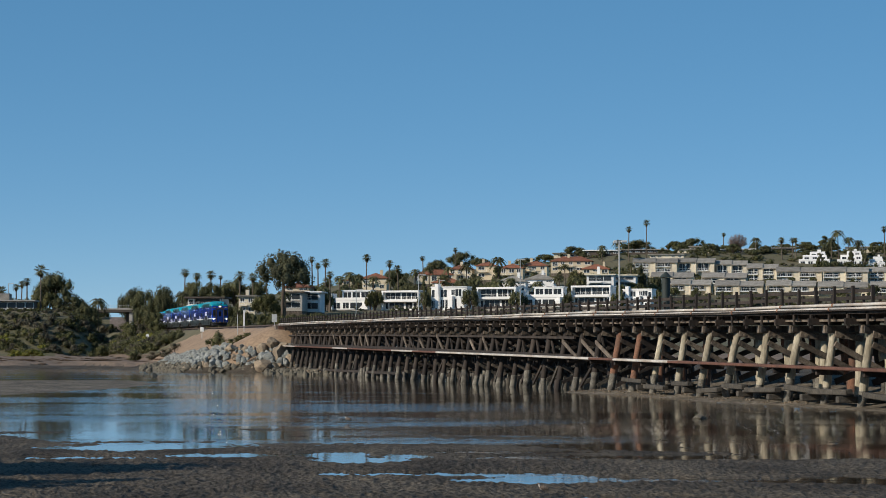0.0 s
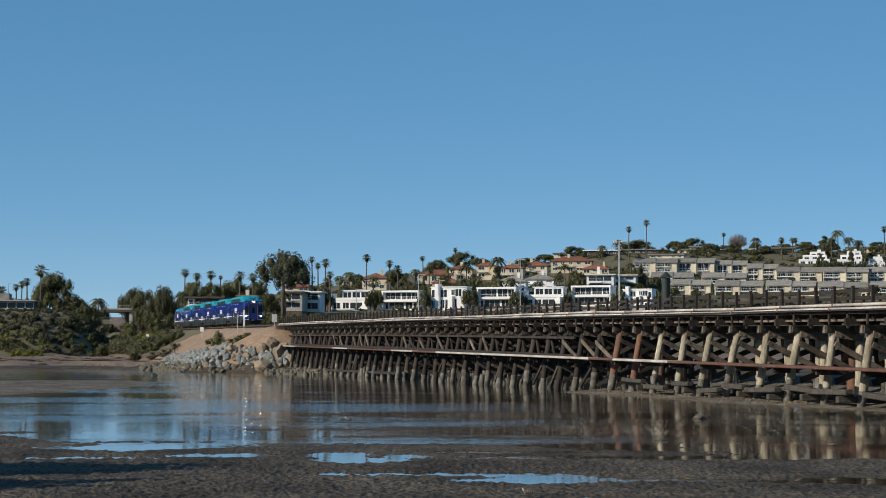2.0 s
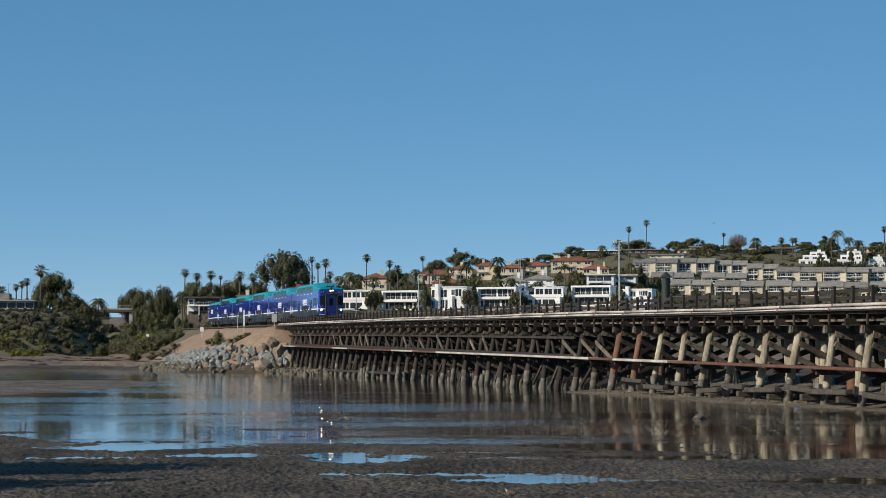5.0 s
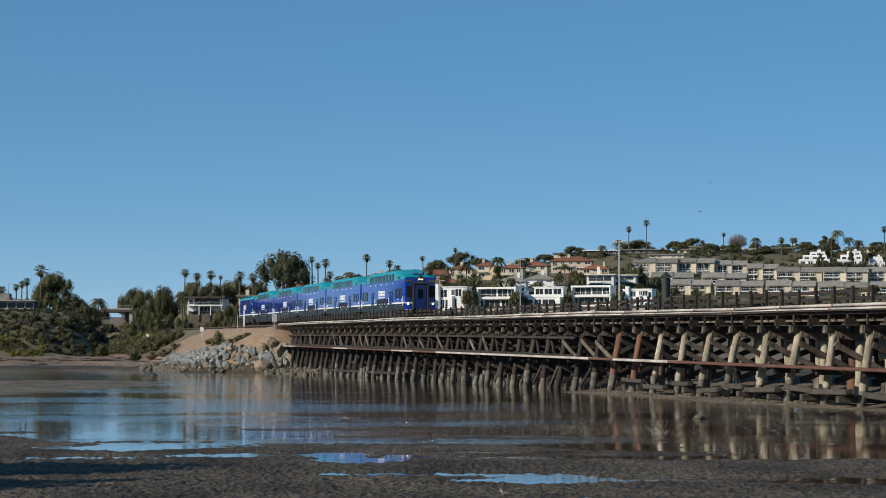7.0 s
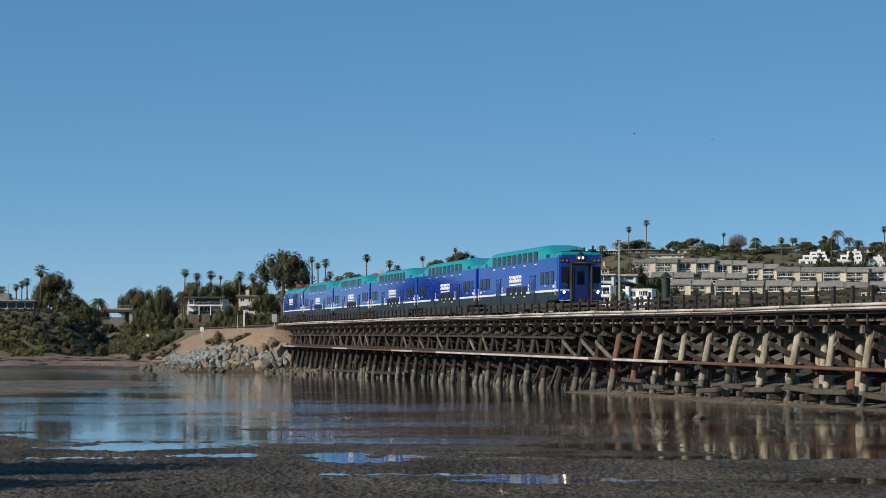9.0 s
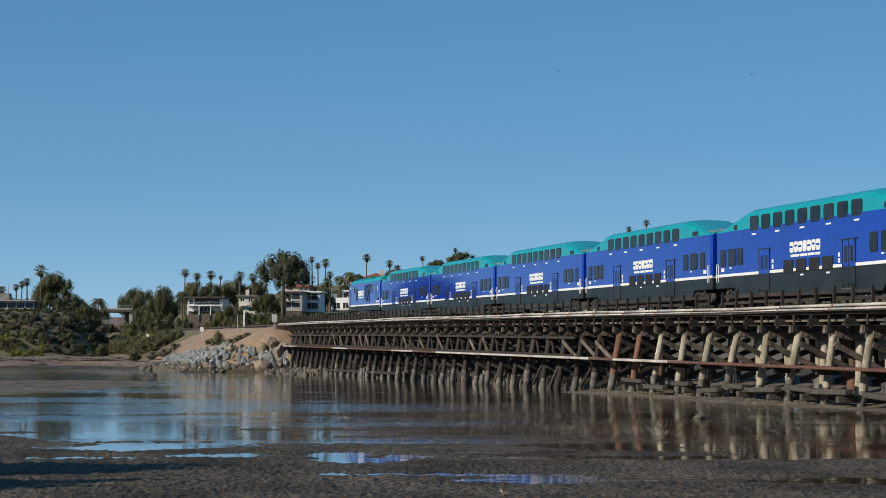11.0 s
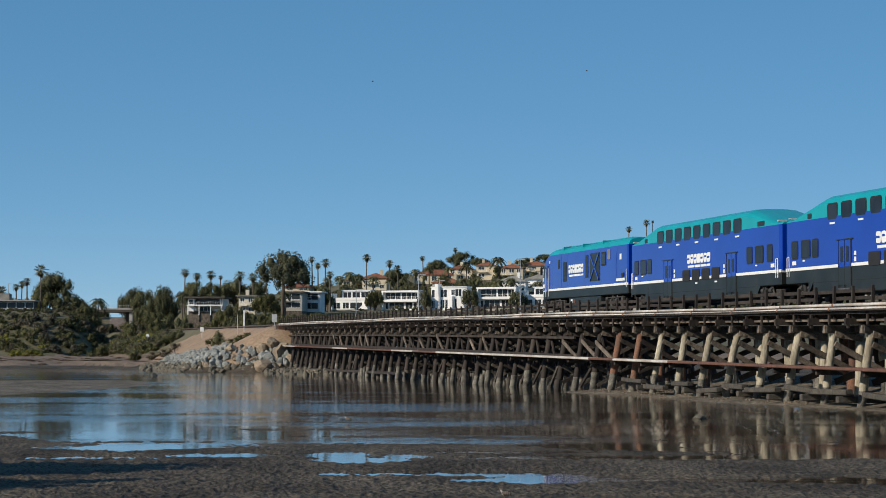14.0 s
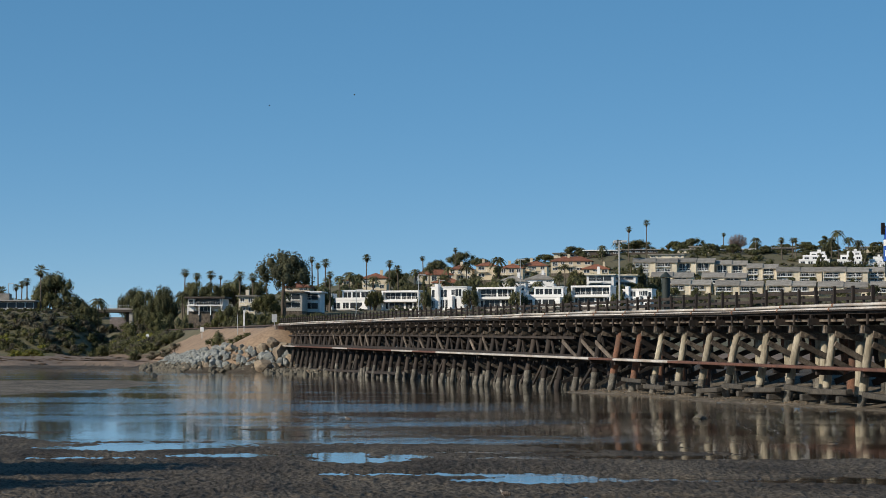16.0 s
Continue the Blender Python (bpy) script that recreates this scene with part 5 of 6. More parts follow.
        tree(x, y, gz(x, y), h * rng.uniform(0.8, 1.2), h, "small", rng.choice((LEAF_DARK, LEAF_OLIVE)), rng, "leafy garden tree between hillside houses", 0.15)
    for k in range(44):
        b, d = rng.uniform(-0.06, 0.07), rng.uniform(645, 740)
        c = b * d
        x, y = EYE[0] + d * math.sin(HEAD) + c * math.cos(HEAD), d * math.cos(HEAD) - c * math.sin(HEAD)
        palm(x, y, gz(x, y), gz(x, y) + rng.uniform(4, 9), rng.uniform(1.3, 1.9), rng, rng.random() < 0.4)
    for b, h in ((-0.0312, 6.0), (-0.0335, 4.5), (-0.0089, 5.5), (0.0125, 6.5), (0.0338, 6.0), (0.0365, 4.5), (0.057, 5.0), (0.0805, 5.5), (-0.054, 6.5), (-0.0565, 7.5), (0.099, 4.5)):
        d = 607.0
        c = b * d
        x, y = EYE[0] + d * math.sin(HEAD) + c * math.cos(HEAD), d * math.cos(HEAD) - c * math.sin(HEAD)
        tree(x, y, gz(x, y), h * 0.75, h + 1.0, "small", rng.choice((LEAF_DARK, LEAF_OLIVE, LEAF_DARK)), rng, "leafy garden tree between white houses", 0.1)
    for k in range(30):
        b, d, h = rng.uniform(0.065, 0.207), rng.uniform(915, 940), rng.uniform(3.0, 5.5)
        if k > 22:
            b, d, h = (0.176, 0.181, 0.186, 0.189, 0.193, 0.199, 0.173)[k - 23], 838.0, rng.uniform(5.0, 7.0)
        c = b * d
        x, y = EYE[0] + d * math.sin(HEAD) + c * math.cos(HEAD), d * math.cos(HEAD) - c * math.sin(HEAD)
        tree(x, y, gz(x, y), h * (1.5 if k < 23 else 0.7), h, "small", rng.choice((LEAF_DARK, LEAF_DARK, LEAF_OLIVE)), rng, "dark leafy tree on the hill crest", 0.1)
    # leafless tree on the crest
    x, y, z = (273.2, 907.1, 47.23)
    t = thing("bare_tree", "leafless winter tree with a fan of fine twigs", "tree", at=pose(x, y, gz(x, y)))
    s = Shape().tube((0, 0, -1), (0, 0, 2.0), 0.3, 0.24, 8)
    for k in range(420):
        a, el = rng.uniform(0, 6.283), math.asin(rng.uniform(-0.25, 1.0))
        b = (0.25 * math.cos(a), 0.25 * math.sin(a), rng.uniform(1.2, 2.4))
        r = rng.uniform(0.82, 1.0)
        e = (math.cos(a) * math.cos(el) * 4.9 * r, math.sin(a) * math.cos(el) * 4.9 * r, 4.3 + 3.9 * math.sin(el) * r)
        m = (e[0] * 0.7, e[1] * 0.7, 1.8 + (e[2] - 1.8) * 0.62)
        s.tube(b, m, 0.05, 0.03, 4).tube(m, e, 0.03, 0.016, 4).tube(m, (e[0] * 0.86, e[1] * 0.86, e[2] + 0.35), 0.025, 0.014, 4)
    part("branch_crown", s, TWIG, t)
    # shrubs over the banks
    n, brush = 0, []
    while n < 900:
        x, y = rng.uniform(-52, -7.5), rng.uniform(392, 610)
        g = gz(x, y)
        if g < 2.05 + 0.5 * rng.random():
            continue
        leaf = rng.choices((LEAF_DARK, LEAF_OLIVE, LEAF_BRIGHT, LEAF_DRY), (2.6, 6.5, 1.0 if g < 7 else 0.1, 4.5))[0]
        w = rng.uniform(3.0, 6.5) * (0.5 if g > 11.5 and y > 575 else 1.0)
        if n < 110:
            shrub(x, y, w, w * rng.uniform(0.45, 0.75), leaf, rng)
        else:
            brush.append((x, y, w * 0.8, w * rng.uniform(0.3, 0.5), leaf))
        n += 1
    def clumps(rows):
        for (x, y, z), w, h, leaf in rows:
            shrub(x, y, w, h, leaf, rng, where="on the embankment")

    clumps((
        ((-10.0, 296.4, 4.36), 4.4, 3.0, LEAF_DARK), ((-10.4, 298.5, 3.98), 3.2, 2.0, LEAF_OLIVE), ((-9.0, 286.0, 3.84), 3.2, 1.3, LEAF_OLIVE), ((-8.2, 285.8, 4.29), 3.2, 1.3, LEAF_DARK), ((-7.3, 284.6, 4.72), 2.8, 1.1, LEAF_OLIVE),
        ((-16.5, 383.2, 4.38), 4.5, 2.6, LEAF_DARK), ((-14.8, 362.5, 4.83), 5, 2.0, LEAF_DRY), ((-13.7, 352.1, 4.30), 5, 1.8, LEAF_DRY),
        ((-11.9, 351.8, 5.66), 4, 2.0, LEAF_DRY), ((-14.2, 331.8, 2.72), 4, 1.2, LEAF_DRY), ((-32.8, 529.1, 4.37), 9, 3.6, LEAF_BRIGHT),
    ))
    clumps((
        ((-36.1, 534.9, 4.93), 8, 3.2, LEAF_BRIGHT), ((-39.6, 550.9, 7.54), 7, 3, LEAF_BRIGHT), ((-11.3, 402.6, 6.99), 4, 1.6, LEAF_BRIGHT),
        ((-11.6, 423.1, 7.67), 3, 1.4, LEAF_DARK), ((-18.4, 485.5, 8.20), 8, 4, LEAF_OLIVE), ((-14.9, 495.0, 8.96), 8, 4, LEAF_OLIVE),
        ((-16.4, 505.5, 10.01), 7, 5, LEAF_OLIVE), ((-7.6, 524.2, 11.41), 11, 8, LEAF_OLIVE), ((-4.3, 523.5, 11.14), 10, 8, LEAF_OLIVE), ((-10.6, 512.0, 10.0), 9, 5, LEAF_OLIVE),
        ((0.5, 543.0, 11.76), 8, 7, LEAF_DARK),
    ))
    for k in range(70):
        x, y = rng.uniform(8, 22), rng.uniform(300, 600)
        w = rng.uniform(3.5, 6.5)
        shrub(x, y, w, w * rng.uniform(0.6, 0.95), rng.choice((LEAF_DARK, LEAF_OLIVE, LEAF_DARK)), rng, where="behind the track")
    # low marsh tufts along the shore
    for k in range(150):
        x = rng.uniform(-62, -14)
        y = float(np.interp(x, SHORE_X, SHORE_Y)) + rng.uniform(34, 160)
        if gz(x, y) > 0.5:
            brush.append((x, y, rng.uniform(2.0, 6.0), rng.uniform(0.12, 0.35), LEAF_MARSH))
    # garden planting over the hillside, and the hedge behind the trestle
    n = 0
    while n < 680:
        b, d = rng.uniform(-0.14, 0.215), rng.uniform(545, 990)
        if n > 240:
            b, d = rng.uniform(0.07, 0.215), rng.choice((665, 690, 735, 750, 780, 850, 865, 905, 920, 960)) + rng.uniform(-6, 6)
        if n > 470:
            b, d = rng.uniform(0.03, 0.215), rng.uniform(825, 935)
        c = b * d
        x, y = EYE[0] + d * math.sin(HEAD) + c * math.cos(HEAD), d * math.cos(HEAD) - c * math.sin(HEAD)
        if x < 9:
            continue
        w = rng.uniform(3.5, 8.0)
        leaf = rng.choices((LEAF_DARK, LEAF_OLIVE, LEAF_DRY), (6, 3, 0.8))[0]
        h = w * rng.uniform(0.3, 0.55)
        if n < 30:
            shrub(x, y, w, h, leaf, rng, where="among the houses")
        else:
            brush.append((x, y, w, h, leaf))
        n += 1
    for k in range(70):
        b, d = -0.075 + 0.175 * k / 70 + rng.uniform(-0.002, 0.002), rng.uniform(515, 545)
        c = b * d
        x, y = EYE[0] + d * math.sin(HEAD) + c * math.cos(HEAD), d * math.cos(HEAD) - c * math.sin(HEAD)
        shrub(x, y, rng.uniform(4, 7), rng.uniform(2.0, 3.6), rng.choice((LEAF_DARK, LEAF_OLIVE, LEAF_DARK)), rng, where="below the white houses")
    # the uncountable rest of the scrub, joined by leaf colour
    for leaf in (LEAF_DARK, LEAF_OLIVE, LEAF_BRIGHT, LEAF_DRY, LEAF_MARSH):
        vs, fs, soft, k = [], [], [], 0
        for x, y, w, h, q in brush:
            if q is leaf:
                me = rng.choice(BRUSH_MESH[leaf.name])
                co = np.empty(len(me.vertices) * 3)
                me.vertices.foreach_get("co", co)
                a = rng.uniform(0, 6.283)
                turn = np.array([[math.cos(a), math.sin(a), 0], [-math.sin(a), math.cos(a), 0], [0, 0, 1]])
                co = (co.reshape(-1, 3) * (w / 2, w / 2, h)) @ turn + (x, y, gz(x, y) - 0.1 * h)
                nv = (SOFT[me.name] / (w / 2, w / 2, h)) @ turn
                soft += (nv / np.linalg.norm(nv, axis=1)[:, None]).tolist()
                vs += co.tolist()
                fs += [[i + k for i in p.vertices] for p in me.polygons]
                k += len(co)
        me = bpy.data.meshes.new("scrub")
        me.from_pydata(vs, [], fs)
        me.polygons.foreach_set("use_smooth", [True] * len(me.polygons))
        me.normals_split_custom_set_from_vertices(soft)
        me.materials.append(leaf)
        tagged(new("scrub", me), WORDS[leaf.name] + " scrub covering banks and hillside", "scrub", kind="stuff")
    for b, w, h in ((-0.119, 6, 6.4), (-0.115, 6, 6.0), (-0.111, 6, 5.6), (-0.107, 6, 5.8), (-0.103, 6, 5.6), (-0.099, 6, 6.2), (-0.096, 5, 5.5)):
        d = 548
        c = b * d
        shrub(EYE[0] + d * math.sin(HEAD) + c * math.cos(HEAD), d * math.cos(HEAD) - c * math.sin(HEAD), w, h, rng.choice((LEAF_DARK, LEAF_OLIVE)), rng, where="below the low house")
    for k in range(22):
        x, y = rng.uniform(-26, 16), rng.uniform(742, 790)
        shrub(x, y, rng.uniform(6, 10), rng.uniform(3, 5.5), rng.choice((LEAF_DARK, LEAF_OLIVE, LEAF_DRY)), rng, where="beyond the road bridge")
    # wooded shore on the seaward side
    for k in range(48):
        x, y = rng.uniform(-92, -76), 60 + 12 * k + rng.uniform(-7, 7)
        h = rng.uniform(8, 13)
        tree(x, y, gz(x, y), h * 1.1, h, "small", LEAF_DARK, rng, "broad dense evergreen tree on the seaward shore", 0.2)
    # two trees beside the viewer whose shadows fall on the mud
    tree(-45.6, 39.8, 0.0, 5.2, 7.0, "dome", LEAF_DARK, rng, "broad dense evergreen tree beside the mudflat", 0.3)
    tree(-45.9, 34.7, 0.0, 3.2, 6.4, "dome", LEAF_DARK, rng, "broad dense evergreen tree beside the mudflat", 0.3)


plant_all()


# ---- houses: local x runs along the front, the front faces local -y, z = 0 at the base ----
def pane(parent, x0, x1, z0, z1, y=0.0, frame=WHITE, bars=1, name="window"):
    """A recessed pane in a proud frame, split by mullions."""
    f = Shape()
    t = 0.09
    f.box(x0 - t, x0, y - 0.06, y + 0.1, z0 - t, z1 + t).box(x1, x1 + t, y - 0.06, y + 0.1, z0 - t, z1 + t)
    f.box(x0, x1, y - 0.06, y + 0.1, z0 - t, z0).box(x0, x1, y - 0.06, y + 0.1, z1, z1 + t)
    for k in range(1, bars):
        q = x0 + (x1 - x0) * k / bars
        f.box(q - 0.05, q + 0.05, y - 0.05, y + 0.1, z0, z1)
    w = part(name, f, frame, parent)
    part("glass", Shape().box(x0, x1, y - 0.02, y + 0.04, z0, z1), PANE, w)
    return w


def railing(parent, x0, x1, y, z, mat_=WHITE, h=1.0):
    r = part("railing", Shape().box(x0, x1, y - 0.04, y + 0.04, z + h - 0.08, z + h), mat_, parent)
    part("bottom_rail", Shape().box(x0, x1, y - 0.03, y + 0.03, z + 0.1, z + 0.16), mat_, r)
    n = max(2, int((x1 - x0) / 0.6))
    me = Shape().box(-0.025, 0.025, -0.025, 0.025, 0, h - 0.02).mesh("baluster", mat_)
    for k in range(n + 1):
        part("baluster", me, None, r, at=(x0 + (x1 - x0) * k / n, y, z))
    return r


def facing(p, turn=0.0):
    x, y, z = p
    return pose(x, y, z, 0, 0, -11.14 - math.degrees(math.atan2(x - EYE[0], y) - HEAD) * 0.4 + turn)


def white_house(p, w, h, style, turn=-20.0):
    """White flat-roofed modern house of two storeys with long windows and terraces."""
    o = thing("house", "white modern two-storey house with wide dark windows", "house", "white houses below the hill", at=facing(p, turn))
    rng = random.Random(style * 7 + 3)
    st, dep, w = h / 2, 5.0, w * 0.93
    x0, x1 = -w / 2, w / 2
    part("foundation", Shape().box(x0, x1, 0.3, dep, -7, 0), CONCRETE, o)
    if style % 3 == 0:      # upper floor set back behind a terrace
        part("wall", Shape().box(x0, x1, 0, dep, 0, st), STUCCO, o)
        part("upper_wall", Shape().box(x0 + w * 0.22, x1, 1.8, dep, st, h), STUCCO, o)
        part("parapet", Shape().box(x0, x1, -0.15, 0.05, st - 0.1, st + 0.75), STUCCO, o)
        part("fin_wall", Shape().box(x0, x0 + 0.4, -0.6, 3, 0, h * 0.86), STUCCO, o)
        n = 3
        for k in range(n):
            a = x0 + w * (0.26 + 0.24 * k)
            pane(o, a, a + w * 0.2, st + 0.6, h - 0.35, 1.8, bars=2)
        for a, b in ((0.05, 0.22), (0.3, 0.46), (0.5, 0.82)):
            pane(o, x0 + w * a, x0 + w * b, 0.3, st - 0.7, 0.0, bars=2)
        part("buttress", Shape().add([(x1 - 3.2, -0.5, 0), (x1 - 0.2, -0.5, 0), (x1 - 0.2, -0.5, st), (x1 - 3.2, 0.3, 0), (x1 - 0.2, 0.3, 0), (x1 - 0.2, 0.3, st)], [(0, 1, 2), (3, 5, 4), (0, 2, 5, 3), (1, 4, 5, 2), (0, 3, 4, 1)]), STUCCO, o)
        part("roof", Shape().box(x0 + w * 0.22 - 0.3, x1 + 0.2, 1.5, dep + 0.2, h, h + 0.28), STUCCO, o)
    elif style % 3 == 1:    # long ribbon windows with a balcony
        part("wall", Shape().box(x0, x1, 1.2, dep, 0, h), STUCCO, o)
        part("floor_band", Shape().box(x0, x1, -0.4, 1.2, st - 0.3, st + 0.35), STUCCO, o)
        part("roof", Shape().box(x0 - 0.1, x1 + 0.1, -0.4, dep + 0.2, h - 0.25, h + 0.25), STUCCO, o)
        for a in (0.0, 0.97):
            part("fin_wall", Shape().box(x0 + w * a, x0 + w * a + 0.35, -0.4, 1.2, 0, h - 0.25), STUCCO, o)
        pane(o, x0 + 0.7, x0 + w * 0.46, st + 0.45, h - 0.35, 1.2, bars=3)
        pane(o, x0 + w * 0.5, x0 + w * 0.74, st + 0.45, h - 0.35, 1.2, bars=2)
        pane(o, x0 + w * 0.77, x1 - 0.7, st + 0.5, h - 0.45, 1.2, bars=2)
        pane(o, x0 + 0.7, x0 + w * 0.12, 0.4, st - 0.6, 1.2, bars=1)
        pane(o, x0 + w * 0.16, x0 + w * 0.55, 0.4, st - 0.5, 1.2, bars=3)
        pane(o, x0 + w * 0.6, x0 + w * 0.78, 0.4, st - 0.5, 1.2, bars=2)
        pane(o, x0 + w * 0.82, x1 - 0.6, 0.4, st - 0.5, 1.2, bars=2)
        railing(o, x0 + 0.3, x1 - 0.3, -0.35, st + 0.35, GALV, 0.8)
    else:                   # stacked blocks and a chimney tower
        part("wall", Shape().box(x0, x1, 0.8, dep, 0, h), STUCCO, o)
        part("chimney_tower", Shape().box(x0 + w * 0.13, x0 + w * 0.24, -0.3, 1.5, 0, h + 1.0), STUCCO, o)
        part("bay", Shape().box(x0 + w * 0.52, x0 + w * 0.64, -0.8, 1, 0, h * 0.62), STUCCO, o)
        part("stair_wall", Shape().add([(x0 + w * 0.78, -1.2, 0), (x0 + w * 0.98, -1.2, 0), (x0 + w * 0.98, -1.2, h * 0.2), (x0 + w * 0.86, -1.2, h * 0.62), (x0 + w * 0.78, -1.2, h * 0.62),
                                       (x0 + w * 0.78, -0.8, 0), (x0 + w * 0.98, -0.8, 0), (x0 + w * 0.98, -0.8, h * 0.2), (x0 + w * 0.86, -0.8, h * 0.62), (x0 + w * 0.78, -0.8, h * 0.62)],
                                      [(0, 1, 2, 3, 4), (9, 8, 7, 6, 5), (0, 5, 6, 1), (1, 6, 7, 2), (2, 7, 8, 3), (3, 8, 9, 4), (4, 9, 5, 0)]), STUCCO, o)
        part("roof", Shape().box(x0 - 0.1, x1 + 0.1, 0.5, dep + 0.2, h, h + 0.3), STUCCO, o)
        for a, b, z0, z1, n in ((0.02, 0.12, 0.58, 0.9, 1), (0.02, 0.12, 0.1, 0.42, 2), (0.27, 0.44, 0.58, 0.9, 2), (0.27, 0.37, 0.1, 0.46, 2), (0.4, 0.5, 0.1, 0.46, 2), (0.57, 0.66, 0.66, 0.9, 2), (0.68, 0.85, 0.6, 0.92, 2), (0.88, 0.97, 0.5, 0.85, 1), (0.66, 0.84, 0.1, 0.5, 3)):
            pane(o, x0 + w * a, x0 + w * b, h * z0, h * z1, 0.8, bars=n)
    return o


def hip_roof(x0, x1, y0, y1, z, rise, over=0.5):
    x0, x1, y0, y1 = x0 - over, x1 + over, y0 - over, y1 + over
    k = min((x1 - x0), (y1 - y0)) / 2
    ym = (y0 + y1) / 2
    a, b = (x0 + k, ym, z + rise), (x1 - k, ym, z + rise)
    return Shape().add([(x0, y0, z), (x1, y0, z), (x1, y1, z), (x0, y1, z), a, b, (x0, y0, z - 0.2), (x1, y0, z - 0.2), (x1, y1, z - 0.2), (x0, y1, z - 0.2)],
                       [(0, 1, 5, 4), (1, 2, 5), (2, 3, 4, 5), (3, 0, 4), (0, 6, 7, 1), (1, 7, 8, 2), (2, 8, 9, 3), (3, 9, 6, 0), (6, 9, 8, 7)])


def gable_roof(x0, x1, y0, y1, z, rise, over=0.4, t=0.22):
    """Ridge along x, low pitch towards the front."""
    ym = (y0 + y1) / 2
    s = Shape()
    for yy, yo in ((y0 - over, -1), (y1 + over, 1)):
        s.add([(x0 - over, yy, z - 0.1), (x1 + over, yy, z - 0.1), (x1 + over, ym, z + rise), (x0 - over, ym, z + rise),
               (x0 - over, yy, z - 0.1 - t), (x1 + over, yy, z - 0.1 - t), (x1 + over, ym, z + rise - t), (x0 - over, ym, z + rise - t)],
              [(0, 1, 2, 3), (4, 7, 6, 5), (0, 4, 5, 1), (1, 5, 6, 2), (3, 2, 6, 7), (0, 3, 7, 4)])
    return s


def villa(p, w, h, roof=TILE, wall=CREAM, turn=-7.0, storeys=2, chimney=True, flat=False, band=False, label="cream stucco villa with a red clay tile roof"):
    o = thing("house", label, "house", "houses on the hillside", at=facing(p, turn))
    x0, x1, dep = -w / 2, w / 2, 9.0
    part("wall", Shape().box(x0, x1, 0, dep, -0.4, h), wall, o)
    part("retaining_wall", Shape().box(x0 + 0.05, x1 - 0.05, 0.05, dep, -6, -0.4), TIMBER_GREY, o)
    if flat:
        part("roof", Shape().box(x0 - 0.7, x1 + 0.7, -0.8, dep + 0.5, h, h + 0.35), roof, o)
    else:
        part("roof", hip_roof(x0, x1, 0, dep, h, min(w, dep) * 0.22), roof, o)
    rng = random.Random(int(w * 100) + int(h * 10))
    st = h / storeys
    n = max(2, int(w / 2.7))
    for f in range(storeys):
        if band:
            pane(o, x0 + w * 0.08, x0 + w * 0.9, f * st + 0.5, f * st + st - 0.35, 0.0, frame=WHITE, bars=n)
            continue
        for k in range(n):
            a = x0 + w * (k + 0.22) / n
            if rng.random() < 0.86:
                pane(o, a, a + w / n * rng.choice((0.45, 0.6)), f * st + (0.3 if rng.random() < 0.3 else 0.85), f * st + st - 0.5, 0.0, frame=WHITE, bars=2)
    if storeys > 1:
        part("balcony", Shape().box(x0 + w * 0.1, x0 + w * 0.55, -1.2, 0.0, st - 0.12, st + 0.1), wall, o)
        railing(o, x0 + w * 0.1, x0 + w * 0.55, -1.15, st + 0.1, WHITE)
    if chimney:
        q = x0 + w * rng.uniform(0.25, 0.8)
        part("chimney", Shape().box(q, q + 0.9, 3, 3.9, h, h + min(w, dep) * 0.22 + 0.9), wall, o)
    return o


def townhouse(p, w, h, turn=-8.0):
    """Pair of beige units with grey shingle roofs, a fin wall between them and white balconies."""
    o = thing("townhouse", "beige terraced house with grey shingle roof and white balconies", "house", "terraced houses on the hillside", at=facing(p, turn))
    x0 = -w / 2
    h = h - 1.2
    part("wall", Shape().box(x0, x0 + w, 0, 9, -8, h), BEIGE, o)
    u = w / 2
    storeys = 2 if h > 3.9 else 1
    st = h / storeys
    for k in range(2):
        a = x0 + k * u
        part("roof", gable_roof(a + 0.1, a + u - 0.1, -1.6, 8, h - 0.25 * k, 1.7, 0.3), SHINGLE, o)
        part("fin_wall", Shape().box(a + u * 0.74, a + u * 0.98, -1.3, 0.4, -6, h - 0.3), BEIGE, o)
        part("party_wall", Shape().box(a - 0.12, a + 0.2, -1.6, 0.4, -6, h - 0.3), BEIGE, o)
        for f in range(storeys):
            pane(o, a + u * 0.10, a + u * 0.66, f * st + 0.2, f * st + st - 0.65, 0.0, bars=3)
            part("balcony", Shape().box(a + 0.2, a + u * 0.72, -1.5, 0, f * st - 0.15, f * st + 0.05), WHITE, o)
            railing(o, a + 0.25, a + u * 0.72, -1.45, f * st + 0.05)
            part("post", Shape().box(a + u * 0.42, a + u * 0.42 + 0.16, -1.5, -1.34, f * st, f * st + st - 0.3), WHITE, o)
    return o


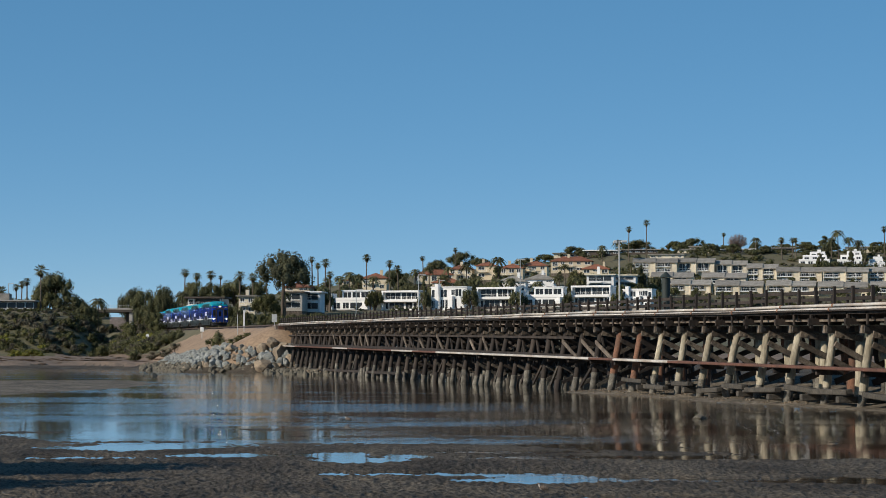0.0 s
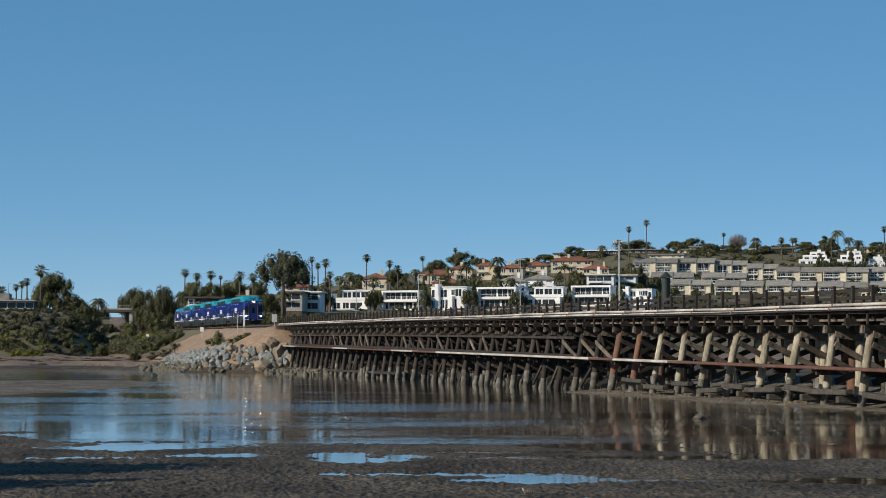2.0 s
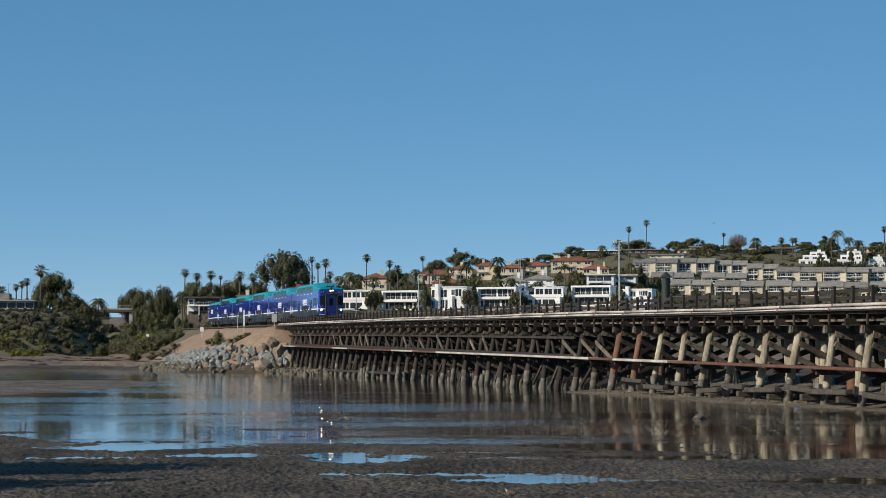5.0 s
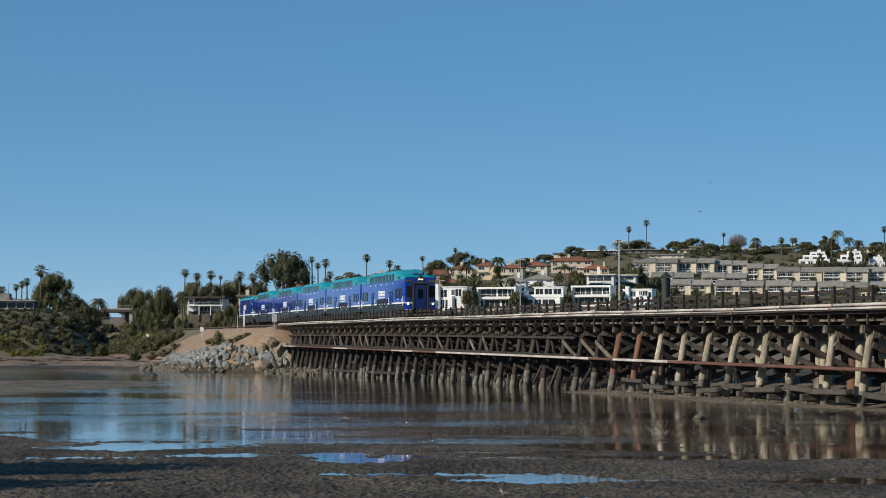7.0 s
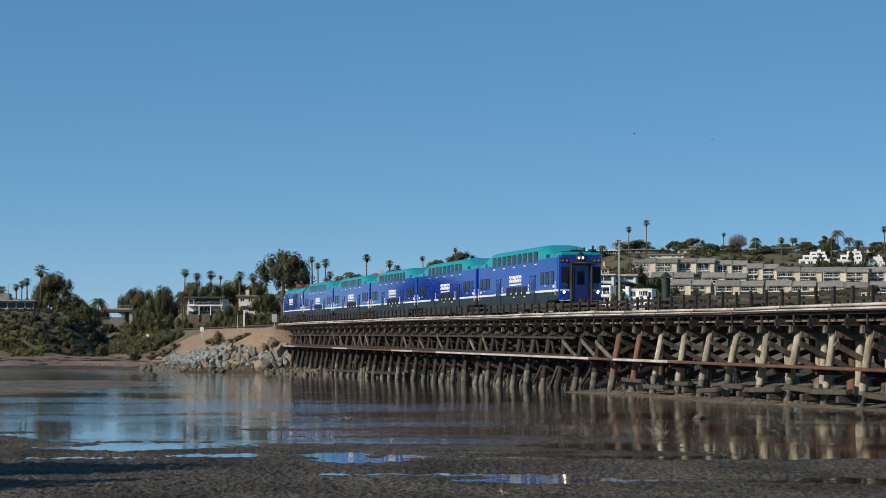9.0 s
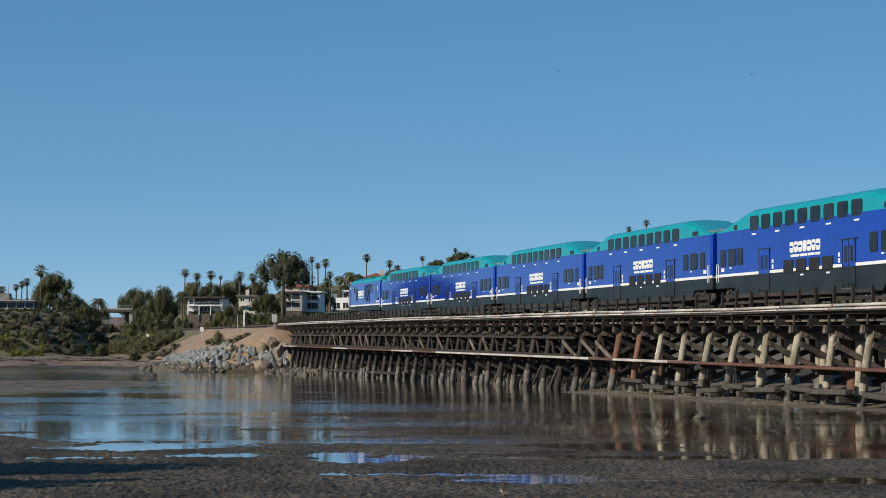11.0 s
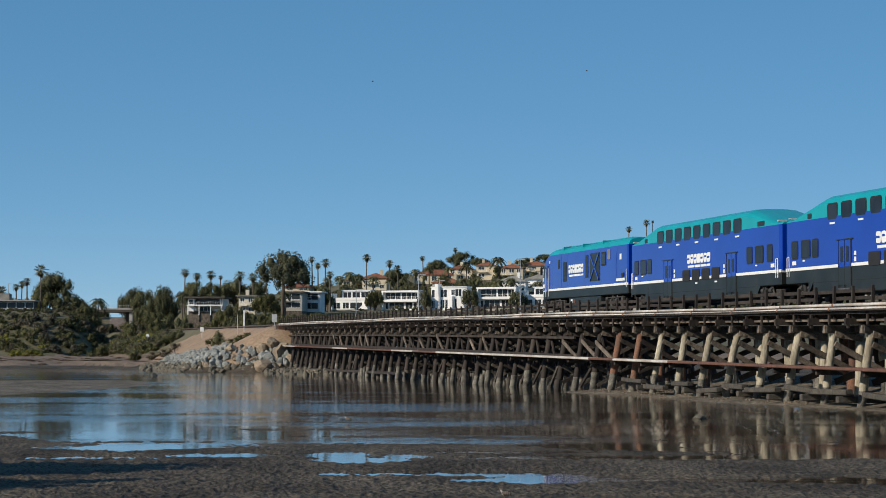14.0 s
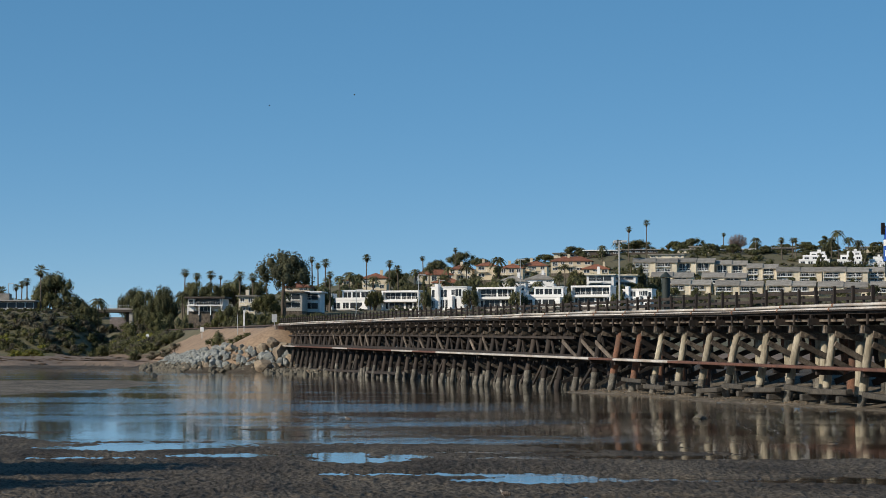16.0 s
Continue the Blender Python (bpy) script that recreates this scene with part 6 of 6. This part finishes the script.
def stepped_house(p, w, h, turn=-8.0):
    """White house stepping up the slope in three blocks."""
    o = thing("house", "white stepped hillside house with terraces", "house", "houses on the hillside", at=facing(p, turn))
    for k, (a, b, z) in enumerate(((0.0, 1.0, 0.42), (0.12, 0.9, 0.74), (0.35, 0.85, 1.0))):
        x0, x1, y = -w / 2 + w * a, -w / 2 + w * b, k * 1.6
        z0 = (-5, h * 0.42, h * 0.74)[k]
        part("wall", Shape().box(x0, x1, y, 9, z0, h * z), STUCCO, o)
        part("parapet", Shape().box(x0, x1, y - 0.1, y + 0.1, h * z, h * z + 0.5), STUCCO, o)
        n = 4 - k
        zb = max(z0, 0) + 0.3
        for q in range(n):
            g = x0 + (x1 - x0) * (q + 0.25) / n
            pane(o, g, g + (x1 - x0) / n * 0.55, zb + 0.2, h * z - 0.45, y, bars=2)
    part("chimney", Shape().box(w * 0.1, w * 0.22, 3, 4, h, h + 1.3), STUCCO, o)
    return o


def cutting_house():
    """Low house with a wide dark roof over a glazed terrace, white lower walls."""
    o = thing("house", "low white house with a wide dark roof over a glazed terrace", "house", "houses on the hillside", at=facing((11.0, 561.3, 13.4), -7))
    part("foundation", Shape().box(-4.6, 4.6, 0.8, 8, -6, 0.0), TIMBER_GREY, o)
    part("wall", Shape().box(-4.6, -2.9, 0, 8, 0.0, 3.3).box(3.7, 4.6, 0, 8, 0.0, 3.3).box(-2.9, 3.7, 1.6, 8, 0, 3.3), STUCCO, o)
    part("roof", Shape().cbox(-5.3, 5.4, -1.8, 8.5, 3.3, 3.75, 0.05), DARKWOOD, o, "dark flat roof with deep eaves")
    part("terrace_floor", Shape().cbox(-4.7, 4.7, -1.2, 1.6, 1.35, 1.6, 0.03), STUCCO, o)
    pane(o, -2.7, 3.5, 1.75, 3.15, 1.55, frame=DARKWOOD, bars=5)
    pane(o, -4.4, -3.2, 1.9, 3.0, -0.02, bars=1)
    pane(o, -2.0, 1.4, 0.15, 1.2, 1.55, bars=3)
    railing(o, -4.6, 4.6, -1.1, 1.6, GALV, 0.8)
    for x in (-4.4, -1.5, 1.5, 4.3):
        part("post", Shape().box(x - 0.12, x + 0.12, -1.1, -0.86, -1.0, 1.35), STUCCO, o)
        part("roof_post", Shape().box(x - 0.06, x + 0.06, -1.1, -0.98, 1.6, 3.3), DARKWOOD, o)


def build_houses():
    for k, (p, w, h) in enumerate((((56.7, 613.4, 15.12), 12.11, 5.33), ((70.8, 610.7, 14.96), 12.11, 5.33), ((84.1, 608.0, 14.96), 11.62, 6.46), ((97.7, 605.4, 15.44), 12.59, 5.81),
                                   ((110.6, 602.8, 15.92), 12.11, 5.49), ((124.2, 600.1, 16.25), 12.59, 5.49), ((136.9, 597.6, 16.25), 9.36, 4.52))):
        white_house(p, w, h, (0, 1, 2, 1, 3, 4, 5)[k])
    for p, w, h, s in (((114.2, 785.6, 28.66), 15.00, 3.12, 1), ((133.0, 781.9, 30.12), 7.08, 5.00, 2), ((140.0, 770.3, 28.53), 8.23, 5.35, 2), ((150.6, 778.4, 30.53), 9.17, 4.58, 2),
                       ((176.4, 824.3, 34.52), 15.94, 4.43, 2), ((79.6, 710.9, 23.95), 8.25, 3.75, 2), ((183.1, 812.8, 33.70), 10.50, 1.75, 1), ((103.1, 706.2, 23.95), 9.38, 2.25, 1), ((39.1, 596.5, 17.51), 7.19, 3.44, 2),
                       ((77.9, 752.0, 25.95), 5.94, 2.38, 1), ((123.8, 783.7, 29.70), 8.33, 4.17, 2)):
        villa(p, w, h, storeys=s)
    for p, w, h in (((115.3, 663.0, 22.03), 8.85, 3.19), ((126.4, 671.1, 22.68), 8.98, 3.59)):
        villa(p, w, h, SHINGLE, STUCCO, label="white house with a dark hipped roof and chimney")
    villa((23.0, 574.2, 12.83), 4.34, 4.79, SHINGLE, BEIGE, flat=True, label="beige two-storey house with wide eaves")
    cutting_house()
    villa((34.0, 566.9, 14.07), 5.64, 4.4, DARKWOOD, CONCRETE, flat=True, chimney=False, band=True, label="grey modern house with large dark windows")
    villa((40.4, 575.9, 13.98), 4.53, 4.83, STUCCO, STUCCO, flat=True, chimney=False, band=True, label="pale glassy modern house with terraces")
    villa((142.6, 657.7, 22.56), 8.50, 4.60, BEIGE, STUCCO, flat=True, band=True, label="pale modern house with wide flat eaves")
    villa((152.8, 665.9, 23.76), 7.19, 3.59, BEIGE, STUCCO, flat=True, chimney=False, band=True, label="pale modern house with wide flat eaves")
    for p, w, h in (((203.0, 798.7, 33.76), 16.86, 5.19), ((218.3, 795.7, 34.19), 14.27, 4.76), ((231.6, 793.0, 33.33), 11.67, 4.76), ((236.5, 771.7, 29.62), 11.39, 6.33), ((246.4, 759.5, 28.87), 16.67, 5.42), ((259.5, 746.8, 28.12), 16.05, 5.76), ((275.2, 743.7, 28.12), 15.22, 5.76),
                    ((188.6, 730.2, 26.54), 14.65, 4.35), ((206.4, 726.6, 27.14), 15.44, 3.56), ((182.6, 690.6, 23.57), 13.50, 3.38), ((196.8, 682.7, 23.05), 15.64, 3.35), ((211.8, 674.6, 22.91), 15.90, 3.33), ((226.6, 666.6, 22.40), 15.79, 3.30), ((240.9, 658.7, 22.25), 14.95, 3.28)):
        townhouse(p, w, h)
    for p, w, h in (((284.3, 843.8, 38.59), 12.52, 5.56), ((295.3, 831.5, 37.95), 11.00, 5.96), ((301.3, 820.1, 37.09), 7.25, 4.08)):
        stepped_house(p, w, h)
    for p, w, h, roof, wall in (((206.7, 889.7, 44.13), 14.85, 2.16, STUCCO, DARKWOOD), ((224.3, 886.2, 44.85), 19.17, 1.68, SHINGLE, DARKWOOD), ((252.1, 890.9, 46.04), 11.62, 2.42, SHINGLE, BEIGE), ((265.0, 883.3, 44.84), 13.97, 2.17, STUCCO, DARKWOOD), ((283.5, 884.7, 45.79), 13.56, 1.94, SHINGLE, DARKWOOD),
                                ((321.5, 877.2, 46.28), 18.41, 1.94, SHINGLE, BEIGE), ((244.8, 892.4, 45.31), 7.27, 1.94, SHINGLE, BEIGE), ((193.9, 902.4, 44.10), 9.69, 1.45, SHINGLE, BEIGE), ((222.0, 845.9, 40.93), 13.75, 1.83, SHINGLE, BEIGE)):
        villa(p, w, h, roof, wall, storeys=1, flat=True, chimney=False, label="long low hilltop house with a flat overhanging roof")
    # terrace restaurant on the bluff
    o = thing("restaurant", "low beach restaurant with glazed terrace and grey roof", "restaurant", at=facing((-38.3, 601.6, 13.72), 0))
    w = 12.29
    part("wall", Shape().box(-w / 2, w / 2, 0, 9, -3, 3.0), DARKWOOD, o)
    part("roof", Shape().box(-w / 2 - 0.5, w / 2 + 0.5, -1.2, 9.5, 3.0, 3.35), CONCRETE, o)
    part("upper_block", Shape().box(-w / 2, -w / 2 + 5.4, 2, 8, 3.35, 5.2), SHINGLE, o)
    for k in range(5):
        pane(o, -w / 2 + 0.5 + k * 2.4, -w / 2 + 2.6 + k * 2.4, 0.8, 2.7, 0.0, bars=1)
    railing(o, -w / 2, w / 2, -1.1, 0.0, WHITE, 1.1)
    for x, y, z in ((-29.3, 597.7, 14.14), (-32.9, 598.5, 13.99), (-26.3, 597.2, 13.23)):
        u = thing("parasol", "open teal cloth parasol on the terrace", "parasol", "parasols", at=(x, y, gz(x, y)))
        part("canopy", Shape().tube((0, 0, z - gz(x, y) - 0.1), (0, 0, z - gz(x, y) + 0.6), 1.25, 0.05, 8), TEALROOF, u)
        part("pole", Shape().tube((0, 0, -0.2), (0, 0, z - gz(x, y) + 0.1), 0.03, 0.03, 6), GALV, u)


build_houses()


# ---- riprap ----
def rock_mesh(seed, m):
    bm = bmesh.new()
    bmesh.ops.create_icosphere(bm, subdivisions=2, radius=1.0)
    for v in bm.verts:
        n = noise.noise(v.co * 1.1 + Vector((seed * 7.3, 0, 0))) * 0.42 + noise.noise(v.co * 2.6 + Vector((0, seed * 3.1, 0))) * 0.16
        v.co *= 1 + n
        # facet by clamping to a few planes
        for k in range(5):
            a = Vector((math.cos(seed + k * 1.9), math.sin(seed * 2 + k * 2.3), math.cos(k * 1.3 + seed))).normalized()
            d = v.co.dot(a) - 0.72
            if d > 0:
                v.co -= a * d
    me = bpy.data.meshes.new("boulder")
    bm.to_mesh(me)
    bm.free()
    me.materials.append(m)
    return me


def build_riprap():
    rng = random.Random(8)
    dry = [rock_mesh(k, ROCK) for k in range(6)]
    tan = [rock_mesh(10 + k, ROCK_TAN) for k in range(4)]
    wet = [rock_mesh(20 + k, ROCK_WET) for k in range(4)]
    rip = tagged(new("riprap"), "bank of pale broken boulders along the embankment foot", "riprap", kind="structure")
    n, extra = 0, []
    while n < 1500:
        x, y = rng.uniform(-24, -2.6), rng.uniform(228, 330)
        g = gz(x, y)
        lim = 3.1 - 0.03 * max(0, y - 285)
        if g < -0.25 or g > lim or (x - EYE[0]) / y < 0.057:
            continue
        if y < 256 and g < 0.02 and rng.random() < 0.6:
            continue
        r = rng.uniform(0.22, 0.56)
        if 255 < y < 280 and g > 0.8 and rng.random() < (0.18 if y < 264 else 0.03):
            r = rng.uniform(0.6, 0.95)
        src = rng.choice(wet) if g < 0.55 + 0.25 * rng.random() else (rng.choice(tan) if y < 275 and rng.random() < 0.3 else rng.choice(dry))
        m = pose(x, y, g + r * 0.2, rng.uniform(0, 360), rng.uniform(0, 360), rng.uniform(0, 360)) @ Matrix.Diagonal((r * rng.uniform(0.9, 1.35), r, r * rng.uniform(0.7, 1), 1))
        if n < 290:
            ob = part("boulder", src, None, rip)
            ob.matrix_basis = m
        else:
            extra.append((src, m))
        n += 1
    toe = 0
    while toe < 420:
        x, y = rng.uniform(-26, -2.6), rng.uniform(236, 330)
        g = gz(x, y)
        if -0.05 < g < 0.75 and (x - EYE[0]) / y > 0.058 and (y > 262 or x > -12):
            r = rng.uniform(0.2, 0.5)
            extra.append((rng.choice(wet + wet + tan), pose(x, y, g + r * 0.25, rng.uniform(0, 360), rng.uniform(0, 360), rng.uniform(0, 360)) @ Matrix.Diagonal((r * 1.2, r, r * 0.8, 1))))
            toe += 1
    for k in range(9):
        x, y, r = -6.8 + 1.9 * k % 4.4, 267.6 + 1.1 * (k % 4), 1.25 - 0.06 * k
        ob = part("boulder", (tan + dry)[(3 * k) % 9], None, rip)
        ob.matrix_basis = pose(x, y, gz(x, y) + r * 0.25, 40 * k, 70 * k, 25 * k) @ Matrix.Diagonal((r * 1.2, r, r * 0.9, 1))
    # the joined rest
    s = Shape()
    for src, m in extra:
        k = 0 if src in dry else 1 if src in tan else 2
        s.add([m @ v.co for v in src.vertices], [tuple(q.vertices) for q in src.polygons], k)
    tagged(part("small_boulders", s.mesh("small_boulders", [ROCK, ROCK_TAN, ROCK_WET], fix=False), None, rip), kind="stuff")


# ---- abutment, overpass, poles, signs, birds ----
def lamp_post(p, top, r, head, label, double=False):
    x, y, z = p
    g = min(gz(x, y), z)
    o = thing("lamp_post", label, "lamp post", "lamp posts", at=(x, y, g))
    h = top - g
    part("pole", Shape().tube((0, 0, -0.5), (0, 0, h), r, r * 0.7, 10), GALV, o)
    a = Matrix.Rotation(-HEAD, 4, "Z")
    s = Shape().box(-0.06, head, -0.06, 0.06, h - 0.12, h, tf=a)
    if double:
        s.box(-head * 0.6, 0.06, -0.06, 0.06, h - 0.12, h, tf=a)
    arm = part("arm", s, GALV, o)
    part("lantern", Shape().cbox(head - 0.1, head + 0.5, -0.15, 0.15, h - 0.2, h + 0.02, 0.04, tf=a), GALV, arm)
    if double:
        part("lantern", Shape().cbox(-head * 0.6 - 0.4, -head * 0.6, -0.15, 0.15, h - 0.3, h + 0.02, 0.04, tf=a), GALV, arm)
    return o


def small_sign(x, y, h, w, s, label, mat_=WHITE):
    g = gz(x, y)
    o = thing("trackside_sign", label, "sign", "signs by the track", at=pose(x, y, g, 0, 0, -11))
    part("post", Shape().tube((0, 0, -0.3), (0, 0, h), 0.05, 0.05, 8), GALV, o)
    part("board", Shape().cbox(-w / 2, w / 2, -0.07, -0.045, h - s, h, 0.008), mat_, o)
    return o


def build_small():
    rng = random.Random(2)
    # timber abutment at the trestle's end
    ab = thing("abutment", "rust-stained timber abutment wall at the trestle end", "abutment")
    for k in range(7):
        part("sheet", Shape().cbox(-4.4 + k * 1.25, -3.2 + k * 1.25, 274.1, 274.4, 1.0, deck_z(274) - 0.25, 0.03), (RED_RUST, TIMBER)[k % 2], ab)
    part("wing_wall", Shape().cbox(-4.7, -4.4, 274.3, 278.0, 2.2, deck_z(274) - 0.2, 0.03), TIMBER_GREY, ab)
    # road bridge over the cutting
    x, y, z = (0.5, 726.4, 17.57)
    ov = thing("road_overpass", "concrete road bridge with railing over the railway cutting", "bridge", at=pose(x, y, 0, 0, 0, -14))
    part("deck", Shape().cbox(-19, 0.6, 0, 10, z - 1.3, z - 0.3, 0.05), DARKWOOD, ov)
    part("edge_beam", Shape().cbox(-19, 0.6, -0.3, 0, z - 1.25, z - 0.42, 0.03), DARKWOOD, ov)
    part("fascia", Shape().cbox(-19, 0.6, -0.35, 0, z - 0.4, z, 0.03), CONCRETE, ov)
    railing(ov, -19, 0.4, -0.2, z, GALV, 1.1)
    for q in (-0.7, -17.5):
        part("column", Shape().cbox(q, q + 1.1, 0.5, 2.0, 6, z - 1.3, 0.08), CONCRETE, ov, "pale concrete column")
        part("pier_wall", Shape().cbox(q - 1.8, q, 3.5, 9.5, 6, z - 1.3, 0.08), DARKWOOD, ov)
    for p, top, r, hd, lab, dbl in (((21.6, 207.6, 7.13), 13.51, 0.11, 0.3, "tall pale lamp post with a bracket head", True), ((49.6, 370.2, 10.91), 18.92, 0.11, 0.4, "tall pale lamp post with a bracket head", True),
                               ((39.4, 413.0, 10.51), 17.73, 0.12, 0.9, "slim grey street lamp post with an arm", False), ((29.1, 425.2, 10.26), 15.19, 0.1, 0.8, "slim grey street lamp post with an arm", False),
                               ((162.7, 674.1, 25.53), 31.91, 0.14, 0.8, "slim grey street lamp post with an arm", False), ((-39.1, 611.9, 15.17), 21.89, 0.12, 1.0, "slim grey street lamp post with an arm", False), ((70.2, 549.6, 15.03), 21.45, 0.12, 0.9, "slim grey street lamp post with an arm", False)):
        lamp_post(p, top, r, hd, lab, dbl)
    # dark green capped stack beyond the trestle
    x, y, z = (7.0, 144.2, 5.64)
    o = thing("capped_stack", "dark green steel stack with a conical cap", "stack", at=(x, y, 0))
    zt = 7.51
    part("shaft", Shape().tube((0, 0, -0.3), (0, 0, zt), 0.30, 0.30, 16), GREENPAINT, o, smooth=False)
    part("ring", Shape().tube((0, 0, zt - 0.35), (0, 0, zt - 0.2), 0.33, 0.33, 16), GREENPAINT, o)
    part("cap", Shape().tube((0, 0, zt + 0.05), (0, 0, zt + 0.42), 0.44, 0.05, 16), GREENPAINT, o, "conical cap")
    # signs and posts by the track
    for (x, y, z), h, w, s, lab, m in (((-11.4, 433.2, 8.13), 2.4, 0.55, 0.6, "small white sign board on a grey post", WHITE), ((-8.0, 345.9, 6.96), 1.9, 0.55, 0.7, "small white sign board on a grey post", WHITE), ((-6.1, 299.7, 5.72), 3.0, 0.2, 2.2, "slim white marker board on a post", WHITE),
                                  ((-2.0, 298.8, 5.95), 1.9, 0.7, 1.1, "grey equipment plate on a post", GALV), ((-11.0, 453.5, 7.83), 1.2, 0.4, 0.5, "small white sign board on a grey post", WHITE), ((-6.8, 301.8, 5.74), 3.0, 0.18, 0.3, "weathered timber marker post", TIMBER_GREY)):
        small_sign(x, y, h, w, s, lab, m)
    # shell and pebble litter on the mud bank under the trestle
    s = Shape()
    for k in range(1500):
        y = rng.uniform(88, 136)
        x = rng.uniform(-8.0, -0.5)
        g = gz(x, y)
        if g < 0.02:
            continue
        r = rng.uniform(0.02, 0.06)
        s.tube((x - r, y, g), (x + r, y + r * 0.5, g + r * 0.4), r * 0.9, r * 0.6, 6)
    peb = tagged(part("pebbles", s.mesh("pebbles", ROCK_TAN, fix=False), None), "scattered pale pebbles and shells on mud", "pebbles", kind="stuff")
    # half-sunk rock in the channel
    x, y = (-14.0, 71.7)
    part("channel_rock", rock_mesh(41, ROCK_WET), None)
    ob = scene.objects["channel_rock"]
    ob.matrix_basis = pose(x, y, 0.03, 0, 0, 20) @ Matrix.Diagonal((0.26, 0.3, 0.12, 1))
    tagged(ob, "dark weedy rock half sunk in the channel", "rock")


def wader(name, label, size, dark, lighter):
    """A standing shore bird: body, neck, head, bill, two legs."""
    b = thing(name, label, "bird", "birds")
    s = Shape()
    for k in range(5):
        t0, t1 = k / 5, (k + 1) / 5
        f = lambda t: 0.16 * math.sin(math.pi * (0.08 + 0.86 * t)) ** 0.7
        s.tube((-0.3 + 0.6 * t0, 0, 0.36 + 0.06 * t0), (-0.3 + 0.6 * t1, 0, 0.36 + 0.06 * t1), f(t0), f(t1), 10)
    part("body", s, dark, b, smooth=True)
    part("neck", Shape().tube((0.22, 0, 0.44), (0.32, 0, 0.62), 0.07, 0.05, 8), lighter, b)
    part("head", Shape().tube((0.27, 0, 0.65), (0.41, 0, 0.66), 0.062, 0.045, 8), dark, b)
    part("bill", Shape().tube((0.4, 0, 0.655), (0.66, 0, 0.6), 0.016, 0.006, 6), BLACK, b)
    part("breast", Shape().tube((0.0, 0, 0.33), (0.24, 0, 0.38), 0.11, 0.09, 8), lighter, b)
    for q in (-0.05, 0.05):
        part("leg", Shape().tube((0, q, 0.0), (0.02, q, 0.3), 0.013, 0.016, 6), BLACK, b)
    for o in list(b.children):
        for v in o.data.vertices:
            v.co *= size
    return b


def gull(name):
    """A small flying bird with two wings as parts."""
    b = thing(name, "small dark bird flying with spread wings", "bird", "flying birds")
    part("body", Shape().tube((-0.24, 0, 0), (0.0, 0, 0.02), 0.03, 0.075, 8).tube((0, 0, 0.02), (0.28, 0, 0.02), 0.075, 0.02, 8), FEATHER, b)
    for q in (-1, 1):
        part("wing", Shape().add([(0.12, 0, 0.03), (-0.10, 0, 0.03), (-0.08, q * 0.32, 0.16), (0.12, q * 0.3, 0.16), (-0.12, q * 0.68, 0.06), (0.0, q * 0.66, 0.07),
                                  (0.12, 0, 0.05), (-0.10, 0, 0.05), (-0.08, q * 0.32, 0.18), (0.12, q * 0.3, 0.18), (-0.12, q * 0.68, 0.075), (0.0, q * 0.66, 0.085)],
                                 [(0, 1, 2, 3), (3, 2, 4, 5), (6, 9, 8, 7), (9, 11, 10, 8), (0, 3, 9, 6), (3, 5, 11, 9), (1, 7, 8, 2), (2, 8, 10, 4), (4, 10, 11, 5)]), FEATHER, b)
    for o in b.children:
        o.data.transform(Matrix.Scale(0.55, 4))
    return b


build_riprap()
build_small()
STANDER = wader("shorebird", "brown shorebird standing in shallow water", 0.32, FEATHER, FEATHER_PALE)
_p = (-26.5, 69.7)
STANDER.matrix_basis = pose(_p[0], _p[1], gz(*_p), 0, 0, 150)
WALKER = wader("shorebird", "brown shorebird walking over the mud", 0.25, FEATHER, FEATHER_PALE)
GULLS = [gull("flying_bird"), gull("flying_bird")]


# ---- what moves ----
# seconds, distance of the train's front end along the line
SPEED, GAIN = 28.6, 0.045
RUN = [(t / 2, 402.0 - SPEED * t / 2 - GAIN * t * t / 4) for t in range(33)]


def motions():
    for car, back in TRAIN:
        rows = []
        for t, y in RUN:
            a = y + back
            rows.append((t, Matrix.Translation((0, a, rail_z(a))) @ Matrix.Rotation(math.atan2(rail_z(a + 24) - rail_z(a), 24), 4, "X")))
        walk(car, rows)
    # shore bird: seconds, place, heading
    walk(WALKER, [(t, pose(x, y, gz(x, y), 0, 0, h)) for t, (x, y), h in (
        (0.0, (-29.1, 32.6), 165), (0.5, (-29.2, 32.5), 165), (1.5, (-29.4, 32.2), 165), (3.0, (-29.6, 32.0), 160), (3.5, (-29.7, 31.9), 160), (5.0, (-29.8, 31.8), 160), (6.5, (-29.9, 31.8), 160), (7.0, (-29.9, 31.7), 160), (16.0, (-29.9, 31.7), 160))])
    a, b = GULLS
    walk(a, [(t, pose(*p, 0, 8, h)) for t, p, h in (
        (0.0, (69.4, 305.2, 7.87), 120), (4.0, (66.9, 305.7, 15.37), 120), (7.0, (55.7, 287.5, 21.97), 130), (9.0, (41.3, 269.9, 30.78), 150), (12.5, (22.7, 273.6, 41.06), 170), (14.5, (6.5, 297.2, 38.92), 180), (16.0, (-0.5, 318.9, 39.03), 180))])
    walk(b, [(t, pose(*p, 0, -8, h)) for t, p, h in (
        (0.0, (66.1, 305.8, 9.53), 90), (4.0, (60.9, 296.7, 18.18), 95), (7.0, (57.3, 287.2, 26.03), 100), (9.0, (54.4, 277.5, 30.97), 100), (12.5, (47.4, 248.4, 39.30), 120), (14.5, (27.4, 272.7, 37.78), 170), (16.0, (8.8, 296.7, 38.22), 180))])


motions()
